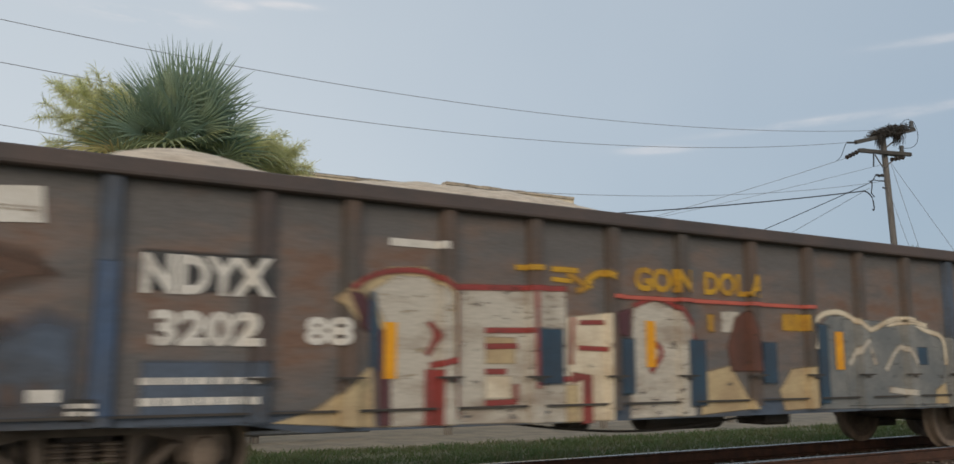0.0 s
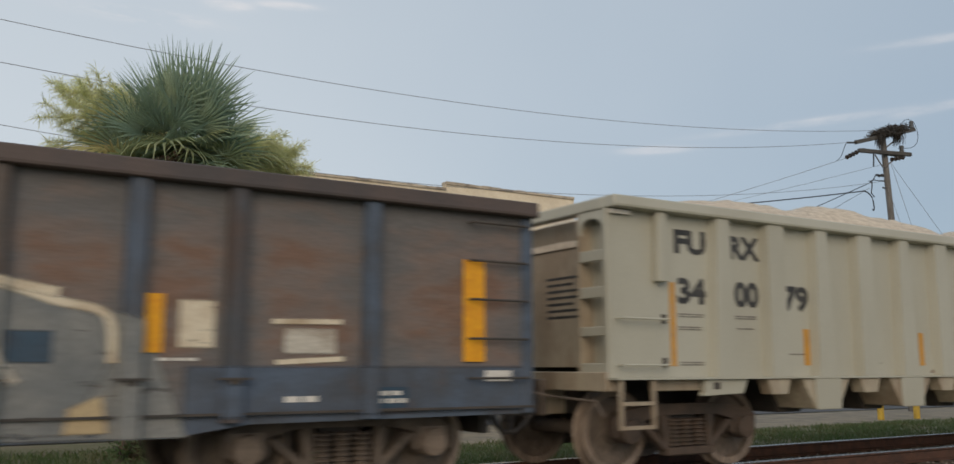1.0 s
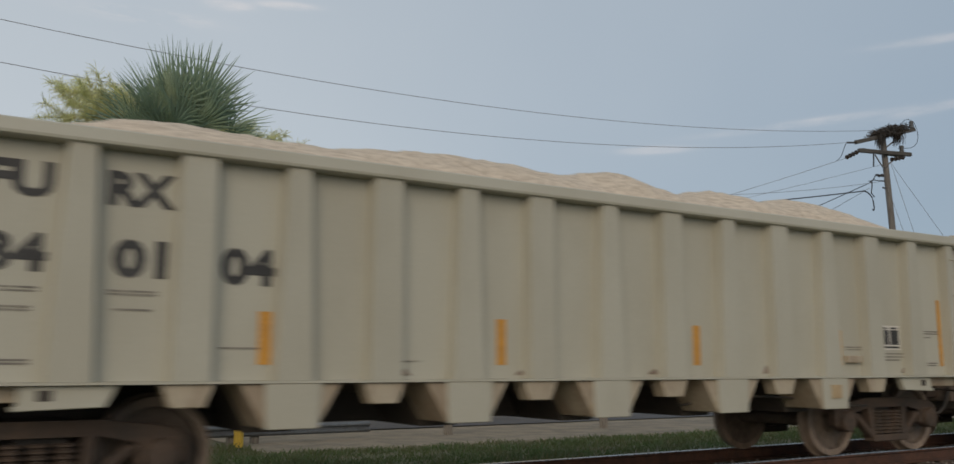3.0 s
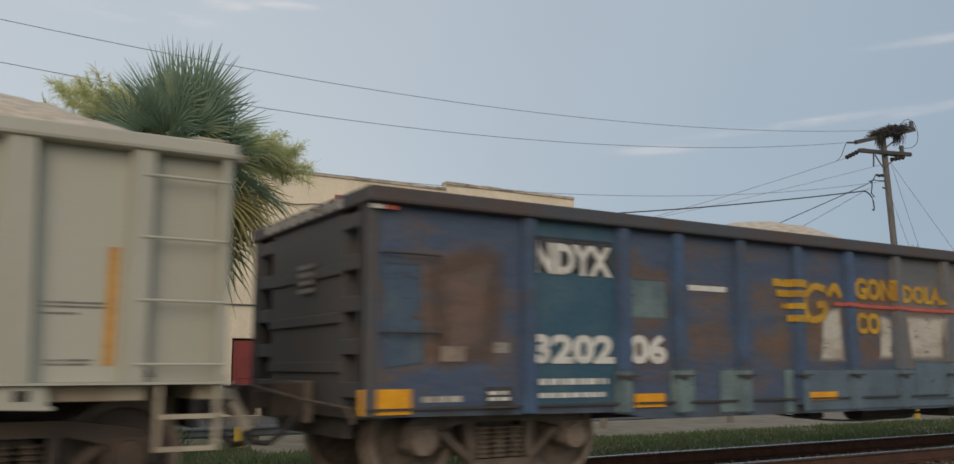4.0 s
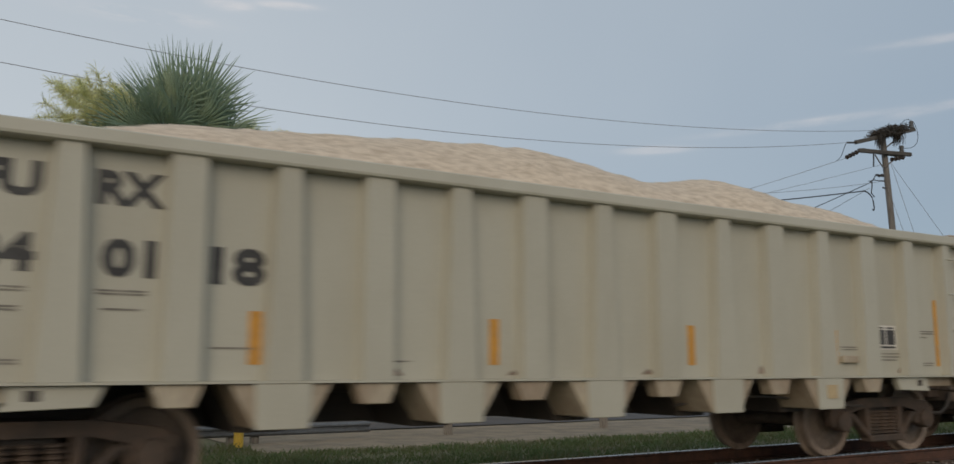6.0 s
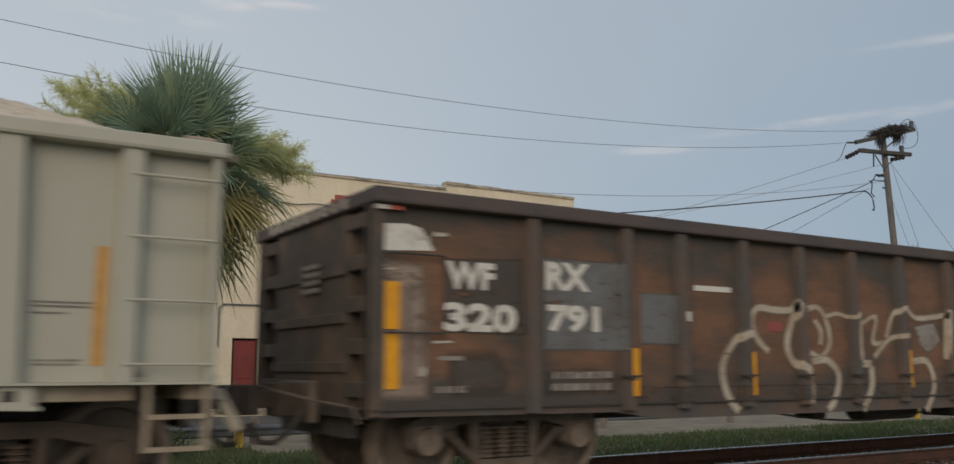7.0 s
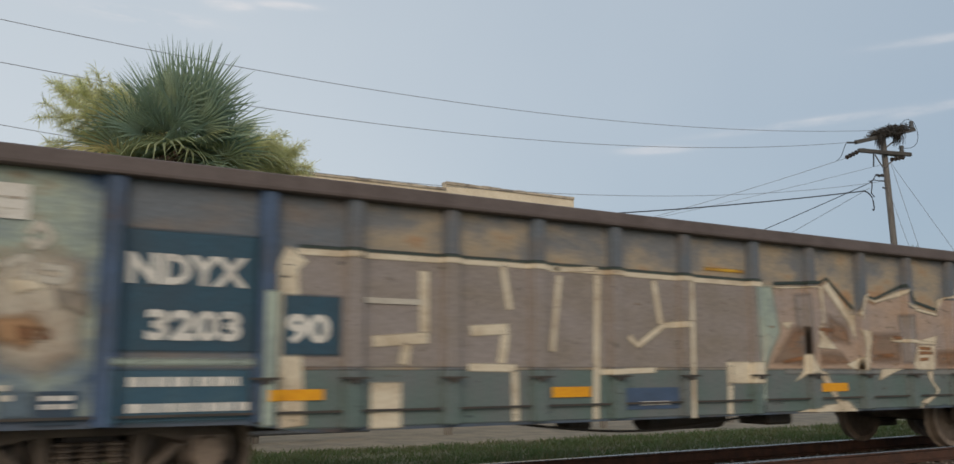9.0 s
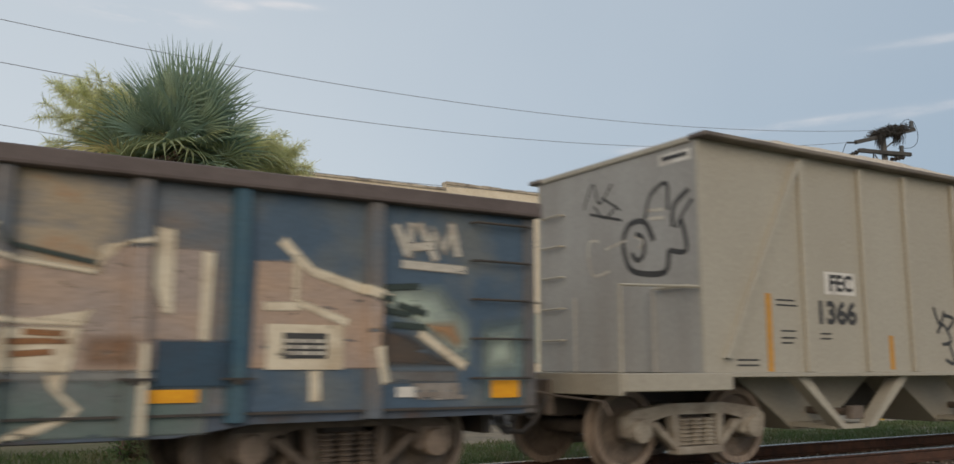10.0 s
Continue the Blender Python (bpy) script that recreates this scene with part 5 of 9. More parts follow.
gd(G1, "graffiti", [[(3.86, 1.81), (4.11, 1.97), (4.42, 1.97), (4.67, 1.83), (4.71, 0.63), (4.07, 0.63), (4.03, 1.46)]], "silver", lift=0.008, soft=0.035)
gd(G1, "graffiti", [[(4.7, 1.89), (6.0, 1.94), (6.01, 0.61), (4.71, 0.63)]], "silver", lift=0.008, soft=0.035)
gd(G1, "graffiti", [[(5.99, 1.65), (6.54, 1.71), (6.53, 0.61), (5.99, 0.61)]], "cream", lift=0.008, soft=0.035)
gd(G1, "graffiti", [[(6.85, 1.77), (7.16, 1.87), (7.48, 1.77), (7.74, 1.5), (7.73, 0.63), (6.78, 0.62)]], "silver", lift=0.008, soft=0.035)
gd(G1, "graffiti", [[(3.01, 0.7), (3.4, 0.83), (3.61, 0.96), (3.9, 1.18), (3.94, 0.63)]], "sand", lift=0.008, soft=0.035)
gd(G1, "graffiti", [[(7.87, 1.11), (8.27, 1.18), (8.46, 0.94), (8.64, 0.68), (7.77, 0.63)]], "sand", lift=0.008, soft=0.035)
gd(G1, "graffiti", [[(9.04, 0.89), (9.27, 1.14), (9.65, 1.17), (9.66, 0.66), (9.13, 0.64)]], "sand", lift=0.004, soft=0.035)
gd(G1, "graffiti", [[(3.62, 1.8), (3.83, 1.79), (3.99, 1.46), (3.85, 1.43), (3.76, 1.49)]], "maroon", lift=0.012, soft=0.035)
gd(G1, "graffiti", [[(3.84, 1.8), (3.92, 1.82), (3.99, 1.38), (3.96, 1.06), (3.85, 1.17)]], "navy", lift=0.016, soft=0.035)
gd(G1, "graffiti", stroke([(3.65, 1.81), (3.82, 1.91), (4.05, 1.99), (4.42, 2.0), (4.71, 1.85)], 0.07, None, True), "red", lift=0.016, soft=0.021)
gd(G1, "graffiti", stroke([(4.71, 1.88), (6.0, 1.92)], 0.07, None, False), "red", lift=0.016, soft=0.021)
gd(G1, "graffiti", stroke([(4.74, 1.84), (4.74, 0.68)], 0.055, None, False), "red", lift=0.016, soft=0.017)
gd(G1, "graffiti", stroke([(4.44, 1.56), (4.52, 1.43), (4.42, 1.25)], 0.08, None, True), "red", lift=0.016, soft=0.024)
gd(G1, "graffiti", stroke([(4.45, 1.16), (4.71, 1.22)], 0.07, None, False), "red", lift=0.016, soft=0.021)
gd(G1, "graffiti", stroke([(4.49, 1.14), (4.48, 0.63)], 0.18, None, False), "red", lift=0.016, soft=0.03)
gd(G1, "graffiti", stroke([(4.0, 1.48), (4.02, 0.64)], 0.13, None, False), "maroon", lift=0.016, soft=0.03)
gd(G1, "graffiti", stroke([(5.03, 1.49), (5.56, 1.5)], 0.065, None, False), "red", lift=0.016, soft=0.019)
gd(G1, "graffiti", stroke([(5.03, 1.34), (5.41, 1.35)], 0.065, None, False), "red", lift=0.016, soft=0.019)
gd(G1, "graffiti", stroke([(5.03, 1.11), (5.28, 1.11)], 0.065, None, False), "red", lift=0.016, soft=0.019)
gd(G1, "graffiti", stroke([(5.03, 0.82), (5.4, 0.83)], 0.065, None, False), "red", lift=0.016, soft=0.019)
gd(G1, "graffiti", stroke([(5.38, 1.0), (5.38, 0.82)], 0.065, None, False), "red", lift=0.016, soft=0.019)
gd(G1, "graffiti", stroke([(5.58, 1.88), (5.59, 0.94)], 0.065, None, False), "red", lift=0.016, soft=0.019)
gd(G1, "graffiti", stroke([(5.59, 1.01), (6.05, 1.04)], 0.065, None, False), "red", lift=0.016, soft=0.019)
gd(G1, "graffiti", [rect(5.03, 5.39, 1.17, 1.44)], "sand", lift=0.012, soft=0.035)
gd(G1, "graffiti", [rect(5.03, 5.34, 0.85, 1.08)], "cream", lift=0.012, soft=0.035)
gd(G1, "graffiti", stroke([(6.04, 1.04), (6.24, 1.05), (6.24, 0.59)], 0.15, None, False), "red", lift=0.016, soft=0.03)
gd(G1, "graffiti", [rect(5.96, 6.14, 0.61, 0.99)], "sand", lift=0.012, soft=0.035)
gd(G1, "graffiti", stroke([(6.14, 1.59), (6.47, 1.6)], 0.06, None, False), "red", lift=0.016, soft=0.018)
gd(G1, "graffiti", stroke([(6.12, 1.34), (6.49, 1.33)], 0.06, None, False), "red", lift=0.016, soft=0.018)
gd(G1, "graffiti", stroke([(6.07, 1.65), (6.04, 1.17)], 0.06, None, False), "red", lift=0.016, soft=0.018)
gd(G1, "graffiti", [[(6.56, 1.71), (6.85, 1.77), (6.82, 1.45), (6.59, 1.46)]], "maroon", lift=0.012, soft=0.035)
gd(G1, "graffiti", stroke([(6.86, 1.78), (7.19, 1.87), (7.48, 1.77), (7.74, 1.43)], 0.07, None, True), "red", lift=0.016, soft=0.021)
gd(G1, "graffiti", stroke([(7.05, 1.45), (7.24, 1.31), (7.07, 1.09)], 0.08, None, True), "red", lift=0.016, soft=0.024)
gd(G1, "graffiti", [[(8.21, 1.37), (8.35, 1.71), (8.55, 1.8), (8.68, 1.58), (8.71, 1.09), (8.26, 1.09)]], "rustbrown", lift=0.012, soft=0.035)
gd(G1, "paint_patch", [rect(5.59, 5.96, 0.97, 1.54)], "navy", lift=0.02, soft=0.05)
gd(G1, "paint_patch", [rect(6.6, 6.88, 0.86, 1.46)], "navy", lift=0.02, soft=0.05)
gd(G1, "paint_patch", [rect(7.54, 7.9, 0.72, 1.46)], "navy", lift=0.02, soft=0.05)
gd(G1, "paint_patch", [rect(8.68, 9.04, 0.95, 1.45)], "navy", lift=0.02, soft=0.05)
gd(G1, "paint_patch", [rect(9.64, 9.96, 0.7, 1.68)], "navy", lift=0.02, soft=0.05)
gd(G1, "graffiti", [[(9.74, 1.57), (9.98, 1.79), (10.31, 1.8), (10.74, 1.61), (11.34, 1.75), (12.04, 1.67), (12.62, 1.51), (12.96, 0.61), (9.79, 0.64)]], "steelspray", lift=0.008, soft=0.035)
gd(G1, "graffiti", [[(10.22, 1.75), (11.64, 1.74), (12.3, 1.53), (12.38, 1.17), (12.1, 0.65), (10.28, 0.67)]], "steelspray", lift=0.012, soft=0.035)
gd(G1, "graffiti", stroke([(9.65, 1.35), (9.77, 1.72), (10.1, 1.82), (10.39, 1.77), (10.74, 1.61), (11.34, 1.77), (12.0, 1.69)], 0.09, None, True), "cream", lift=0.016, soft=0.027)
gd(G1, "graffiti", stroke([(11.13, 1.69), (11.61, 1.73), (11.97, 1.63), (12.33, 1.53), (12.38, 1.17)], 0.09, None, True), "cream", lift=0.016, soft=0.027)
gd(G1, "graffiti", [[(12.06, 0.66), (12.09, 0.86), (12.33, 0.96), (12.39, 0.66)]], "sand", lift=0.016, soft=0.035)
gd(G1, "graffiti", stroke([(10.33, 1.17), (10.66, 1.48), (10.87, 1.17)], 0.1, None, True), "silver", lift=0.016, soft=0.03)
gd(G1, "graffiti", stroke([(11.05, 1.1), (11.41, 1.41), (11.75, 1.02)], 0.1, None, True), "silver", lift=0.016, soft=0.03)
gd(G1, "graffiti", stroke([(11.09, 0.87), (11.6, 0.82)], 0.1, None, False), "silver", lift=0.016, soft=0.03)
gd(G1, "graffiti", [rect(11.66, 11.98, 1.17, 1.42)], "navy", lift=0.016, soft=0.035)
gd(G1, "graffiti", stroke([(5.38, 2.1), (5.7, 2.11)], 0.07, None, False), "gold", lift=0.012, soft=0.021)
gd(G1, "graffiti", stroke([(5.81, 2.11), (6.15, 2.11)], 0.07, None, False), "gold", lift=0.012, soft=0.021)
gd(G1, "graffiti", stroke([(5.81, 2.01), (6.07, 2.0)], 0.06, None, False), "gold", lift=0.012, soft=0.018)
gd(G1, "graffiti", stroke([(6.59, 2.07), (6.43, 2.1), (6.27, 2.02), (6.3, 1.93)], 0.1, None, True), "gold", lift=0.012, soft=0.03)
gd(G1, "graffiti", stroke([(6.0, 2.08), (6.23, 1.96), (6.11, 1.9)], 0.09, None, True), "gold", lift=0.012, soft=0.027)
gletters(G1, ("GON", 6.89, 7.67, 1.94, 2.2, 0.045), "gold", "golden yellow painted letters", 0.012)
gletters(G1, ("DOLA", 7.9, 8.8, 1.94, 2.2, 0.045), "gold", "golden yellow painted letters", 0.012)
gd(G1, "painted_line", stroke([(6.54, 1.87), (9.67, 1.86)], 0.055, None, False), "coral", lift=0.02, soft=0.017)
gd(G1, "graffiti", [rect(7.92, 8.04, 1.52, 1.74)], "gold", lift=0.012, soft=0.035)
gd(G1, "graffiti", [rect(8.14, 8.45, 1.52, 1.78)], "silver", lift=0.004, soft=0.035)
gd(G1, "graffiti", [rect(9.14, 9.59, 1.56, 1.78)], "gold", lift=0.004, soft=0.035)
gd(G1, "reflective_stripe", [rect(4.0, 4.12, 1.05, 1.54)], "yellow", lift=0.02)
gd(G1, "reflective_stripe", [rect(7.02, 7.15, 1.15, 1.63)], "yellow", lift=0.02)
gd(G1, "reflective_stripe", [rect(10.08, 10.23, 1.12, 1.58)], "yellow", lift=0.02)
gd(G1, "reflective_stripe", [rect(12.6, 12.73, 1.26, 1.71)], "yellow", lift=0.02)
gd(G1, "reflective_stripe", [rect(15.4, 15.63, 1.2, 2.14)], "yellow", lift=0.02)
gd(G1, "graffiti", [rect(12.84, 13.14, 1.29, 1.68)], "cream", lift=0.008, soft=0.035)
gd(G1, "small_stencil", [rect(12.71, 12.8, 1.198, 1.222), rect(12.83, 12.9, 1.198, 1.222), rect(12.92, 13.0, 1.198, 1.222)], "white", lift=0.012)
gd(G1, "graffiti", stroke([(13.59, 1.52), (14.21, 1.53)], 0.055, None, False), "cream", lift=0.012, soft=0.017)
gd(G1, "graffiti", stroke([(13.63, 1.19), (14.23, 1.22)], 0.055, None, False), "cream", lift=0.012, soft=0.017)
gd(G1, "graffiti", [rect(13.69, 14.17, 1.25, 1.48)], "silver", lift=0.008, soft=0.035)
gd(G1, "small_stencil", [rect(15.64, 15.93, 1.02, 1.12)], "white", lift=0.012)
gd(G1, "small_plate", [rect(14.53, 14.85, 0.8, 0.98)], "navy", lift=0.008)
gd(G1, "small_stencil", [rect(14.57, 14.66, 0.908, 0.947), rect(14.69, 14.77, 0.908, 0.947), rect(14.57, 14.62, 0.843, 0.882), rect(14.65, 14.73, 0.843, 0.882), rect(14.76, 14.82, 0.843, 0.882)], "white", lift=0.012)
gd(G1, "paint_patch", [rect(15.0, 15.54, 0.8, 1.13)], "slate", lift=0.004, soft=0.05)
gd(G1, "paint_patch", [rect(12.9, 16.08, 0.74, 1.17)], "slate", lift=0.007, soft=0.05)
gd(G1, "small_stencil", [rect(13.72, 13.85, 0.866, 0.914), rect(13.88, 14.0, 0.866, 0.914)], "white", lift=0.012)
gd(G2, "rust_patch", [[(0.6, 2.11), (1.19, 2.33), (1.51, 2.23), (1.47, 1.66), (1.36, 1.17), (0.7, 1.11), (0.59, 1.63)]], "rustpanel", lift=0.004, soft=0.3)
gd(G2, "paint_patch", [[(0.16, 2.08), (0.56, 2.08), (0.61, 1.17), (0.19, 1.12)]], "teal2", lift=0.004, soft=0.05)
gd(G2, "paint_patch", [rect(1.76, 2.79, 2.07, 2.44)], "black", lift=0.008, soft=0.05)
gletters(G2, ("NDYX", 1.78, 2.77, 2.06, 2.37, 0.045), "white", "white painted letters", 0.016)
gletters(G2, ("3202", 1.75, 2.78, 1.18, 1.47, 0.045), "white", "white painted letters", 0.016)
gletters(G2, ("06", 2.98, 3.5, 1.18, 1.49, 0.045), "white", "white painted letters", 0.016)
gd(G2, "small_stencil", [rect(1.84, 1.94, 0.98, 1.04), rect(1.97, 2.07, 0.98, 1.04), rect(2.1, 2.17, 0.98, 1.04), rect(2.19, 2.3, 0.98, 1.04), rect(2.33, 2.41, 0.98, 1.04), rect(2.43, 2.55, 0.98, 1.04), rect(2.58, 2.63, 0.98, 1.04), rect(2.66, 2.69, 0.98, 1.04)], "white", lift=0.012)
gd(G2, "small_stencil", [rect(1.84, 1.93, 0.856, 0.904), rect(1.95, 2.06, 0.856, 0.904), rect(2.08, 2.2, 0.856, 0.904), rect(2.22, 2.34, 0.856, 0.904), rect(2.37, 2.45, 0.856, 0.904), rect(2.47, 2.56, 0.856, 0.904), rect(2.58, 2.65, 0.856, 0.904)], "white", lift=0.012)
gd(G2, "paint_patch", [rect(3.01, 3.54, 1.64, 2.08)], "paleteal", lift=0.004, soft=0.05)
gd(G2, "small_stencil", [rect(3.85, 4.43, 1.98, 2.04)], "white", lift=0.008)
gd(G2, "reflective_stripe", [rect(-0.04, 0.46, 0.74, 0.96)], "yellow", lift=0.02)
gd(G2, "reflective_stripe", [rect(2.97, 3.45, 0.74, 0.88)], "yellow", lift=0.02)
gd(G2, "reflective_stripe", [rect(5.75, 6.26, 0.76, 0.86)], "yellow", lift=0.02)
gd(G2, "reflective_stripe", [rect(8.8, 9.26, 0.76, 0.86)], "yellow", lift=0.02)
gd(G2, "reflective_stripe", [rect(12.62, 13.08, 0.78, 0.88)], "yellow", lift=0.02)
gd(G2, "reflective_stripe", [rect(12.42, 12.92, 0.76, 0.88)], "yellow", lift=0.02)
gd(G2, "small_plate", [rect(1.23, 1.54, 0.72, 0.97)], "black", lift=0.008)
gd(G2, "small_stencil", [rect(1.27, 1.38, 0.896, 0.929), rect(1.41, 1.48, 0.896, 0.929), rect(1.27, 1.36, 0.841, 0.874), rect(1.39, 1.5, 0.841, 0.874)], "white", lift=0.012)
gd(G2, "small_stencil", [rect(0.76, 1.02, 1.2, 1.34)], "brownpale", lift=0.008)
gd(G2, "small_stencil", [rect(1.33, 1.5, 1.28, 1.38)], "silver2", lift=0.008)
gd(G2, "small_stencil", [rect(0.57, 0.7, 0.838, 0.892), rect(0.73, 0.82, 0.838, 0.892), rect(0.84, 0.98, 0.838, 0.892)], "silver", lift=0.008)
gd(G2, "painted_emblem", [rect(5.2, 5.81, 2.09, 2.18)], "gold", "golden winged emblem", lift=0.012)
gd(G2, "painted_emblem", [rect(5.26, 5.8, 1.97, 2.05)], "gold", "golden winged emblem", lift=0.012)
gd(G2, "painted_emblem", [rect(5.33, 5.8, 1.83, 1.9)], "gold", "golden winged emblem", lift=0.012)
gd(G2, "painted_emblem", [rect(5.42, 5.82, 1.68, 1.76)], "gold", "golden winged emblem", lift=0.012)
gd(G2, "painted_emblem", stroke([(6.15, 2.09), (5.9, 2.11), (5.75, 1.92), (5.84, 1.72), (6.08, 1.76), (6.13, 1.9), (5.96, 1.89)], 0.12, None, True), "gold", "golden winged emblem", lift=0.016, soft=0.03)
gd(G2, "painted_emblem", stroke([(6.17, 2.0), (6.32, 2.14), (6.43, 1.99)], 0.12, None, True), "gold", "golden winged emblem", lift=0.016, soft=0.03)
gletters(G2, ("GON", 6.72, 7.48, 1.99, 2.27, 0.045), "gold", "golden yellow painted letters", 0.012)
gletters(G2, ("DOLA", 7.7, 8.57, 1.98, 2.22, 0.045), "gold", "golden yellow painted letters", 0.012)
gletters(G2, ("CO", 6.71, 7.19, 1.56, 1.83, 0.045), "gold", "golden yellow painted letters", 0.012)
gd(G2, "painted_line", stroke([(6.28, 1.92), (9.38, 1.89)], 0.06, None, False), "coral", lift=0.02, soft=0.018)
gd(G2, "paint_patch", [[(6.05, 1.83), (6.42, 1.9), (6.48, 1.2), (5.97, 1.21)]], "silver", lift=0.008, soft=0.1)
gd(G2, "paint_patch", [[(7.19, 1.83), (7.47, 1.79), (7.43, 1.23), (7.12, 1.24)]], "silver", lift=0.008, soft=0.1)
gd(G2, "paint_patch", [[(7.72, 1.83), (8.59, 1.83), (8.54, 1.23), (7.8, 1.24)]], "silver", lift=0.008, soft=0.1)
gd(G2, "paint_patch", [[(8.84, 1.66), (9.57, 1.8), (9.52, 1.24), (8.85, 1.25)]], "silver", lift=0.008, soft=0.1)
gd(G2, "paint_patch", [[(9.74, 1.84), (9.97, 1.81), (9.9, 1.45), (9.72, 1.49)]], "silver", lift=0.008, soft=0.1)
gd(G2, "paint_patch", [rect(5.54, 11.6, 0.625, 1.14)], "paleblue", lift=0.004, soft=0.05)
gd(G2, "paint_patch", [rect(7.86, 10.42, 0.72, 1.23)], "paleblue", lift=0.010, soft=0.05)
gd(G2, "paint_patch", [rect(3.52, 3.92, 0.66, 1.14)], "paleteal", lift=0.008, soft=0.05)
gd(G2, "paint_patch", [rect(4.25, 4.74, 0.64, 1.14)], "paleteal", lift=0.008, soft=0.05)
gd(G2, "paint_patch", [rect(5.31, 5.51, 0.61, 1.14)], "paleteal", lift=0.008, soft=0.05)
gd(G2, "paint_patch", [rect(2.76, 2.97, 0.68, 1.14)], "paleteal", lift=0.008, soft=0.05)
gd(G2, "graffiti", stroke([(10.37, 1.25), (10.35, 2.33)], 0.19, None, False), "cream", lift=0.012, soft=0.03)
gd(G2, "graffiti", stroke([(10.29, 2.28), (11.15, 2.28)], 0.22, None, False), "cream", lift=0.012, soft=0.03)
gd(G2, "graffiti", stroke([(11.12, 2.28), (10.97, 1.89), (10.72, 1.69)], 0.22, None, False), "cream", lift=0.012, soft=0.03)
gd(G2, "graffiti", stroke([(11.3, 2.27), (10.69, 1.08)], 0.22, None, False), "cream", lift=0.012, soft=0.03)
gd(G2, "graffiti", stroke([(11.33, 2.27), (11.66, 1.5), (12.0, 0.65)], 0.22, None, False), "cream", lift=0.012, soft=0.03)
gd(G2, "graffiti", [[(10.84, 2.02), (11.08, 2.09), (11.04, 1.81), (10.79, 1.69)]], "rustbrown", lift=0.016, soft=0.035)
gd(G2, "small_stencil", [rect(13.3, 13.98, 1.5, 1.56)], "cream", lift=0.012)
gd(G2, "small_stencil", [rect(13.3, 13.97, 1.22, 1.3)], "cream", lift=0.012)
gd(G2, "small_stencil", [rect(13.34, 13.94, 1.3, 1.5)], "black", lift=0.008)
gd(G2, "small_stencil", [rect(13.4, 13.53, 1.404, 1.446), rect(13.55, 13.65, 1.404, 1.446), rect(13.68, 13.79, 1.404, 1.446), rect(13.82, 13.89, 1.404, 1.446), rect(13.4, 13.49, 1.334, 1.376), rect(13.52, 13.61, 1.334, 1.376), rect(13.64, 13.75, 1.334, 1.376), rect(13.77, 13.87, 1.334, 1.376)], "cream", lift=0.012)
gd(G2, "small_stencil", [rect(13.55, 13.89, 1.59, 1.74)], "cream", lift=0.008)
gd(G2, "small_stencil", [rect(12.44, 12.86, 1.23, 1.27)], "cream", lift=0.012)
gd(G2, "small_stencil", [rect(14.38, 14.6, 1.29, 1.4)], "white", lift=0.012)
gd(G2, "paint_patch", [rect(13.18, 14.09, 0.77, 1.14)], "paleteal", lift=0.004, soft=0.05)
gd(G2, "paint_patch", [rect(14.31, 15.18, 0.78, 1.17)], "paleteal", lift=0.004, soft=0.05)
gd(G2, "small_stencil", [rect(14.4, 14.49, 0.93, 0.99), rect(14.52, 14.6, 0.93, 0.99), rect(14.4, 14.52, 0.83, 0.89), rect(14.54, 14.61, 0.83, 0.89)], "white", lift=0.012)
gd(G2, "rust_patch", [[(14.54, 2.03), (15.1, 1.99), (15.17, 1.44), (14.6, 1.5)]], "rustorange", lift=0.004, soft=0.12)
for pts, m, sf in (([(0.05, 2.12), (0.55, 2.1), (0.62, 1.5), (0.6, 0.85), (0.05, 0.85)], "brownpale", 0.1), ([(0.75, 2.12), (1.35, 2.14), (1.3, 1.98), (0.8, 1.96)], "darkgrey2", 0.06), ([(0.75, 1.3), (1.3, 1.34), (1.5, 1.1), (1.4, 0.86), (0.8, 0.86)], "darkgrey2", 0.16), ([(1.85, 1.12), (2.4, 1.16), (2.78, 1.08), (2.76, 0.86), (1.85, 0.86)], "darkgrey2", 0.12)):
    gd(G3, "rust_patch", [pts], m, lift=0.003, soft=sf)
for x, z, w, h in ((0.62, 2.33, 0.16, 0.05), (0.14, 2.0, 0.10, 0.03), (0.45, 2.28, 0.14, 0.05), (0.62, 1.36, 0.22, 0.03), (0.9, 1.5, 0.16, 0.06), (0.5, 1.05, 0.06, 0.12)):
    gd(G3, "peeling_paint", [[(x, z), (x + w, z + 0.3 * h), (x + 0.9 * w, z + h), (x + 0.4 * w, z + 0.7 * h), (x + 0.1 * w, z + h)]], "silver", lift=0.010)
gd(G3, "paint_patch", [rect(1.84, 2.88, 1.3, 2.23)], "greybuff", lift=0.004, soft=0.05)
gd(G3, "paint_patch", [rect(3.09, 3.62, 1.37, 1.94)], "greybuff", lift=0.004, soft=0.05)
gd(G3, "paint_patch", [[(0.72, 2.15), (1.62, 2.19), (1.64, 1.44), (0.73, 1.45)]], "darkgrey2", lift=0.004, soft=0.05)
gletters(G3, ("WF", 0.76, 1.29, 1.86, 2.12, 0.045), "white", "white painted letters", 0.012)
gletters(G3, ("RX", 1.88, 2.43, 1.9, 2.18, 0.045), "white", "white painted letters", 0.012)
gletters(G3, ("320", 0.74, 1.54, 1.47, 1.74, 0.045), "white", "white painted letters", 0.012)
gletters(G3, ("791", 1.9, 2.55, 1.49, 1.76, 0.045), "white", "white painted letters", 0.012)
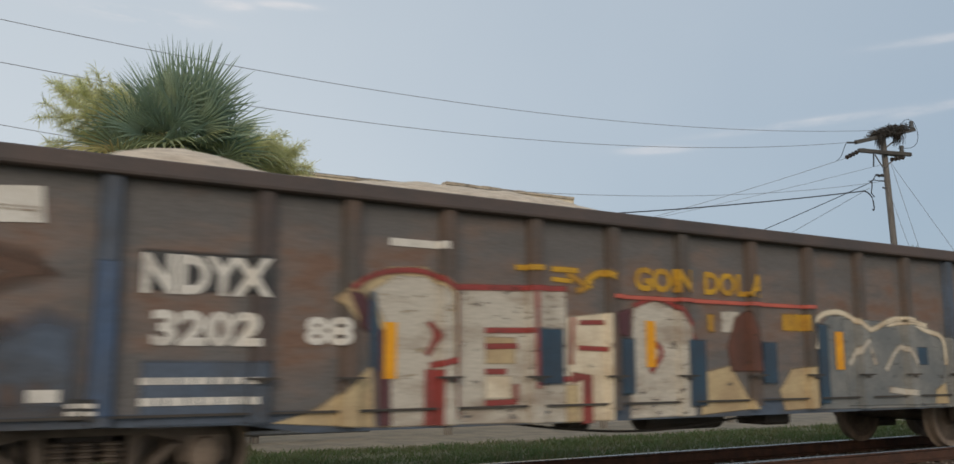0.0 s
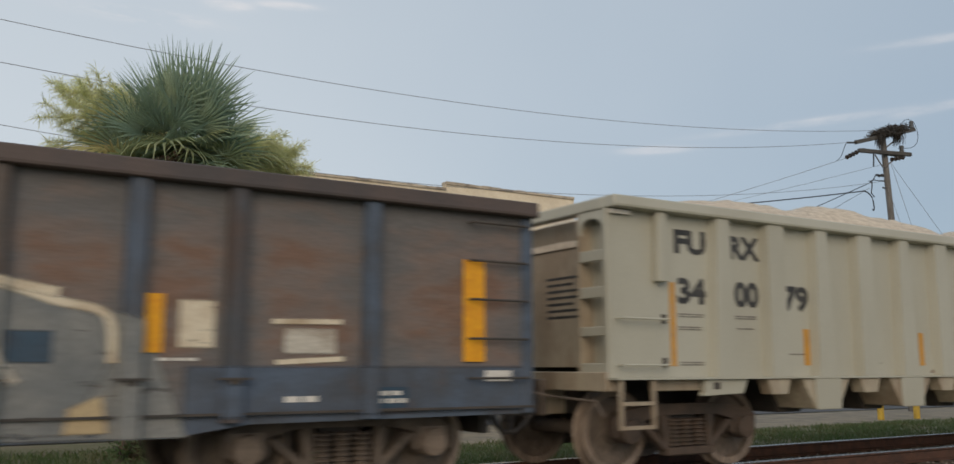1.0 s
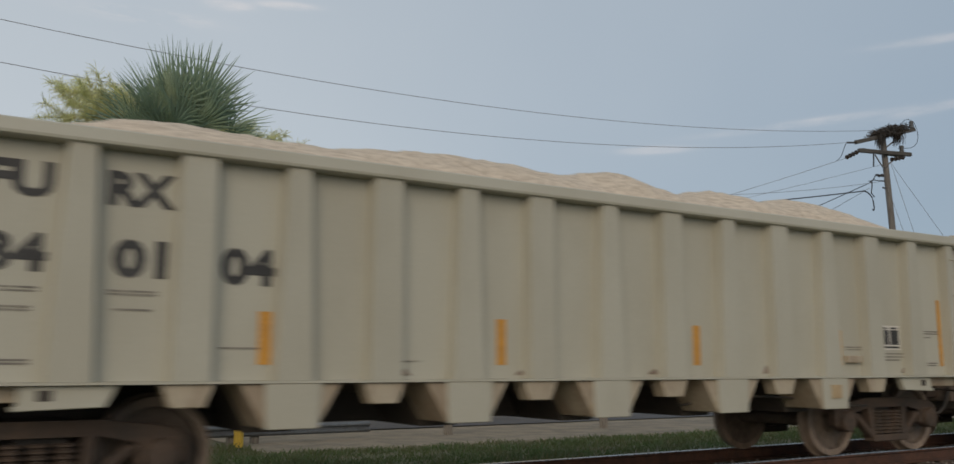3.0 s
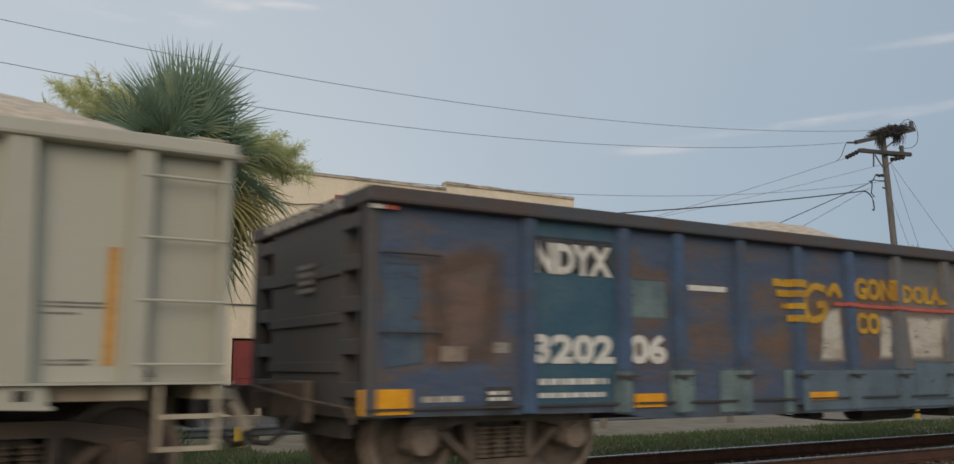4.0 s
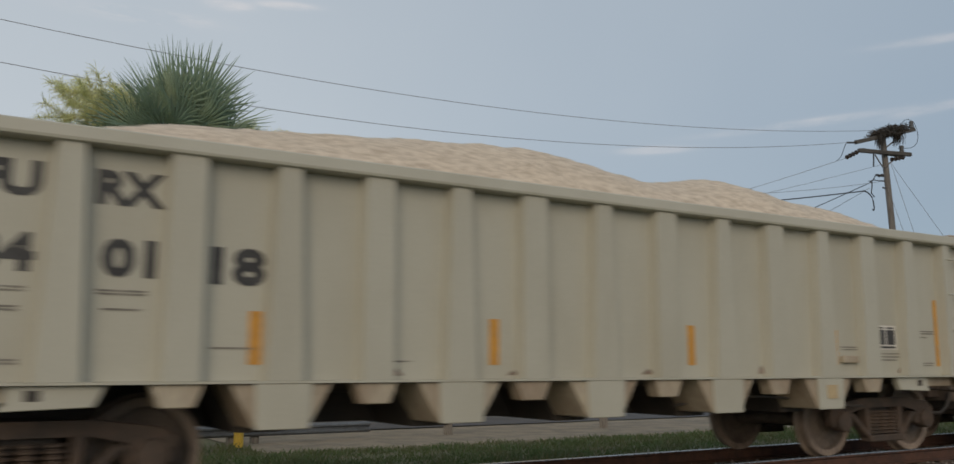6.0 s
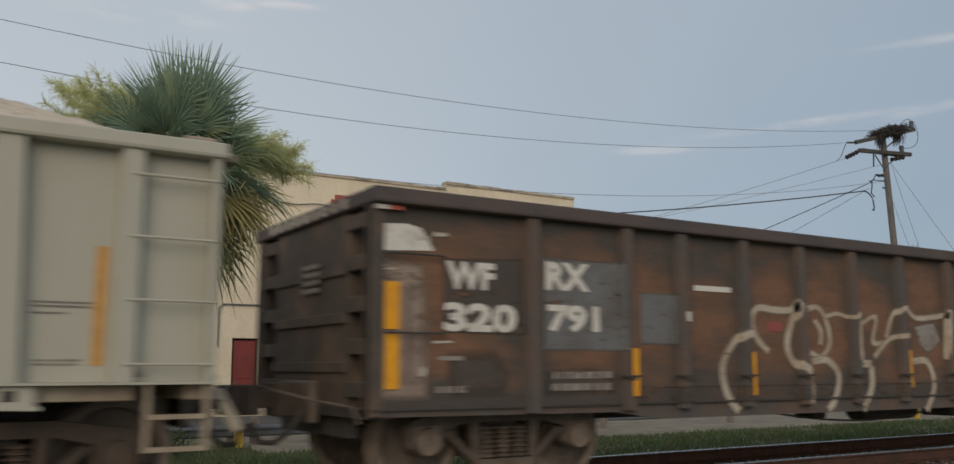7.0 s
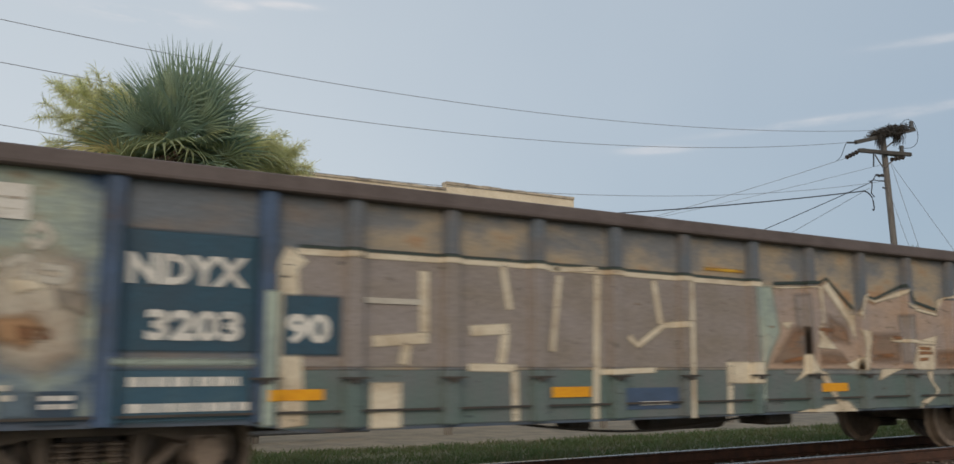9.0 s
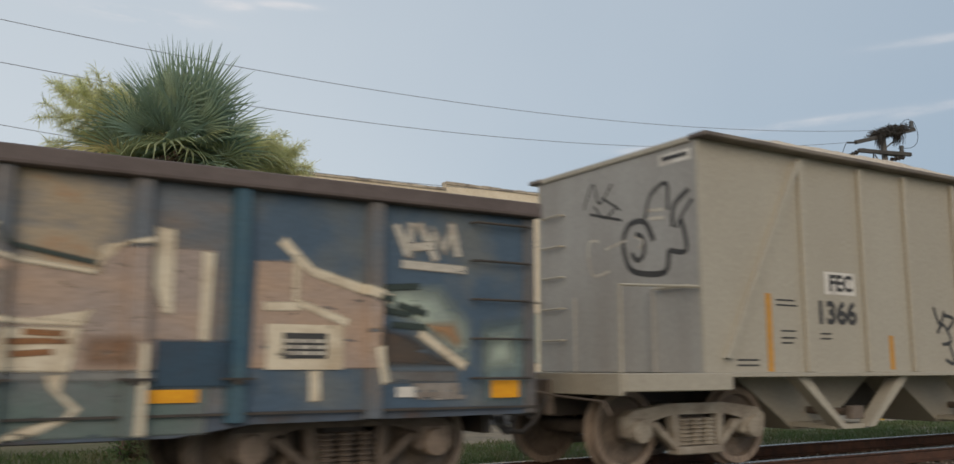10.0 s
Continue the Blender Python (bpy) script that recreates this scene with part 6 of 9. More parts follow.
gd(G3, "paper_label", [[(0.07, 2.41), (0.36, 2.43), (0.5, 2.4), (0.63, 2.2), (0.08, 2.17)]], "white", "torn white paper label", lift=0.008)
gd(G3, "reflective_stripe", [rect(0.14, 0.285, 1.48, 1.9)], "yellow", lift=0.02)
gd(G3, "reflective_stripe", [rect(0.15, 0.285, 0.96, 1.44)], "yellow", lift=0.02)
gd(G3, "reflective_stripe", [rect(2.9, 3.04, 0.86, 1.34)], "yellow", lift=0.02)
gd(G3, "reflective_stripe", [rect(4.66, 4.8, 0.84, 1.32)], "yellow", lift=0.02)
gd(G3, "reflective_stripe", [rect(7.64, 7.75, 0.89, 1.37)], "yellow", lift=0.02)
gd(G3, "reflective_stripe", [rect(10.52, 10.66, 0.79, 1.28)], "yellow", lift=0.02)
gd(G3, "reflective_stripe", [rect(12.48, 12.61, 0.86, 1.33)], "yellow", lift=0.02)
gd(G3, "reflective_stripe", [rect(15.39, 15.53, 0.95, 1.88)], "yellow", lift=0.02)
gd(G3, "small_stencil", [rect(3.89, 4.46, 1.98, 2.04)], "white", lift=0.008)
gd(G3, "small_stencil", [rect(3.69, 3.83, 1.64, 1.74)], "white", lift=0.008)
gd(G3, "rust_patch", [rect(0.34, 0.58, 0.98, 1.91)], "brownpale", lift=0.004, soft=0.12)
gd(G3, "small_stencil", [rect(1.95, 2.01, 1.038, 1.107), rect(2.03, 2.08, 1.038, 1.107), rect(2.11, 2.18, 1.038, 1.107), rect(2.2, 2.32, 1.038, 1.107), rect(2.34, 2.47, 1.038, 1.107), rect(2.5, 2.58, 1.038, 1.107), rect(2.61, 2.69, 1.038, 1.107), rect(1.95, 2.03, 0.923, 0.992), rect(2.05, 2.16, 0.923, 0.992), rect(2.18, 2.3, 0.923, 0.992), rect(2.32, 2.44, 0.923, 0.992), rect(2.47, 2.55, 0.923, 0.992), rect(2.58, 2.69, 0.923, 0.992)], "silver2", lift=0.012)
gd(G3, "small_stencil", [rect(0.68, 0.95, 1.21, 1.25)], "silver2", lift=0.008)
gd(G3, "small_stencil", [rect(0.66, 0.73, 0.92, 0.98), rect(0.75, 0.86, 0.92, 0.98), rect(0.89, 0.98, 0.92, 0.98)], "silver2", lift=0.008)
gd(G3, "small_stencil", [rect(13.53, 14.19, 1.48, 1.52)], "white", lift=0.008)
gd(G3, "small_stencil", [rect(13.52, 14.18, 1.16, 1.21)], "white", lift=0.008)
gd(G3, "small_stencil", [rect(13.52, 13.58, 1.21, 1.47)], "white", lift=0.008)
gd(G3, "small_stencil", [rect(14.11, 14.18, 1.21, 1.48)], "white", lift=0.008)
gd(G3, "small_stencil", [rect(13.8, 13.86, 1.21, 1.47)], "white", lift=0.008)
gd(G3, "small_stencil", [rect(13.59, 14.11, 1.31, 1.34)], "white", lift=0.008)
gd(G3, "small_stencil", [rect(13.74, 14.01, 0.83, 0.89)], "silver2", lift=0.008)
gd(G3, "small_stencil", [rect(10.88, 11.17, 0.84, 0.88)], "silver2", lift=0.008)
gd(G3, "paint_patch", [[(14.68, 1.24), (14.92, 1.44), (15.37, 1.48), (15.33, 0.95), (14.66, 0.96)]], "darkgrey2", lift=0.004, soft=0.05)
gd(G3, "graffiti", stroke([(4.78, 1.55), (4.51, 1.46), (4.28, 1.17), (4.33, 0.86), (4.51, 0.66)], 0.12, None, True), "bone", lift=0.012, soft=0.03)
gd(G3, "graffiti", stroke([(5.04, 1.32), (4.85, 1.47), (4.77, 1.66), (4.87, 1.82), (5.17, 1.81), (5.45, 1.82), (5.56, 1.93)], 0.11, None, True), "bone", lift=0.012, soft=0.03)
gd(G3, "graffiti", stroke([(5.57, 1.91), (5.42, 1.62), (5.35, 1.39), (5.45, 1.21), (5.65, 1.11), (5.76, 0.88), (5.66, 0.71)], 0.13, None, True), "bone", lift=0.012, soft=0.03)
gd(G3, "graffiti", stroke([(5.67, 1.81), (5.92, 1.87), (6.08, 1.7), (6.12, 1.43), (5.94, 1.27), (5.75, 1.33)], 0.1, None, True), "bone", lift=0.012, soft=0.03)
gd(G3, "graffiti", stroke([(5.77, 1.21), (6.07, 1.23), (6.26, 1.04), (6.17, 0.77), (6.02, 0.64)], 0.12, None, True), "bone", lift=0.012, soft=0.03)
gd(G3, "graffiti", stroke([(5.85, 1.72), (5.97, 1.58), (5.94, 1.41)], 0.09, None, True), "bone", lift=0.012, soft=0.027)
gd(G3, "graffiti", stroke([(6.08, 1.76), (6.3, 1.8), (6.56, 1.76), (6.73, 1.88)], 0.08, None, True), "bone", lift=0.012, soft=0.024)
gd(G3, "graffiti", stroke([(6.71, 1.84), (6.64, 1.53), (6.67, 1.23), (6.92, 1.19)], 0.13, None, True), "bone", lift=0.012, soft=0.03)
gd(G3, "graffiti", stroke([(6.9, 1.17), (6.89, 0.9), (6.68, 0.62)], 0.13, None, True), "bone", lift=0.012, soft=0.03)
gd(G3, "graffiti", stroke([(6.65, 1.63), (7.05, 1.79), (6.96, 1.46), (7.17, 1.47)], 0.09, None, True), "bone", lift=0.012, soft=0.027)
gd(G3, "graffiti", stroke([(7.24, 1.51), (7.41, 1.82), (7.68, 1.92), (7.94, 1.79), (8.59, 1.85)], 0.1, None, True), "bone", lift=0.012, soft=0.03)
gd(G3, "graffiti", stroke([(6.97, 1.27), (7.32, 1.51), (7.75, 1.56)], 0.1, None, True), "bone", lift=0.012, soft=0.03)
gd(G3, "graffiti", stroke([(8.59, 1.93), (8.5, 1.24)], 0.1, None, False), "bone", lift=0.012, soft=0.03)
gd(G3, "graffiti", stroke([(7.77, 1.22), (8.09, 1.22), (8.22, 0.91), (8.0, 0.58)], 0.12, None, True), "bone", lift=0.012, soft=0.03)
gd(G3, "graffiti", stroke([(8.93, 1.73), (9.21, 1.97), (9.52, 1.94), (9.56, 1.67), (9.36, 1.54), (8.95, 1.75)], 0.08, None, True), "bone", lift=0.012, soft=0.024)
gd(G3, "graffiti", stroke([(8.91, 1.43), (9.14, 1.3), (9.13, 0.8), (8.96, 0.56)], 0.1, None, True), "bone", lift=0.012, soft=0.03)
gd(G3, "graffiti", [[(7.86, 1.69), (8.3, 1.75), (8.44, 1.5), (8.14, 1.3), (7.96, 1.43)]], "silver2", lift=0.008, soft=0.035)
gd(G3, "graffiti", stroke([(9.86, 1.64), (9.9, 1.28)], 0.07, None, False), "orangetan", lift=0.012, soft=0.021)
gd(G3, "graffiti", stroke([(9.99, 1.39), (10.1, 1.57), (10.22, 1.17)], 0.07, None, True), "orangetan", lift=0.012, soft=0.021)
gd(G3, "graffiti", stroke([(10.22, 1.17), (10.36, 1.52), (10.46, 1.11)], 0.07, None, True), "orangetan", lift=0.012, soft=0.021)
gd(G3, "graffiti", stroke([(9.85, 1.46), (10.46, 1.38)], 0.07, None, False), "orangetan", lift=0.012, soft=0.021)
gd(G3, "graffiti", stroke([(10.78, 1.47), (10.51, 1.38), (10.74, 1.29), (10.42, 1.1), (10.74, 1.08)], 0.07, None, True), "bone", lift=0.012, soft=0.021)
gd(G3, "small_stencil", [rect(5.03, 5.28, 1.56, 1.67)], "coraldark", lift=0.008)
gd(G3, "paint_patch", [rect(3.06, 10.68, 0.76, 0.96)], "darkgrey2", lift=0.004, soft=0.05)
gd(G3, "paint_patch", [rect(9.06, 14.42, 0.67, 0.94)], "darkgrey2", lift=0.007, soft=0.05)
for pts, m, sf, lf in (([(0.04, 1.66), (0.30, 1.98), (0.75, 2.02), (1.0, 1.75), (0.98, 1.3), (0.6, 1.12), (0.3, 1.10), (0.05, 1.06)], "palegreen", 0.14, 0.004), ([(0.05, 1.40), (0.16, 1.42), (0.16, 0.86), (0.05, 0.84)], "palegreen", 0.05, 0.006), ([(0.78, 1.62), (0.9, 1.98), (1.25, 2.08), (1.58, 1.96), (1.60, 1.2), (1.3, 1.02), (0.95, 1.12)], "bone", 0.2, 0.006), ([(0.92, 1.52), (1.2, 1.56), (1.34, 1.42), (1.2, 1.24), (0.95, 1.3)], "orangetan", 0.1, 0.010), ([(1.08, 1.46), (1.3, 1.44), (1.36, 1.33), (1.12, 1.32)], "rustorange", 0.05, 0.013), ([(1.3, 1.75), (1.58, 1.7), (1.58, 1.5), (1.35, 1.55)], "olive", 0.08, 0.010), ([(1.0, 1.78), (1.22, 1.84), (1.3, 1.7), (1.05, 1.64)], "cream", 0.06, 0.010), ([(0.55, 1.12), (0.95, 1.1), (0.9, 0.95), (0.6, 0.96)], "palegreen", 0.06, 0.008), ([(1.0, 0.98), (1.25, 1.0), (1.26, 0.78), (1.02, 0.78)], "paleblue", 0.05, 0.008), ([(0.62, 1.42), (0.98, 1.40), (0.98, 1.36), (0.62, 1.38)], "blackgreen", 0.01, 0.012)):
    gd(G4, "graffiti", [pts], m, lift=lf, soft=sf)
gd(G4, "paper_label", [rect(0.11, 1.13, 2.2, 2.46)], "white", "white paper label with blurred print", lift=0.012)
gd(G4, "small_stencil", [rect(0.37, 0.44, 2.346, 2.364), rect(0.46, 0.56, 2.346, 2.364), rect(0.59, 0.66, 2.346, 2.364), rect(0.68, 0.74, 2.346, 2.364), rect(0.77, 0.84, 2.346, 2.364), rect(0.87, 0.94, 2.346, 2.364), rect(0.97, 1.1, 2.346, 2.364)], "silver", lift=0.016)
gd(G4, "small_stencil", [rect(0.54, 0.67, 2.272, 2.278), rect(0.7, 0.76, 2.272, 2.278), rect(0.79, 0.92, 2.272, 2.278), rect(0.95, 1.07, 2.272, 2.278)], "silver", lift=0.016)
gd(G4, "graffiti", stroke([(0.9, 2.0), (0.84, 1.86), (0.96, 1.86)], 0.08, None, True), "silver", lift=0.012, soft=0.024)
gd(G4, "graffiti", stroke([(1.14, 2.09), (1.2, 2.18), (1.28, 2.09), (1.19, 2.01), (1.14, 2.09)], 0.08, None, True), "silver", lift=0.012, soft=0.024)
gd(G4, "graffiti", stroke([(0.99, 1.86), (1.14, 1.93), (1.15, 1.76)], 0.08, None, True), "silver", lift=0.012, soft=0.024)
gd(G4, "graffiti", stroke([(1.21, 1.87), (1.4, 1.86), (1.37, 1.77), (1.21, 1.79)], 0.08, None, True), "silver", lift=0.012, soft=0.024)
gd(G4, "reflective_stripe", [rect(0.08, 0.56, 0.83, 1.04)], "yellow", lift=0.02)
gd(G4, "small_stencil", [rect(0.62, 0.82, 0.78, 0.88)], "cream", lift=0.012)
gd(G4, "small_plate", [rect(1.25, 1.53, 0.74, 0.98)], "navy", lift=0.012)
gd(G4, "small_stencil", [rect(1.29, 1.36, 0.912, 0.948), rect(1.38, 1.5, 0.912, 0.948), rect(1.29, 1.36, 0.852, 0.888), rect(1.38, 1.5, 0.852, 0.888)], "white", lift=0.016)
gd(G4, "small_stencil", [rect(0.69, 0.81, 0.984, 1.026), rect(0.84, 0.96, 0.984, 1.026), rect(0.99, 1.08, 0.984, 1.026), rect(0.69, 0.76, 0.914, 0.956), rect(0.79, 0.91, 0.914, 0.956), rect(0.94, 0.99, 0.914, 0.956), rect(1.02, 1.11, 0.914, 0.956)], "silver", lift=0.012)
gd(G4, "paint_patch", [rect(1.74, 2.84, 1.25, 2.22)], "navyteal", lift=0.004, soft=0.05)
gletters(G4, ("NDYX", 1.82, 2.75, 1.78, 2.02, 0.045), "white", "white painted letters", 0.012)
gletters(G4, ("3203", 1.98, 2.71, 1.35, 1.59, 0.045), "white", "white painted letters", 0.012)
gd(G4, "paint_patch", [rect(3.04, 3.58, 1.23, 1.76)], "navyteal", lift=0.016, soft=0.05)
gletters(G4, ("90", 3.08, 3.47, 1.34, 1.59, 0.045), "white", "white painted letters", 0.02)
gd(G4, "paint_patch", [rect(1.72, 2.83, 1.15, 1.23)], "palegreen", lift=0.008, soft=0.05)
gd(G4, "paint_patch", [rect(1.72, 2.82, 0.72, 1.15)], "teal", lift=0.004, soft=0.05)
gd(G4, "small_stencil", [rect(1.87, 1.96, 1.004, 1.076), rect(1.99, 2.06, 1.004, 1.076), rect(2.08, 2.16, 1.004, 1.076), rect(2.19, 2.29, 1.004, 1.076), rect(2.31, 2.36, 1.004, 1.076), rect(2.39, 2.49, 1.004, 1.076), rect(2.51, 2.63, 1.004, 1.076), rect(2.65, 2.71, 1.004, 1.076)], "white", lift=0.012)
gd(G4, "small_stencil", [rect(1.87, 2.0, 0.812, 0.878), rect(2.03, 2.09, 0.812, 0.878), rect(2.12, 2.19, 0.812, 0.878), rect(2.21, 2.27, 0.812, 0.878), rect(2.29, 2.36, 0.812, 0.878), rect(2.39, 2.45, 0.812, 0.878), rect(2.47, 2.57, 0.812, 0.878), rect(2.59, 2.67, 0.812, 0.878), rect(2.7, 2.79, 0.812, 0.878)], "white", lift=0.012)
gd(G4, "paint_patch", [rect(2.86, 3.03, 0.67, 1.78)], "palegreen", lift=0.012, soft=0.05)
gd(G4, "graffiti", [[(3.02, 1.9), (3.15, 2.13), (5.2, 2.13), (8.76, 2.11), (8.73, 1.13), (3.06, 1.14)]], "mauve", lift=0.004, soft=0.035)
gd(G4, "graffiti", [[(3.06, 1.14), (8.73, 1.13), (8.67, 0.62), (3.09, 0.64)]], "dkgreen", lift=0.004, soft=0.035)
gd(G4, "graffiti", stroke([(3.17, 2.15), (5.2, 2.16), (8.76, 2.13)], 0.05, None, False), "blackgreen", lift=0.008, soft=0.015)
gd(G4, "graffiti", stroke([(3.15, 2.11), (5.2, 2.12), (8.76, 2.09)], 0.07, None, False), "cream", lift=0.012, soft=0.021)
gd(G4, "graffiti", stroke([(8.76, 2.11), (8.69, 0.98)], 0.07, None, False), "cream", lift=0.012, soft=0.021)
gd(G4, "graffiti", stroke([(3.16, 0.66), (3.07, 1.95), (3.17, 2.1)], 0.24, None, False), "cream", lift=0.012, soft=0.03)
gd(G4, "graffiti", stroke([(3.85, 1.37), (4.42, 1.41)], 0.12, None, False), "cream", lift=0.012, soft=0.03)
gd(G4, "graffiti", stroke([(4.37, 1.41), (4.36, 2.02)], 0.12, None, False), "cream", lift=0.012, soft=0.03)
gd(G4, "graffiti", stroke([(4.2, 1.36), (4.16, 1.16)], 0.12, None, False), "cream", lift=0.012, soft=0.03)
gd(G4, "graffiti", stroke([(4.84, 1.48), (5.28, 1.51)], 0.12, None, False), "cream", lift=0.012, soft=0.03)
gd(G4, "graffiti", stroke([(5.24, 1.49), (5.19, 1.17)], 0.12, None, False), "cream", lift=0.012, soft=0.03)
gd(G4, "graffiti", stroke([(4.82, 1.15), (5.37, 1.14)], 0.09, None, False), "cream", lift=0.012, soft=0.027)
gd(G4, "graffiti", stroke([(5.34, 1.12), (5.35, 0.64)], 0.1, None, False), "cream", lift=0.012, soft=0.03)
gd(G4, "graffiti", stroke([(5.88, 2.06), (5.78, 1.29)], 0.08, None, False), "cream", lift=0.012, soft=0.024)
gd(G4, "graffiti", stroke([(5.21, 2.11), (5.29, 1.68)], 0.09, None, False), "cream", lift=0.012, soft=0.027)
gd(G4, "graffiti", stroke([(6.36, 2.09), (6.31, 0.63)], 0.1, None, False), "cream", lift=0.012, soft=0.03)
gd(G4, "graffiti", stroke([(6.37, 1.1), (7.12, 1.12)], 0.07, None, False), "cream", lift=0.012, soft=0.021)
gd(G4, "graffiti", stroke([(6.76, 1.47), (6.88, 1.37), (7.25, 1.59), (7.58, 1.61)], 0.09, None, False), "cream", lift=0.012, soft=0.027)
gd(G4, "graffiti", stroke([(7.12, 2.07), (7.21, 1.59)], 0.09, None, False), "cream", lift=0.012, soft=0.027)
gd(G4, "graffiti", stroke([(7.61, 2.09), (7.57, 0.61)], 0.08, None, False), "cream", lift=0.012, soft=0.024)
gd(G4, "graffiti", stroke([(8.23, 1.17), (8.2, 0.63)], 0.1, None, False), "cream", lift=0.012, soft=0.03)
gd(G4, "graffiti", stroke([(6.36, 2.14), (5.76, 2.1)], 0.06, None, False), "cream", lift=0.012, soft=0.018)
gd(G4, "graffiti", [rect(3.84, 4.16, 0.62, 1.03)], "cream", lift=0.012, soft=0.035)
gd(G4, "graffiti", [rect(8.16, 8.7, 0.96, 1.22)], "cream", lift=0.012, soft=0.035)
gd(G4, "small_stencil", [rect(3.75, 4.34, 1.7, 1.75)], "silver", lift=0.016)
gd(G4, "small_plate", [rect(6.7, 7.44, 0.72, 0.94)], "blue", lift=0.012)
gd(G4, "small_stencil", [rect(6.9, 7.31, 0.76, 0.8)], "white", lift=0.016)
gd(G4, "reflective_stripe", [rect(2.93, 3.42, 0.88, 0.97)], "yellow", lift=0.02)
gd(G4, "reflective_stripe", [rect(5.77, 6.24, 0.86, 0.96)], "yellow", lift=0.02)
gd(G4, "graffiti", [rect(7.87, 8.52, 2.2, 2.26)], "gold", lift=0.008, soft=0.035)
gd(G4, "graffiti", [[(8.58, 2.11), (8.99, 2.11), (9.11, 1.55), (8.84, 1.14), (8.7, 0.75), (8.65, 0.75)]], "palegreen", lift=0.008, soft=0.08)
gd(G4, "graffiti", [[(8.7, 1.54), (8.96, 1.57), (9.0, 1.4), (8.81, 1.26)]], "bone", lift=0.008, soft=0.12)
gd(G4, "graffiti", [[(8.99, 2.08), (9.8, 2.13), (9.92, 2.19), (10.38, 1.8), (10.47, 1.81), (10.57, 2.05), (10.87, 1.95), (11.53, 2.17), (11.51, 1.93), (12.21, 1.84), (12.29, 2.07), (13.1, 2.08), (13.09, 1.11), (8.84, 1.12)]], "tanmauve", lift=0.004, soft=0.035)
gd(G4, "graffiti", [[(8.67, 1.13), (13.09, 1.12), (13.07, 0.63), (8.69, 0.63)]], "dkgreen", lift=0.004, soft=0.035)
gd(G4, "rust_patch", [[(8.86, 1.17), (9.29, 1.66), (9.6, 1.62), (9.61, 1.13)]], "umber", lift=0.008, soft=0.16)
gd(G4, "rust_patch", [[(9.66, 1.37), (10.16, 1.37), (10.39, 1.17), (9.67, 1.14)]], "umber", lift=0.008, soft=0.16)
gd(G4, "rust_patch", [[(9.92, 1.84), (10.33, 1.69), (10.39, 1.38), (9.93, 1.45)]], "umber", lift=0.008, soft=0.16)
gd(G4, "rust_patch", [[(10.69, 1.6), (11.4, 1.62), (11.39, 1.17), (10.69, 1.17)]], "umber", lift=0.008, soft=0.16)
gd(G4, "rust_patch", [[(12.13, 1.4), (12.54, 1.41), (12.54, 1.13), (12.13, 1.13)]], "umber", lift=0.008, soft=0.16)
# soft shadow tones over the tan letters, put into the paint colour
gd(G4, "paint_patch", [[(9.32, 2.03), (9.59, 2.05), (9.61, 1.17), (9.4, 1.17)]], "mauve", lift=0.008, soft=0.1)
gd(G4, "paint_patch", [[(11.33, 1.84), (11.64, 1.86), (11.6, 1.17), (11.39, 1.17)]], "mauve", lift=0.008, soft=0.1)
gd(G4, "paint_patch", [[(9.1, 1.14), (13.01, 1.14), (13.01, 1.02), (9.11, 1.05)]], "steelspray", lift=0.008, soft=0.06)
gd(G4, "graffiti", [[(9.0, 2.09), (9.84, 2.14), (9.84, 2.09), (9.0, 2.05)]], "cream", lift=0.016, soft=0.035)
gd(G4, "graffiti", [[(9.08, 1.67), (9.33, 1.69), (9.25, 1.6), (9.21, 1.57)]], "cream", lift=0.016, soft=0.035)
gd(G4, "graffiti", [[(9.79, 2.13), (9.89, 2.14), (9.89, 1.68), (9.81, 1.57), (9.83, 1.78)]], "cream", lift=0.016, soft=0.035)
gd(G4, "graffiti", [[(9.86, 2.14), (9.98, 2.2), (10.38, 1.81), (10.47, 1.81), (10.45, 1.46), (10.3, 1.69)]], "cream", lift=0.016, soft=0.035)
gd(G4, "graffiti", [[(9.81, 1.68), (9.88, 1.55), (10.1, 1.36), (9.61, 1.37), (9.68, 1.54)]], "cream", lift=0.016, soft=0.035)
gd(G4, "graffiti", [[(10.48, 1.62), (10.75, 1.6), (10.64, 1.38), (10.58, 1.09), (10.45, 1.11), (10.52, 1.38)]], "cream", lift=0.016, soft=0.035)
gd(G4, "graffiti", [[(10.23, 1.18), (10.45, 1.27), (10.56, 1.3), (10.56, 1.1), (10.39, 1.11)]], "cream", lift=0.016, soft=0.035)
gd(G4, "graffiti", [[(10.47, 1.81), (10.55, 2.03), (10.65, 2.09), (10.56, 1.84), (10.52, 1.7)]], "cream", lift=0.016, soft=0.035)
gd(G4, "graffiti", [[(10.62, 2.08), (10.88, 2.0), (11.51, 2.18), (11.55, 2.16), (11.44, 2.05), (10.88, 1.95), (10.68, 2.0)]], "cream", lift=0.016, soft=0.035)
gd(G4, "graffiti", [[(11.4, 2.01), (11.6, 1.96), (12.21, 1.88), (12.21, 1.82), (11.6, 1.89)]], "cream", lift=0.016, soft=0.035)
gd(G4, "graffiti", [[(12.22, 2.06), (12.61, 2.15), (12.61, 2.08), (12.31, 2.04), (12.25, 1.88), (12.19, 1.88)]], "cream", lift=0.016, soft=0.035)
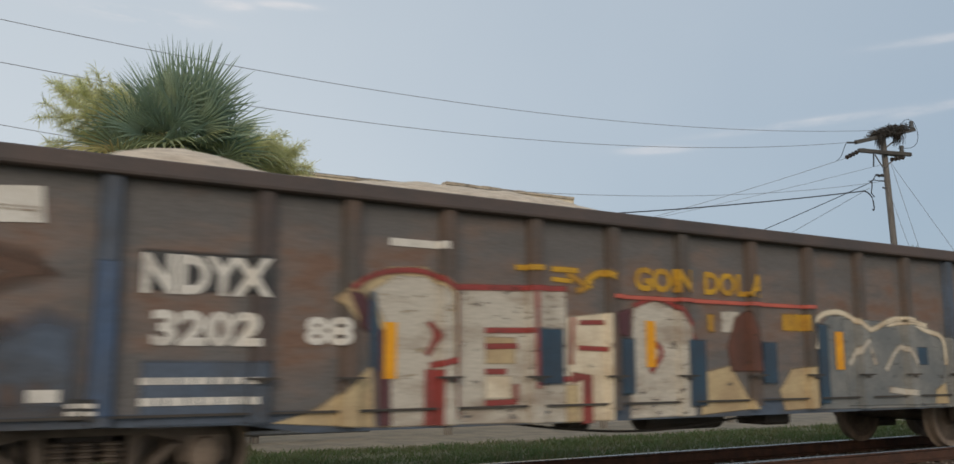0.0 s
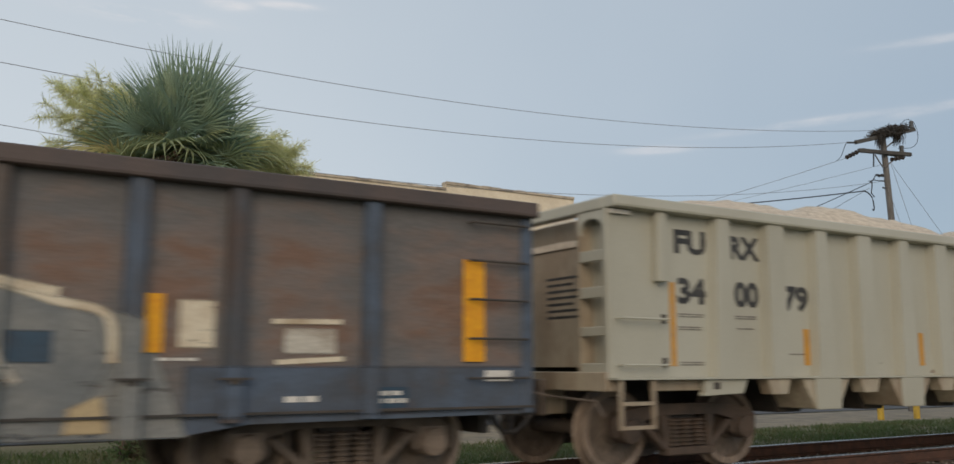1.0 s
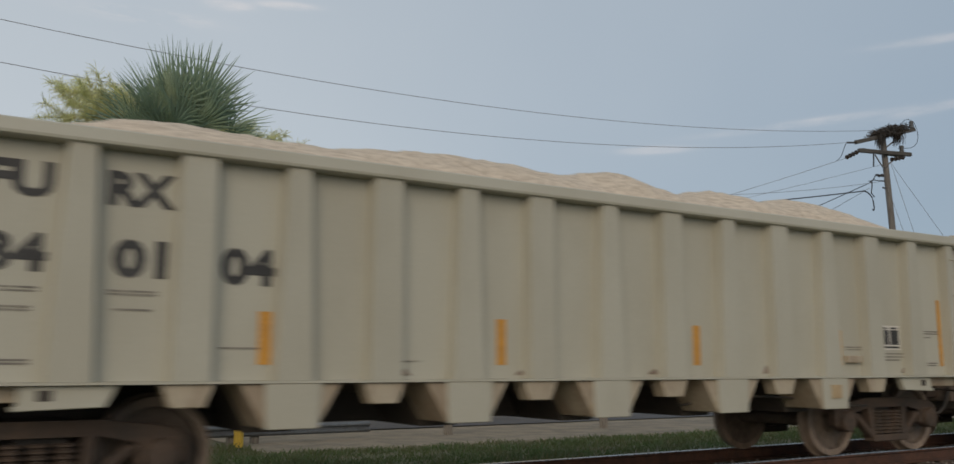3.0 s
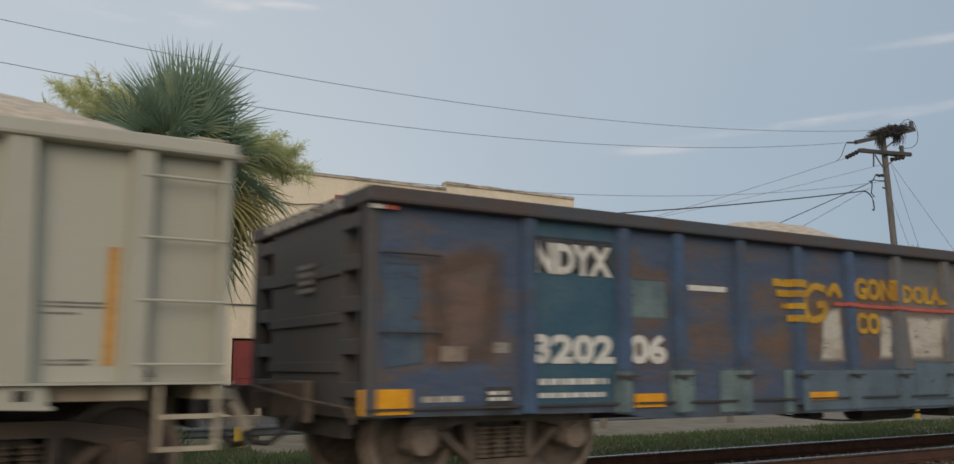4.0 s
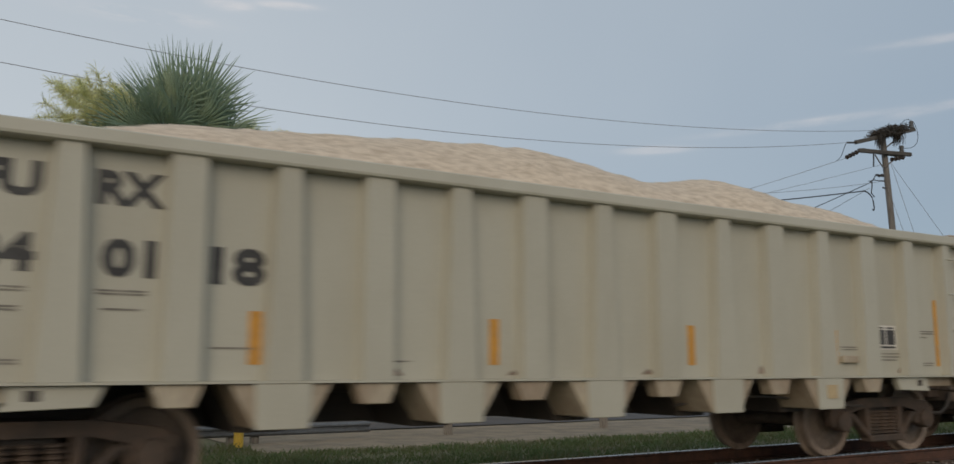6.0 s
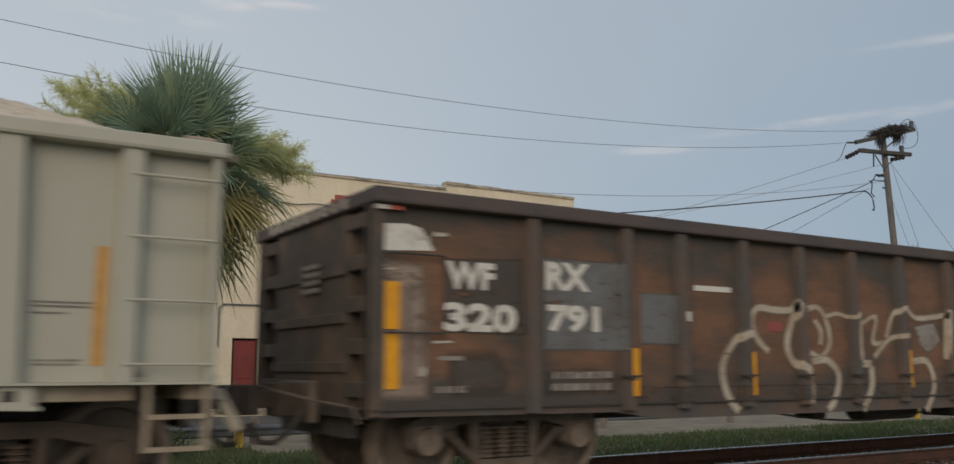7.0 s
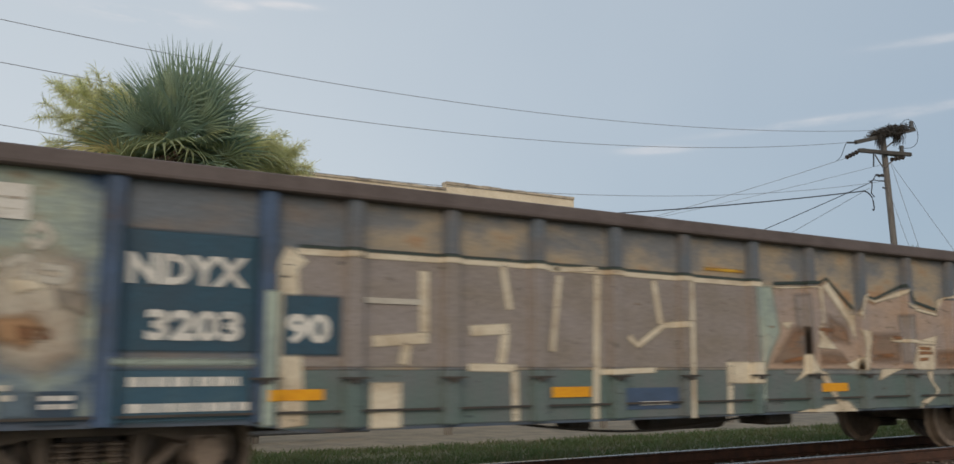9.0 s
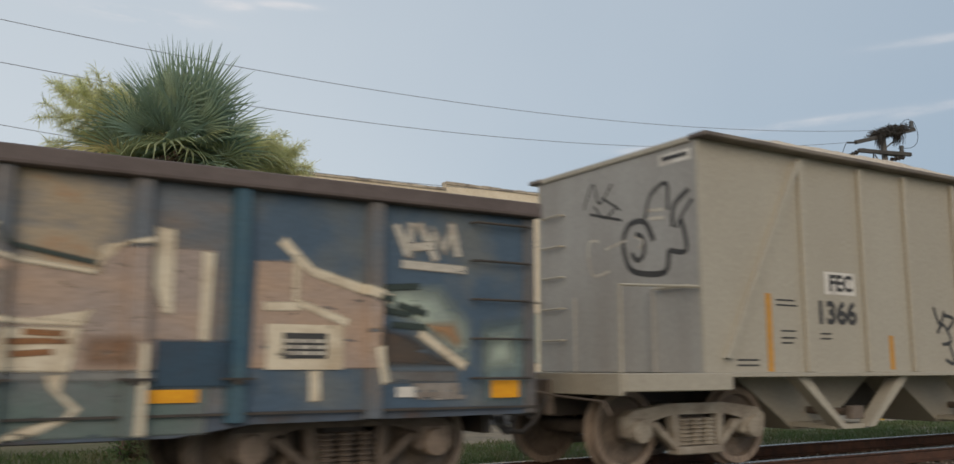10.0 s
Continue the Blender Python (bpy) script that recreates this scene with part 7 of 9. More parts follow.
gd(G4, "graffiti", [[(11.13, 1.54), (12.13, 1.49), (12.17, 1.59), (12.22, 1.58), (12.13, 1.43), (11.16, 1.46)]], "cream", lift=0.016, soft=0.035)
gd(G4, "graffiti", [[(11.59, 1.44), (12.14, 1.45), (12.08, 1.1), (11.53, 1.11), (11.48, 1.18)]], "cream", lift=0.016, soft=0.035)
gd(G4, "graffiti", [[(10.93, 1.14), (11.39, 1.13), (10.92, 0.98), (10.85, 0.98)]], "cream", lift=0.016, soft=0.035)
gd(G4, "graffiti", [[(9.46, 1.3), (9.53, 1.32), (9.62, 1.12), (9.86, 1.11), (10.04, 0.86), (10.11, 0.76), (10.23, 0.76), (10.43, 0.61), (9.27, 0.63), (9.73, 0.71), (10.03, 0.72), (9.94, 0.89), (9.8, 1.06), (9.56, 1.07), (9.26, 0.97), (9.43, 1.12)]], "cream", lift=0.016, soft=0.035)
gd(G4, "graffiti", [[(11.89, 1.1), (12.05, 1.11), (12.03, 0.98), (12.17, 0.85), (12.11, 0.77), (11.87, 0.66), (11.53, 0.62), (11.77, 0.74), (12.05, 0.81), (12.07, 0.85), (11.93, 0.98)]], "cream", lift=0.016, soft=0.035)
gd(G4, "graffiti", [[(12.61, 2.24), (12.78, 2.22), (12.78, 1.54), (12.69, 1.55), (12.6, 1.78)]], "cream", lift=0.016, soft=0.035)
gd(G4, "graffiti", [[(12.97, 2.07), (13.09, 2.06), (13.06, 1.34), (12.97, 1.35)]], "cream", lift=0.016, soft=0.035)
gd(G4, "graffiti", [[(12.53, 1.35), (12.62, 1.32), (12.6, 0.63), (12.51, 0.64)]], "cream", lift=0.016, soft=0.035)
gd(G4, "rust_streak", stroke([(9.71, 1.61), (10.04, 1.59)], 0.055, None, False), "rustorange", lift=0.02, soft=0.017)
gd(G4, "rust_streak", stroke([(9.84, 1.68), (9.9, 1.52)], 0.055, None, False), "rustorange", lift=0.02, soft=0.017)
gd(G4, "rust_streak", stroke([(11.2, 1.52), (11.4, 1.52)], 0.055, None, False), "rustorange", lift=0.02, soft=0.017)
gd(G4, "rust_streak", stroke([(11.63, 1.33), (12.06, 1.34)], 0.055, None, False), "rustorange", lift=0.02, soft=0.017)
gd(G4, "rust_streak", stroke([(11.67, 1.24), (11.95, 1.26)], 0.055, None, False), "rustorange", lift=0.02, soft=0.017)
gd(G4, "rust_streak", stroke([(11.74, 1.4), (12.02, 1.39)], 0.055, None, False), "rustorange", lift=0.02, soft=0.017)
gd(G4, "rust_streak", stroke([(10.88, 1.29), (11.2, 1.3)], 0.055, None, False), "rustorange", lift=0.02, soft=0.017)
gd(G4, "rust_streak", stroke([(9.1, 1.21), (9.45, 1.26)], 0.055, None, False), "rustorange", lift=0.02, soft=0.017)
gd(G4, "graffiti", stroke([(8.99, 2.12), (9.83, 2.17), (9.95, 2.23), (10.44, 1.87)], 0.05, None, False), "blackgreen", lift=0.012, soft=0.015)
gd(G4, "graffiti", stroke([(10.68, 2.04), (10.88, 2.01), (11.48, 2.21), (11.6, 2.03), (12.25, 1.91)], 0.05, None, False), "blackgreen", lift=0.012, soft=0.015)
gd(G4, "graffiti", stroke([(13.62, 2.2), (13.89, 1.95), (14.65, 1.74)], 0.11, None, False), "cream", lift=0.012, soft=0.03)
gd(G4, "graffiti", stroke([(13.76, 2.08), (13.76, 1.69), (14.24, 1.52)], 0.09, None, False), "cream", lift=0.012, soft=0.027)
gd(G4, "graffiti", stroke([(13.48, 1.64), (13.81, 1.65)], 0.09, None, False), "cream", lift=0.012, soft=0.027)
gd(G4, "graffiti", stroke([(13.94, 1.13), (13.95, 0.86)], 0.12, None, False), "cream", lift=0.012, soft=0.03)
gd(G4, "graffiti", stroke([(14.51, 1.34), (14.58, 1.0)], 0.14, None, False), "cream", lift=0.012, soft=0.03)
gd(G4, "graffiti", [[(13.41, 2.02), (13.72, 2.04), (14.55, 1.71), (14.52, 1.13), (13.38, 1.13)]], "tanmauve", lift=0.004, soft=0.035)
gd(G4, "paint_patch", [rect(12.64, 13.23, 0.98, 1.37)], "navy", lift=0.016, soft=0.05)
gd(G4, "small_stencil", [rect(13.52, 14.19, 1.13, 1.5)], "cream", lift=0.016)
gd(G4, "small_stencil", [rect(13.66, 14.04, 1.22, 1.43)], "black", lift=0.02)
gd(G4, "small_stencil", [rect(13.67, 13.78, 1.35, 1.38), rect(13.8, 13.88, 1.35, 1.38), rect(13.91, 14.02, 1.35, 1.38), rect(13.67, 13.76, 1.3, 1.33), rect(13.79, 13.9, 1.3, 1.33), rect(13.93, 14.02, 1.3, 1.33), rect(13.67, 13.77, 1.25, 1.28), rect(13.79, 13.91, 1.25, 1.28), rect(13.93, 14.02, 1.25, 1.28)], "silver", lift=0.024)
gd(G4, "reflective_stripe", [rect(9.75, 10.24, 0.86, 0.96)], "yellow", lift=0.02)
gd(G4, "reflective_stripe", [rect(12.62, 12.99, 0.88, 0.98)], "yellow", lift=0.02)
gd(G4, "reflective_stripe", [rect(15.67, 15.98, 0.87, 1.03)], "yellow", lift=0.02)
gd(G4, "graffiti", [[(14.47, 1.86), (15.16, 1.92), (15.34, 1.74), (15.49, 1.59), (15.49, 1.15), (15.34, 1.12), (14.9, 1.45), (14.56, 1.59)]], "palegreen", lift=0.004, soft=0.22)
gd(G4, "graffiti", [[(15.54, 1.59), (16.12, 1.66), (16.13, 0.77), (15.55, 0.78)]], "paleteal", lift=0.004, soft=0.2)
gd(G4, "graffiti", [[(15.55, 1.49), (16.0, 1.55), (16.0, 1.12), (15.55, 1.07)]], "palegreen", lift=0.008, soft=0.25)
gd(G4, "graffiti", [[(14.95, 1.56), (15.31, 1.59), (15.4, 1.38), (15.34, 1.28), (15.1, 1.4)]], "orangetan", lift=0.008, soft=0.14)
gd(G4, "graffiti", [[(14.48, 1.53), (14.85, 1.46), (15.13, 1.27), (15.32, 1.15), (14.51, 1.14)]], "darkgrey2", lift=0.008, soft=0.1)
gd(G4, "graffiti", [[(14.51, 1.13), (15.32, 1.13), (15.33, 1.0), (14.57, 1.0)]], "greybuff", lift=0.008, soft=0.05)
gd(G4, "graffiti", stroke([(14.91, 1.46), (15.13, 1.32), (15.4, 1.15)], 0.11, None, True), "cream", lift=0.016, soft=0.03)
gd(G4, "graffiti", stroke([(14.55, 1.84), (14.92, 1.87)], 0.07, None, False), "blackgreen", lift=0.016, soft=0.021)
gd(G4, "graffiti", stroke([(14.5, 1.76), (14.67, 1.74)], 0.07, None, False), "blackgreen", lift=0.016, soft=0.021)
gd(G4, "graffiti", stroke([(14.54, 1.65), (14.81, 1.62), (14.92, 1.7)], 0.07, None, True), "blackgreen", lift=0.016, soft=0.021)
gd(G4, "graffiti", stroke([(14.69, 1.7), (15.0, 1.62)], 0.07, None, False), "blackgreen", lift=0.016, soft=0.021)
gd(G4, "graffiti", stroke([(14.63, 1.52), (15.0, 1.5)], 0.07, None, False), "blackgreen", lift=0.016, soft=0.021)
gd(G4, "graffiti", stroke([(14.53, 1.71), (14.65, 1.62)], 0.07, None, False), "blackgreen", lift=0.016, soft=0.021)
gd(G4, "graffiti", stroke([(14.67, 2.42), (14.8, 2.13)], 0.095, None, False), "silver", lift=0.016, soft=0.028)
gd(G4, "graffiti", stroke([(14.83, 2.45), (14.8, 2.11)], 0.095, None, False), "silver", lift=0.016, soft=0.028)
gd(G4, "graffiti", stroke([(14.79, 2.21), (15.08, 2.25)], 0.095, None, False), "silver", lift=0.016, soft=0.028)
gd(G4, "graffiti", stroke([(14.9, 2.45), (15.09, 2.1)], 0.095, None, False), "silver", lift=0.016, soft=0.028)
gd(G4, "graffiti", stroke([(15.06, 2.1), (15.05, 2.39), (15.17, 2.21), (15.26, 2.48)], 0.095, None, False), "silver", lift=0.016, soft=0.028)
gd(G4, "graffiti", stroke([(15.24, 2.47), (15.32, 2.15)], 0.095, None, False), "silver", lift=0.016, soft=0.028)
gd(G4, "graffiti", stroke([(14.72, 2.06), (15.41, 2.04)], 0.095, None, False), "silver", lift=0.016, soft=0.028)
gd(G4, "small_stencil", [[(14.86, 1.01), (15.33, 1.01), (15.33, 0.95), (14.86, 0.95)]], "silver2", lift=0.012)
gd(G4, "small_stencil", [[(14.86, 0.93), (15.33, 0.93), (15.33, 0.87), (14.86, 0.88)]], "silver2", lift=0.012)
gd(G4, "small_stencil", [rect(14.7, 14.88, 0.89, 0.98)], "white", lift=0.012)
gd(G4, "small_stencil", [rect(14.93, 15.05, 0.928, 0.967), rect(15.08, 15.22, 0.928, 0.967), rect(15.24, 15.34, 0.928, 0.967), rect(14.93, 15.02, 0.863, 0.902), rect(15.05, 15.19, 0.863, 0.902), rect(15.21, 15.29, 0.863, 0.902), rect(15.32, 15.39, 0.863, 0.902)], "silver2", lift=0.012)
gd(G4, "paint_patch", [rect(16.04, 16.24, 1.17, 1.68)], "palegreen", lift=0.004, soft=0.05)
hd(H2, "paint_patch", [rect(0.05, 0.42, 1.08, 2.10)], "corner", "cream repainted corner", 0.004)
hletters(H1, ("FU", 0.95, 1.43, 2.38, 2.65, 0.045), "black", "black painted letters", 0.004)
hletters(H1, ("RX", 1.80, 2.305, 2.37, 2.64, 0.045), "black", "black painted letters", 0.004)
hletters(H1, ("34", 0.98, 1.41, 1.83, 2.12, 0.045), "black", "black painted letters", 0.004)
hletters(H1, ("00", 1.86, 2.26, 1.82, 2.12, 0.045), "black", "black painted letters", 0.004)
hletters(H1, ("79", 2.68, 3.13, 1.8, 2.11, 0.045), "black", "black painted letters", 0.004)
hletters(H2, ("FU", 0.95, 1.43, 2.38, 2.65, 0.045), "black", "black painted letters", 0.004)
hletters(H2, ("RX", 1.80, 2.305, 2.37, 2.64, 0.045), "black", "black painted letters", 0.004)
hletters(H2, ("34", 0.98, 1.41, 1.83, 2.12, 0.045), "black", "black painted letters", 0.004)
hletters(H2, ("01", 1.86, 2.26, 1.82, 2.12, 0.045), "black", "black painted letters", 0.004)
hletters(H2, ("04", 2.68, 3.13, 1.8, 2.11, 0.045), "black", "black painted letters", 0.004)
hletters(H3, ("FU", 0.95, 1.43, 2.38, 2.65, 0.045), "black", "black painted letters", 0.004)
hletters(H3, ("RX", 1.80, 2.305, 2.37, 2.64, 0.045), "black", "black painted letters", 0.004)
hletters(H3, ("34", 0.98, 1.41, 1.83, 2.12, 0.045), "black", "black painted letters", 0.004)
hletters(H3, ("01", 1.86, 2.26, 1.82, 2.12, 0.045), "black", "black painted letters", 0.004)
hletters(H3, ("18", 2.68, 3.13, 1.8, 2.11, 0.045), "black", "black painted letters", 0.004)


# ---------------------------------------------------------------- ground, track and street
def strip(name, xs, prof, mat, label, wob=0.0, kind="structure", category="ground"):
    """A sheet along the track with a profile of (y, z)."""
    verts, faces = [], []
    for x in xs:
        for y, z in prof:
            n = noise.noise((x * 0.35, y * 0.35, 2)) * wob if abs(y) < 60 and abs(x) < 120 else 0
            verts.append((x, y, z + n))
    k = len(prof)
    for i in range(len(xs) - 1):
        for j in range(k - 1):
            a = i * k + j
            faces.append((a, a + k, a + k + 1, a + 1))
    me = bpy.data.meshes.new(name)
    me.from_pydata(verts, [], faces)
    me.materials.append(M[mat])
    ob = new(name, me)
    return tagged(ob, label, category, "", kind)


def ground_z(y):
    return float(np.interp(y, GP_Y, GP_Z))


GP_Y = (-2500, -20, 2, 5.2, 6.6, 7.2, 10.2, 10.7, 11.6, 13.0, 16.0, 18.0, 60, 2500)
GP_Z = (-0.6, -0.6, -0.55, -0.5, -0.30, -0.22, -0.22, -0.25, -0.30, -0.40, -0.55, -0.62, -0.62, -0.62)
GX = [-2500, -300, -60] + list(np.linspace(-30, 80, 111)) + [140, 400, 2500]
ys = sorted(set(list(GP_Y) + list(np.linspace(3, 19, 40))))
strip("ground", GX, [(y, ground_z(y)) for y in ys], "soil", "dry grassy ground sloping down from the track", 0.03)
strip("pavement", list(np.linspace(6.2, 100, 40)), [(18.25, -0.66), (18.4, -0.60), (23.2, -0.585), (23.3, -0.64)], "concrete", "pale sandy concrete walk beside the street", 0, "structure", "pavement")
strip("road", list(np.linspace(-60, 140, 40)), [(23.7, -0.59), (31.5, -0.57)], "asphalt", "worn grey asphalt street behind the guard rail", 0, "structure", "road")


def rail(y, label):
    ob = new("rail")
    ob.location = (0, y, 0)
    bm = bmesh.new()
    prism_x(bm, [(-0.072, -0.18), (0.072, -0.18), (0.072, -0.165), (0.010, -0.145), (0.010, -0.045), (0.036, -0.032), (0.036, -0.010), (-0.036, -0.010), (-0.036, -0.032), (-0.010, -0.045), (-0.010, -0.145), (-0.072, -0.165)], -120, 260)
    part("rail_web", bm, M["railside"], ob)
    bm = bmesh.new()
    prism_x(bm, [(-0.036, -0.0098), (0.036, -0.0098), (0.034, -0.002), (0.024, 0.0), (-0.024, 0.0), (-0.034, -0.002)], -120, 260)
    part("rail_head", bm, M["railtop"], ob, "polished running surface")
    return tagged(ob, label, "rail", "rails of the track")


rail(YC - 0.755, "rusty steel rail with polished top on timber sleepers")
rail(YC + 0.755, "rusty steel rail with a bright shiny top")


def sleepers():
    bm = bmesh.new()
    box(bm, -0.115, 0.115, -1.3, 1.3, -0.36, -0.182)
    soften(bm, 0.015)
    me = bpy.data.meshes.new("railway_sleeper")
    bm.normal_update()
    bm.to_mesh(me)
    bm.free()
    me.materials.append(M["tie"])
    for k in range(110):
        ob = tagged(new("railway_sleeper", me), "dark oily timber sleeper bedded in ballast", "sleeper", "sleepers under the rails")
        ob.location = (-8 + 0.52 * k, YC + random.uniform(-0.03, 0.03), random.uniform(-0.004, 0.0))


sleepers()


def stones():
    """Loose ballast between and beside the sleepers."""
    rng = np.random.default_rng(4)
    verts, faces = [], []
    base = [(1, 0, 0), (-1, 0, 0), (0, 1, 0), (0, -1, 0), (0, 0, 1), (0, 0, -1)]
    tri = [(0, 2, 4), (2, 1, 4), (1, 3, 4), (3, 0, 4), (2, 0, 5), (1, 2, 5), (3, 1, 5), (0, 3, 5)]
    for k in range(26000):
        x = -6 + 46 * rng.random() ** 1.4
        y = rng.uniform(5.6, 11.5)
        if abs(abs(y - YC) - 0.755) < 0.09:
            continue
        z = ground_z(y) + rng.uniform(-0.01, 0.035)
        r = rng.uniform(0.018, 0.04)
        a = rng.uniform(0, 6.28)
        c, s = math.cos(a), math.sin(a)
        o = len(verts)
        sc = rng.uniform(0.6, 1.2, 3) * r
        for b in base:
            px, py, pz = b[0] * sc[0], b[1] * sc[1], b[2] * sc[2]
            verts.append((x + c * px - s * py, y + s * px + c * py, z + pz + 0.3 * px))
        faces += [tuple(o + i for i in t) for t in tri]
    me = bpy.data.meshes.new("ballast")
    me.from_pydata(verts, [], faces)
    me.materials.append(M["ballast"])
    tagged(new("ballast", me), "rust-stained crushed stone ballast round the sleepers", "ballast", "", "stuff")


stones()


def grass():
    rng = np.random.default_rng(7)
    verts, faces = [], []
    for k in range(60000):
        x = -4 + 52 * rng.random() ** 1.2
        y = 11.0 + (7.3 if x > 6.2 else 9.4) * rng.random()
        patch = noise.noise((x * 0.5, y * 0.6, 0)) + 0.6 * noise.noise((x * 1.7, y * 1.7, 5))
        edge = min(1, (y - 11.0) / 1.4)
        if patch < 0.32 - 0.78 * edge + rng.uniform(-0.25, 0.25) or rng.random() > 0.35 + 0.65 * edge:
            continue
        h = rng.uniform(0.04, 0.12) * (1.5 if x < 6.0 else 1.0) * (1 + 0.8 * max(0, patch)) * (0.5 + 0.5 * edge)
        a = rng.uniform(0, 6.28)
        w = rng.uniform(0.006, 0.016)
        lx, ly = math.cos(a), math.sin(a)
        bx, by = rng.uniform(-1.1, 1.1) * h, rng.uniform(-1.1, 1.1) * h
        z = ground_z(y) + 0.0
        o = len(verts)
        verts += [(x - lx * w, y - ly * w, z), (x + lx * w, y + ly * w, z), (x + bx * 0.4 + lx * w * 0.7, y + by * 0.4 + ly * w * 0.7, z + h * 0.65), (x + bx * 0.4 - lx * w * 0.7, y + by * 0.4 - ly * w * 0.7, z + h * 0.65), (x + bx, y + by, z + h)]
        faces += [(o, o + 1, o + 2, o + 3), (o + 3, o + 2, o + 4)]
    me = bpy.data.meshes.new("grass")
    me.from_pydata(verts, [], faces)
    me.materials.append(M["grass"])
    tagged(new("grass", me), "uneven green grass and weeds along the track", "grass", "", "stuff")


grass()


def guard_rail():
    ob = tagged(new("guard_rail"), "dark weathered steel guard rail on grey timber posts", "guard rail")
    y = 20.7
    ob.location = (0, y, -0.30)
    for pr in ([(0, -0.155), (-0.03, -0.15), (-0.08, -0.10), (-0.08, -0.06), (-0.02, -0.02), (-0.02, 0.02), (-0.08, 0.06), (-0.08, 0.10), (-0.03, 0.15), (0, 0.155), (0.006, 0.155), (0.004, 0.1), (0.004, -0.1), (0.006, -0.155)],):
        bm = bmesh.new()
        prism_x(bm, [(a, b * 0.82) for a, b in pr], -25, 9.6)
        part("beam", bm, M["galv"], ob)
    for x in (-6.6, -2.8, 1.0, 6.2, 6.75, 11.9, 17.1, 22.3):
        bm = bmesh.new()
        box(bm, x - 0.09, x + 0.09, 0.02, 0.2, -0.45, 0.30)
        part("post", soften(bm, 0.012), M["postwood"], ob)
    bm = bmesh.new()
    prism_x(bm, [(-0.02, 0.2), (0.0, 0.2), (0.0, 0.36), (-0.02, 0.36)], 9.6, 40)
    part("upper_rail", bm, M["galv"], ob)


guard_rail()


def bollards():
    for x, y, h in ((6.15, 20.05, 0.45), (27.6, 19.1, 0.75), (29.3, 18.9, 0.75)):
        bm = bmesh.new()
        tube(bm, [(0, 0, -0.05), (0, 0, h - 0.03), (0, 0, h)], 0.11, 12)
        ob = part("bollard", soften(bm, 0.008), M["yellowpost"], None)
        ob.location = (x, y, ground_z(y))
        tagged(ob, "short yellow painted steel bollard in the grass", "bollard", "bollards along the street")


bollards()


# ---------------------------------------------------------------- the building across the street
BY = 33.0


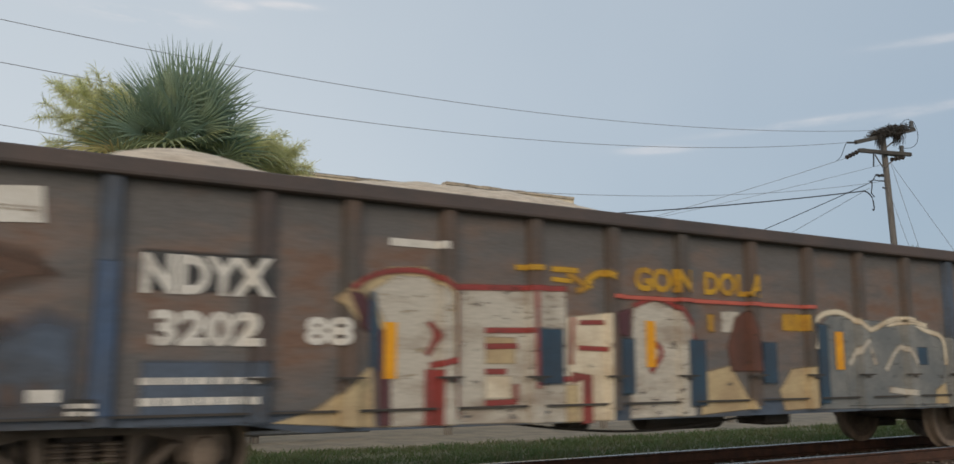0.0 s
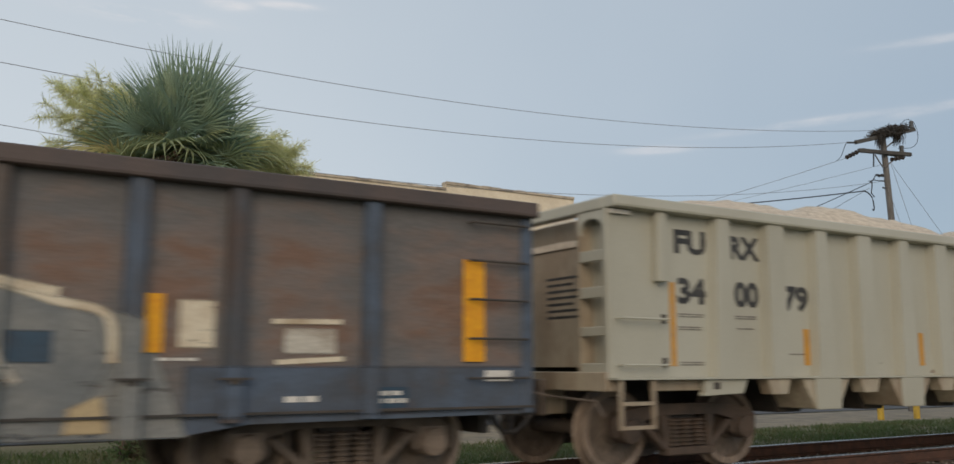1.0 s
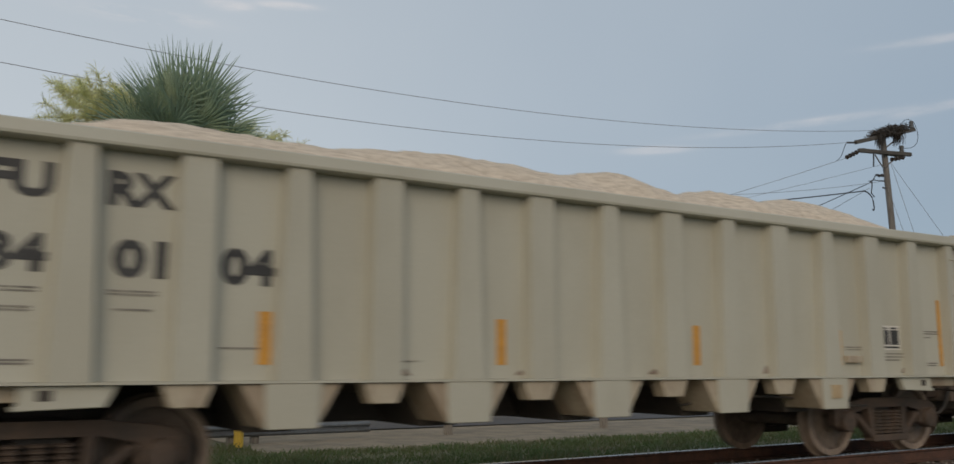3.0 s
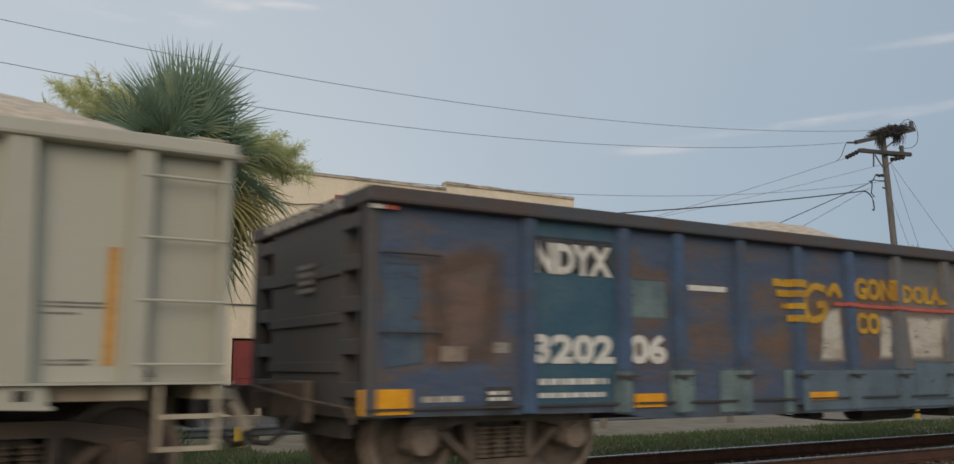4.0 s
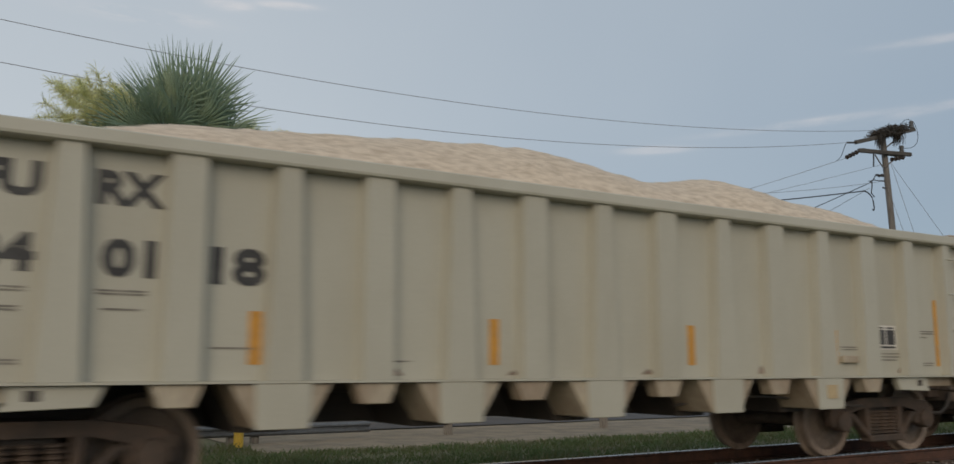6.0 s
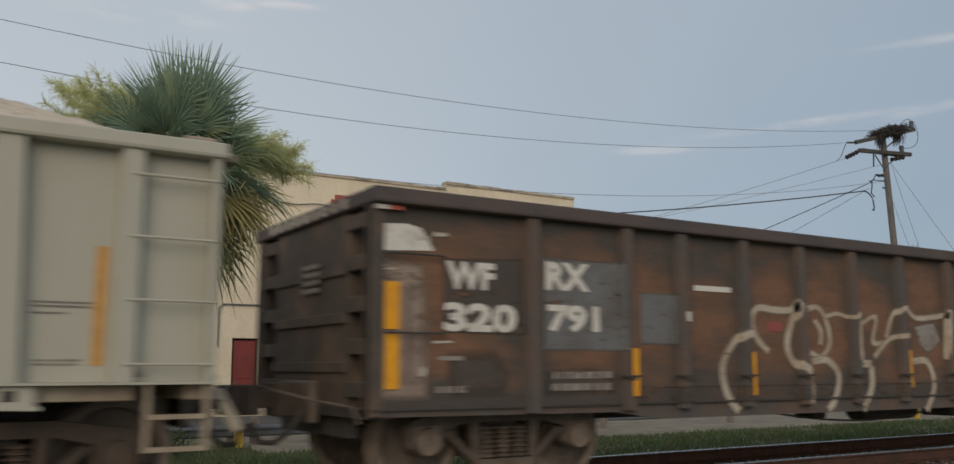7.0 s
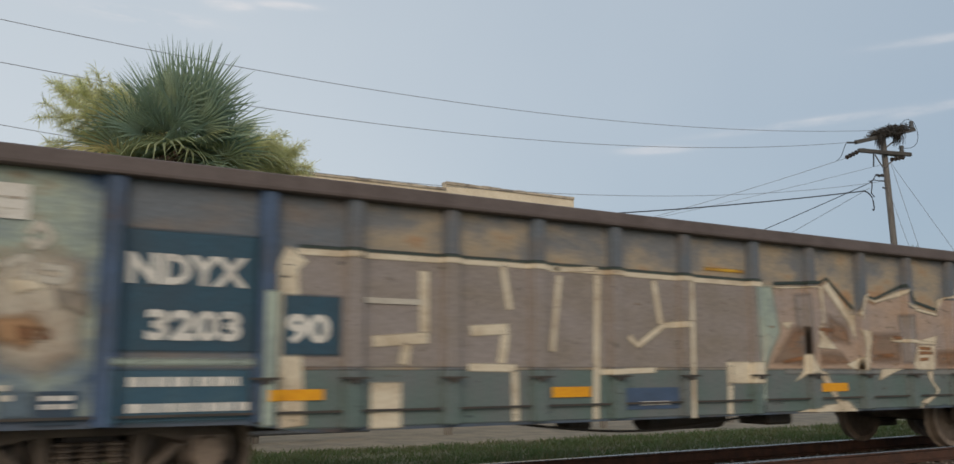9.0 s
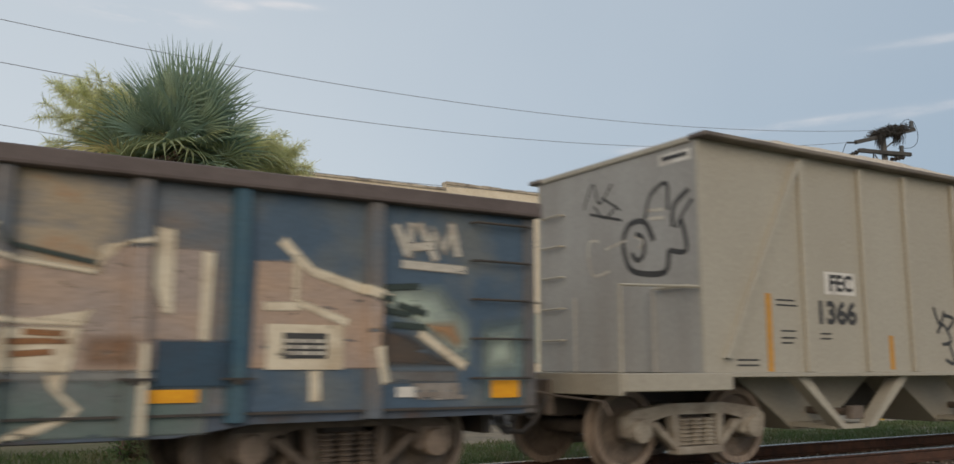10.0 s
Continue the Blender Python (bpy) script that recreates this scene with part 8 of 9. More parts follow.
def building():
    ob = tagged(new("building"), "two-storey cream stucco building with stained parapet and red door", "building")
    ob.location = (0, BY, -0.62)
    # facade with real openings: x0, x1, z0, z1
    holes = [(1.55, 2.62, 4.0, 4.88), (3.30, 4.36, 3.62, 4.86), (2.95, 3.97, 1.5, 2.66), (9.75, 10.75, 0.02, 2.82), (27.0, 27.01, 3.6, 5.4)]
    holes = holes[:4] + [(-3.2, -2.0, 4.1, 5.3), (-3.2, -2.0, 1.5, 2.95), (21.9, 23.1, 3.9, 5.75)]
    x0, x1, top = -18.0, 25.6, 9.25
    xs = sorted({x0, x1, 11.5, 18.7, *[h[0] for h in holes], *[h[1] for h in holes]})
    zs = sorted({0.0, 8.55, top, *[h[2] for h in holes], *[h[3] for h in holes]})
    bm = bmesh.new()
    for a, b in zip(xs, xs[1:]):
        for c, d in zip(zs, zs[1:]):
            mx, mz = (a + b) / 2, (c + d) / 2
            if any(h[0] < mx < h[1] and h[2] < mz < h[3] for h in holes) or (c >= 8.5 and mx < 5.4):
                continue
            box(bm, a, b, 0, 0.3, c, d)
    bmesh.ops.remove_doubles(bm, verts=bm.verts[:], dist=0.0005)
    part("wall", bm, M["stucco"], ob)
    bm = bmesh.new()
    box(bm, x1 - 0.3, x1, 0.302, 18, 0, top)
    box(bm, x0, x0 + 0.3, 0.302, 18, 0, top - 0.7)
    box(bm, x0, x1, 17.7, 18, 0, top - 0.7)
    part("wall", bm, M["stucco"], ob)
    bm = bmesh.new()
    box(bm, x0 + 0.3, x1 - 0.3, 0.302, 17.7, 7.6, 7.8)
    part("roof", bm, M["asphalt"], ob)
    for a, b, z in ((x0, 5.4, 8.55), (5.4, 18.7, top), (18.7, x1, top + 0.27)):
        bm = bmesh.new()
        n = int((b - a) / 0.45)
        for k in range(n):
            xa, xb = a + (b - a) * k / n, a + (b - a) * (k + 1) / n
            dz = random.uniform(-0.015, 0.02)
            box(bm, xa, xb - 0.01, -0.06, 0.36, z + 0.002, z + 0.11 + dz)
        part("coping", bm, M["coping"], ob, "mildewed broken parapet coping")
    bm = bmesh.new()
    box(bm, 18.7, x1, 0.0, 0.3, top + 0.001, top + 0.27)
    part("parapet", bm, M["stucco"], ob)
    for h in holes:
        if h[2] < 0.1:
            d = bmesh.new()
            box(d, h[0] + 0.08, h[1] - 0.08, 0.1, 0.16, h[2], h[3] - 0.08)
            door = part("door", soften(d, 0.01), M["redpaint"], ob, "dull red panelled door")
            for zc in (0.65, 1.75):
                p = bmesh.new()
                box(p, h[0] + 0.22, h[1] - 0.22, 0.075, 0.098, zc - 0.4, zc + 0.4)
                part("door_panel", soften(p, 0.012), M["redpaint"], door)
            kb = bmesh.new()
            tube(kb, [(h[0] + 0.18, 0.02, 1.2), (h[0] + 0.18, 0.098, 1.2)], 0.035, 8)
            part("door_knob", kb, M["galv"], door)
            continue
        w = bmesh.new()
        box(w, h[0], h[1], 0.14, 0.16, h[2], h[3])
        win = part("window", w, M["glass"], ob)
        fr = bmesh.new()
        a, b, c, d = h
        for q in ((a, a + 0.07, c, d), (b - 0.07, b, c, d), (a + 0.07, b - 0.07, c, c + 0.07), (a + 0.07, b - 0.07, d - 0.07, d), (a + 0.07, b - 0.07, (c + d) / 2 - 0.035, (c + d) / 2 + 0.035)):
            box(fr, q[0], q[1], 0.07, 0.138, q[2], q[3])
        part("window_frame", fr, M["whiteframe"], win)
        mu = bmesh.new()
        for k in (1, 2):
            xm = a + (b - a) * k / 3
            box(mu, xm - 0.012, xm + 0.012, 0.115, 0.139, c + 0.07, d - 0.07)
        for z in ((3 * c + d) / 4, (c + 3 * d) / 4):
            box(mu, a + 0.07, b - 0.07, 0.112, 0.137, z - 0.012, z + 0.012)
        part("muntins", mu, M["whiteframe"], win)
        si = bmesh.new()
        box(si, a - 0.08, b + 0.08, -0.07, 0.1, c - 0.08, c - 0.002)
        part("sill", soften(si, 0.01), M["stucco"], win)
    bm = bmesh.new()
    tube(bm, [(5.05, -0.1, 0.0), (5.05, -0.1, 7.9)], 0.055, 8)
    part("downpipe", bm, M["galv"], ob)
    bm = bmesh.new()
    tube(bm, [(9.2, -0.06, 2.5), (9.2, -0.06, 3.9), (9.35, -0.06, 4.05), (11.6, -0.06, 4.05)], 0.03, 6)
    part("conduit", bm, M["galv"], ob)
    bm = bmesh.new()
    tube(bm, [(11.5 + 0.3 * k, -0.08, 8.05 - 0.05 * math.sin(k)) for k in range(25)], 0.02, 5)
    part("cable", bm, M["cable"], ob)


building()


# ---------------------------------------------------------------- long red sign on the facade
def facade_sign():
    bm = bmesh.new()
    x0, x1, z0, z1, c, d = 13.47, 17.27, 7.36, 7.93, 0.16, 0.2
    prism(bm, [(x0, z0), (x1, z0), (x1, z1 - d), (x1 - c, z1 - d), (x1 - c, z1), (x0 + c, z1), (x0 + c, z1 - d), (x0, z1 - d)], 32.92, BY)
    ob = part("facade_sign", bm, M["signred"], None)
    tagged(ob, "long plain red board with stepped corners on the cream wall", "sign")


facade_sign()


# ---------------------------------------------------------------- palm
def leaf_mesh(name, mat, n, length, droop, width, stalk, seed, fold=0.35, span=250):
    """One fan leaf: a stalk along +x and narrow pointed segments spread round its tip."""
    rng = random.Random(seed)
    bm = bmesh.new()
    tube(bm, [(0, 0, 0), (stalk * 0.5, 0, 0.05 * stalk), (stalk, 0, 0.02 * stalk)], 0.02, 5, 0.012)
    for k in range(n):
        a = (k / (n - 1) - 0.5) * radians(span)
        ln = length * (0.72 + 0.28 * math.cos(a * 0.75)) * rng.uniform(0.88, 1.06)
        w = width * rng.uniform(0.8, 1.1)
        dirx, diry = math.cos(a), math.sin(a)
        hub = 0.25 * max(0, math.cos(a))
        prev = None
        st = 6
        for i in range(st + 1):
            t = i / st
            r = ln * t
            z = 0.10 * abs(math.sin(a)) * t - droop * ln * t ** 2.4 * rng.uniform(0.8, 1.25) + fold * abs(math.sin(a)) * 0.35 * t
            ww = w * (0.25 + 1.5 * t) if t < 0.45 else w * (0.925) * (1 - t) / 0.55
            ww = max(ww, 0.002)
            cx, cy = stalk - hub * 0.2 + r * dirx + hub * t, r * diry
            m = bm.verts.new((cx, cy, z - ww * 0.5))
            l = bm.verts.new((cx - diry * ww, cy + dirx * ww, z))
            q = bm.verts.new((cx + diry * ww, cy - dirx * ww, z))
            if prev:
                bm.faces.new((prev[0], prev[1], l, m))
                bm.faces.new((prev[2], prev[0], m, q))
            prev = (m, l, q)
    me = bpy.data.meshes.new(name)
    bm.normal_update()
    bm.to_mesh(me)
    bm.free()
    me.materials.append(M[mat])
    return me


def spray_mesh(seed):
    """A branching flower stalk with many fine twigs."""
    rng = random.Random(seed)
    bm = bmesh.new()
    main = [Vector((t * 1.9, 0, 0.55 * t - 0.85 * t * t)) for t in np.linspace(0, 1, 9)]
    tube(bm, main, 0.02, 5, 0.008)
    for k in range(16):
        t = 0.3 + 0.7 * k / 15
        p = Vector((t * 1.9, 0, 0.55 * t - 0.85 * t * t))
        d = Vector((rng.uniform(0.2, 0.9), rng.uniform(-0.9, 0.9), rng.uniform(-0.4, 0.7))).normalized()
        ln = rng.uniform(0.4, 0.75) * (1.2 - 0.5 * t)
        tip = p + d * ln - Vector((0, 0, 0.06))
        tube(bm, [p, (p + tip) / 2 + Vector((0, 0, 0.04)), tip], 0.007, 3, 0.003)
        for j in range(95):
            u = rng.uniform(0.1, 1)
            q = p.lerp(tip, u)
            e = Vector((rng.uniform(-0.5, 1), rng.uniform(-1, 1), rng.uniform(-0.7, 0.8))).normalized() * rng.uniform(0.08, 0.24)
            tube(bm, [q, q + e * 0.6, q + e + Vector((0, 0, -0.02))], 0.004, 3, 0.0025)
    me = bpy.data.meshes.new("flower_spray")
    bm.normal_update()
    bm.to_mesh(me)
    bm.free()
    me.materials.append(M["flower"])
    return me


def palm():
    rng = random.Random(11)
    PX, PY = 3.95, 18.0
    gz = ground_z(PY)
    ob = tagged(new("palm_tree"), "cabbage palm with green fan leaves, dead skirt and yellow flower sprays", "palm tree")
    ob.location = (PX, PY, gz)
    H = 6.05
    lean = lambda z: (-0.35 + 0.42 * (z / H) * abs(z / H) ** 0.3, 0.0)
    bm = bmesh.new()
    tube(bm, [(*lean(z), z) for z in np.linspace(-0.1, H, 24)], 0.33, 16, 0.27)
    for v in bm.verts:
        v.co.x += 0.03 * noise.noise(v.co * 5)
        v.co.y += 0.03 * noise.noise(v.co * 5 + Vector((7, 0, 0)))
    for k in range(150):
        z = 0.3 + (H - 0.6) * k / 150
        a = k * 2.4
        cx, cy = lean(z)
        r = 0.33 - 0.06 * z / H
        d = Vector((math.cos(a), math.sin(a), 0))
        p = Vector((cx, cy, z)) + d * r * 0.9
        tube(bm, [p, p + d * 0.05 + Vector((0, 0, 0.07)), p + d * 0.085 + Vector((0, 0, 0.15))], 0.045, 4, 0.02)
    part("trunk", bm, M["bark"], ob)
    green = [leaf_mesh("leaf", "frond", 22, ln, dr, 0.036, st, i, 0.7, 200) for i, (ln, dr, st) in enumerate(((1.16, 0.03, 0.85), (1.08, 0.10, 0.9), (1.02, 0.2, 0.95), (0.98, 0.3, 1.05)))]
    low = [leaf_mesh("leaf", m, 28, 1.0, dr, 0.032, 1.05, 10 + i) for i, (m, dr) in enumerate((("frond", 0.4), ("frond_old", 0.5), ("frond_mid", 0.45)))]
    dead = [leaf_mesh("leaf", m, 24, 0.9, dr, 0.022, 0.75, 20 + i) for i, (m, dr) in enumerate((("frond_dead", 0.8), ("frond_dry", 0.8), ("frond_dead", 1.1)))]
    cx, cy = lean(H)
    cx += 0.03

    def put(me, az, el, tw, base, size):
        leaf = mesh_part("leaf", me, None, ob)
        leaf.matrix_basis = Matrix.Translation(base) @ Euler((0, 0, az)).to_matrix().to_4x4() @ Euler((0, -el, 0)).to_matrix().to_4x4() @ Euler((tw, 0, 0)).to_matrix().to_4x4() @ Matrix.Scale(size, 4)
    tiers = ((44, 84, -4, H + 0.1, H - 0.25, green, 0.96), (60, 40, -45, H + 0.0, H - 0.45, [green[0], green[1], low[2]], 0.74), (14, 6, -45, H - 0.1, H - 0.35, [green[0], low[2]], 0.8), (32, 2, -30, H - 0.15, H - 0.4, [low[2], low[2], low[1], low[0]], 1.15), (34, -16, -55, H - 0.3, H - 0.7, [low[2], low[1], dead[1], low[1]], 1.25), (44, -46, -84, H - 0.35, H - 0.95, dead, 1.08))
    for n, e0, e1, z0, z1, kinds, size in tiers:
        for k in range(n):
            f = k / n
            kind = kinds[min(3, int(4 * f))] if kinds is green else kinds[rng.randrange(len(kinds))]
            twist = rng.choice((-1, 1)) * (rng.uniform(0.3, 1.3) if kinds is green else rng.uniform(0.1, 0.7))
            put(kind, k * 2.39996 + rng.uniform(-0.25, 0.25), radians(e0 + (e1 - e0) * f ** 0.8 + rng.uniform(-7, 7)), twist, (cx + rng.uniform(-0.1, 0.1), cy + rng.uniform(-0.1, 0.1), z0 + (z1 - z0) * f), size * rng.uniform(0.88, 1.06))
    for s, (az, el, dz) in enumerate(((2.6, 0.52, 0.05), (2.85, 0.38, 0.0), (2.35, 0.62, 0.1), (2.6, 0.2, 0.0), (2.95, 0.55, 0.1), (0.30, 0.30, -0.25), (0.12, 0.18, -0.25), (0.45, 0.36, -0.25), (0.2, 0.36, -0.3), (0.55, 0.22, -0.2), (0.0, 0.26, -0.3), (2.2, 0.35, 0.0))):
        f = mesh_part("flower_spray", spray_mesh(40 + s), None, ob, "feathery yellow-green flower spray")
        f.matrix_basis = Matrix.Translation((cx, cy, H + dz)) @ Euler((0, 0, az)).to_matrix().to_4x4() @ Euler((0, -el, 0)).to_matrix().to_4x4() @ Matrix.Scale(1.3 if az < 1 else 1.15, 4)


palm()


def shrub(x, y, h, seed, label):
    rng = random.Random(seed)
    ob = tagged(new("shrub"), label, "shrub")
    ob.location = (x, y, ground_z(y))
    bm = bmesh.new()
    for k in range(6):
        a = rng.uniform(0, 6.28)
        tube(bm, [(0, 0, -0.03), (0.12 * math.cos(a), 0.12 * math.sin(a), h * 0.5), (0.3 * math.cos(a), 0.3 * math.sin(a), h * rng.uniform(0.8, 1))], 0.012, 4, 0.004)
    part("stems", bm, M["twig"], ob)
    bm = bmesh.new()
    for k in range(260):
        a, r, z = rng.uniform(0, 6.28), rng.uniform(0.03, 0.4), rng.uniform(0.15, 1.0) * h
        p = Vector((r * math.cos(a), r * math.sin(a), z))
        d = Vector((rng.uniform(-1, 1), rng.uniform(-1, 1), rng.uniform(-0.2, 1))).normalized() * rng.uniform(0.06, 0.16)
        s = d.orthogonal().normalized() * 0.018
        bm.faces.new([bm.verts.new(q) for q in (p, p + d * 0.5 + s, p + d, p + d * 0.5 - s)])
    part("leaves", bm, M["grass"], ob)


shrub(3.3, 17.6, 0.5, 8, "tangle of weeds and dead fronds at the palm's foot")
shrub(3.75, 17.5, 0.55, 9, "ragged green weeds round the palm trunk")
shrub(3.9, 18.6, 0.45, 3, "low tangled green weeds beside the palm")
shrub(4.5, 18.9, 0.5, 5, "leggy green weeds against the guard rail")


# ---------------------------------------------------------------- utility pole
PXY = (33.45, 22.0)


def pole():
    x, y = PXY
    gz = ground_z(y)
    ob = tagged(new("utility_pole"), "leaning grey timber utility pole with two crossarms", "utility pole")
    ob.location = (x, y, gz)
    T = 11.45
    g = -gz
    axis = lambda z: 0.319 + -0.0627 * z      # centre of the leaning shaft at height z

    def tubes(name, runs, r, mat, taper=None):
        bm = bmesh.new()
        for run in runs:
            tube(bm, [(p[0], p[1], p[2] + g) for p in run], r, 6, taper or r)
        return part(name, bm, M[mat], ob)

    bm = bmesh.new()
    tube(bm, [(axis(z), 0, z + g) for z in np.linspace(gz - 0.2, gz + T, 8)], 0.15, 14, 0.112)
    part("shaft", bm, M["pole"], ob)

    def arm(a, b, w):
        bm = bmesh.new()
        a, b = Vector(a) + Vector((0, 0, g)), Vector(b) + Vector((0, 0, g))
        d = (b - a).normalized()
        s = Vector((-d.y, d.x, 0)).normalized() * w / 2
        u = d.cross(s).normalized() * w * 0.6
        vs = [bm.verts.new(p + i * s + j * u) for p in (a, b) for i, j in ((-1, -1), (1, -1), (1, 1), (-1, 1))]
        for f in ((0, 1, 2, 3), (7, 6, 5, 4), (0, 4, 5, 1), (1, 5, 6, 2), (2, 6, 7, 3), (3, 7, 4, 0)):
            bm.faces.new([vs[i] for i in f])
        bmesh.ops.recalc_face_normals(bm, faces=bm.faces[:])
        part("crossarm", soften(bm, 0.012), M["armwood"], ob)
    arm((-2.42, -0.2, 9.97), (1.58, -0.2, 11.05), 0.135)
    arm((-2.26, -0.2, 9.66), (1.20, -0.2, 9.92), 0.13)
    arm((-1.50, 0.2, 9.86), (1.35, 0.2, 9.96), 0.12)
    for a, b in (((-1.23, -0.2, 9.61), (-0.62, -0.1, 9.2)), ((0.25, -0.2, 9.69), (-0.5, -0.1, 9.2)), ((-0.93, -0.2, 10.48), (-0.5, -0.1, 10.0)), ((0.70, -0.2, 10.72), (-0.36, -0.1, 10.02))):
        tubes("brace", [[a, b]], 0.028, "pole")
    # pin insulators on the arm ends
    for px, pz in ((1.40, 11.1), (0.59, 9.93)):
        bm = bmesh.new()
        for k in range(3):
            tube(bm, [(px, -0.2, pz + g + 0.095 * k), (px, -0.2, pz + g + 0.075 + 0.095 * k)], 0.10 - 0.015 * (k % 2), 12)
        tube(bm, [(px, -0.2, pz + g - 0.1), (px, -0.2, pz + g + 0.3)], 0.05, 8)
        part("insulator", bm, M["galv"], ob, "grey pin insulator")
    # strings of strain insulator discs
    for a, b, n in (((-3.09, -0.2, 9.26), (-2.29, -0.2, 9.61), 4), ((-0.20, -0.2, 9.53), (0.78, -0.2, 9.76), 4)):
        a, b = Vector(a) + Vector((0, 0, g)), Vector(b) + Vector((0, 0, g))
        bm = bmesh.new()
        tube(bm, [a, b], 0.03, 6)
        for k in range(n):
            p = a.lerp(b, (k + 0.45) / n)
            e = (b - a).normalized() * 0.022
            tube(bm, [p - e, p + e], 0.095, 12, 0.07)
        part("insulator", bm, M["insul"], ob, "string of dark porcelain discs")
    tubes("cable_clamp", [[(-2.93, -0.2, 9.89), (-2.40, -0.2, 9.96)]], 0.04, "insul")
    tubes("cable_clamp", [[(-1.18, -0.2, 8.78), (-0.62, -0.1, 8.82)], [(-0.90, -0.2, 8.82), (-0.80, -0.2, 8.83)]], 0.045, "insul")
    tubes("cable_clamp", [[(-1.10, -0.2, 8.55), (-0.58, -0.1, 8.62)]], 0.03, "insul")
    tubes("cable_clamp", [[(-0.85, -0.2, 8.30), (-0.52, -0.1, 8.33)]], 0.035, "insul")
    for r, pts in ((0.012, [(0.63, -0.2, 11.14), (1.0, -0.2, 11.39), (1.2, -0.2, 11.44), (1.43, -0.2, 11.4), (1.60, -0.2, 11.33), (1.72, -0.2, 11.18), (1.80, -0.2, 10.98), (1.82, -0.2, 10.76), (1.72, -0.2, 10.52), (1.52, -0.2, 10.34), (1.25, -0.2, 10.22), (1.0, -0.2, 10.17), (0.6, -0.2, 10.1), (0.36, -0.2, 10.07)]), (0.012, [(-2.99, -0.2, 9.87), (-3.07, -0.2, 9.78), (-3.18, -0.2, 9.62), (-3.28, -0.2, 9.42), (-3.42, -0.2, 9.24), (-3.68, -0.2, 9.06)]), (0.03, [(-1.31, -0.2, 9.80), (-1.33, -0.2, 9.4), (-1.37, -0.2, 9.11)]), (0.026, [(-2.10, -0.2, 8.04), (-1.90, -0.2, 8.01), (-1.73, -0.2, 7.93), (-1.60, -0.2, 7.83), (-1.55, -0.2, 7.70), (-1.50, -0.2, 7.42), (-1.54, -0.2, 7.30), (-1.62, -0.2, 7.34)]), (0.024, [(-1.54, -0.2, 8.51), (-1.56, -0.2, 8.25), (-1.63, -0.2, 8.01), (-1.45, -0.2, 7.86)]), (0.022, [(-1.68, -0.2, 8.41), (-1.42, -0.2, 8.58), (-1.25, -0.2, 8.80), (-1.05, -0.2, 8.72), (-0.9, -0.2, 8.8)]), (0.018, [(-1.75, -0.2, 8.46), (-1.35, -0.2, 8.56), (-1.10, -0.2, 8.55)])):
        tubes("jumper_wire", [pts], r, "cable")
    # bird nest of sticks heaped on the upper arm
    rng = random.Random(5)
    bm = bmesh.new()
    arm_z = lambda q: 0.27 * q
    for k in range(1700):
        u = rng.uniform(-1, 1)
        p = Vector((0.82 * u, rng.gauss(0, 0.2), arm_z(0.82 * u) + 0.06 + rng.uniform(-0.18, 0.24) * (1 - 0.7 * u * u)))
        d = Vector((rng.uniform(-1, 1), rng.uniform(-1, 1), rng.uniform(-0.55, 0.35))).normalized() * rng.uniform(0.06, 0.2)
        tube(bm, [p - d, p + d], 0.013, 3, 0.007)
    for k in range(150):
        u = rng.choice((-0.85, -0.75, 0.35, 0.5, 0.6)) + rng.gauss(0, 0.08)
        p = Vector((u, rng.gauss(-0.1, 0.1), arm_z(u)))
        q = p + Vector((rng.gauss(-0.03, 0.07), 0, -rng.uniform(0.15, 0.62)))
        tube(bm, [p, (p + q) / 2 + Vector((0.03, 0, 0)), q], 0.013, 3, 0.005)
    made = bmesh.ops.create_icosphere(bm, subdivisions=3, radius=1.0)
    for v in made["verts"]:
        n = 1 + 0.3 * noise.noise(v.co * 3)
        v.co = Vector((v.co.x * 0.68 * n, v.co.y * 0.2 * n, v.co.z * 0.17 * n + 0.06 + 0.18 * v.co.x))
    nest = part("bird_nest", bm, M["nest"], None)
    nest.location = (x - 0.22, y - 0.2, 10.62)
    tagged(nest, "large ragged dark nest of sticks on the pole top", "nest")


pole()


def hang(name, label, a, b, sag, r, mat):
    """A wire sagging between two points."""
    a, b = Vector(a), Vector(b)
    bm = bmesh.new()
    n = 40
    tube(bm, [a.lerp(b, k / n) - Vector((0, 0, 4 * sag * (k / n) * (1 - k / n))) for k in range(n + 1)], r, 5)
    ob = part(name, bm, M[mat], None)
    return tagged(ob, label, "cable")


def through_points(name, label, a, mid, b_x, r, mat, y):
    """A wire from a at x along the street, a parabola in x through a and two more points, carried on to b_x."""
    (x0, z0), (x1, z1), (x2, z2) = a, mid[0], mid[1]
    co = np.polyfit([x0, x1, x2], [z0, z1, z2], 2)
    bm = bmesh.new()
    tube(bm, [(x, y, float(np.polyval(co, x))) for x in np.linspace(x0, b_x, 60)], r, 5)
    tagged(part(name, bm, M[mat], None), label, "cable")


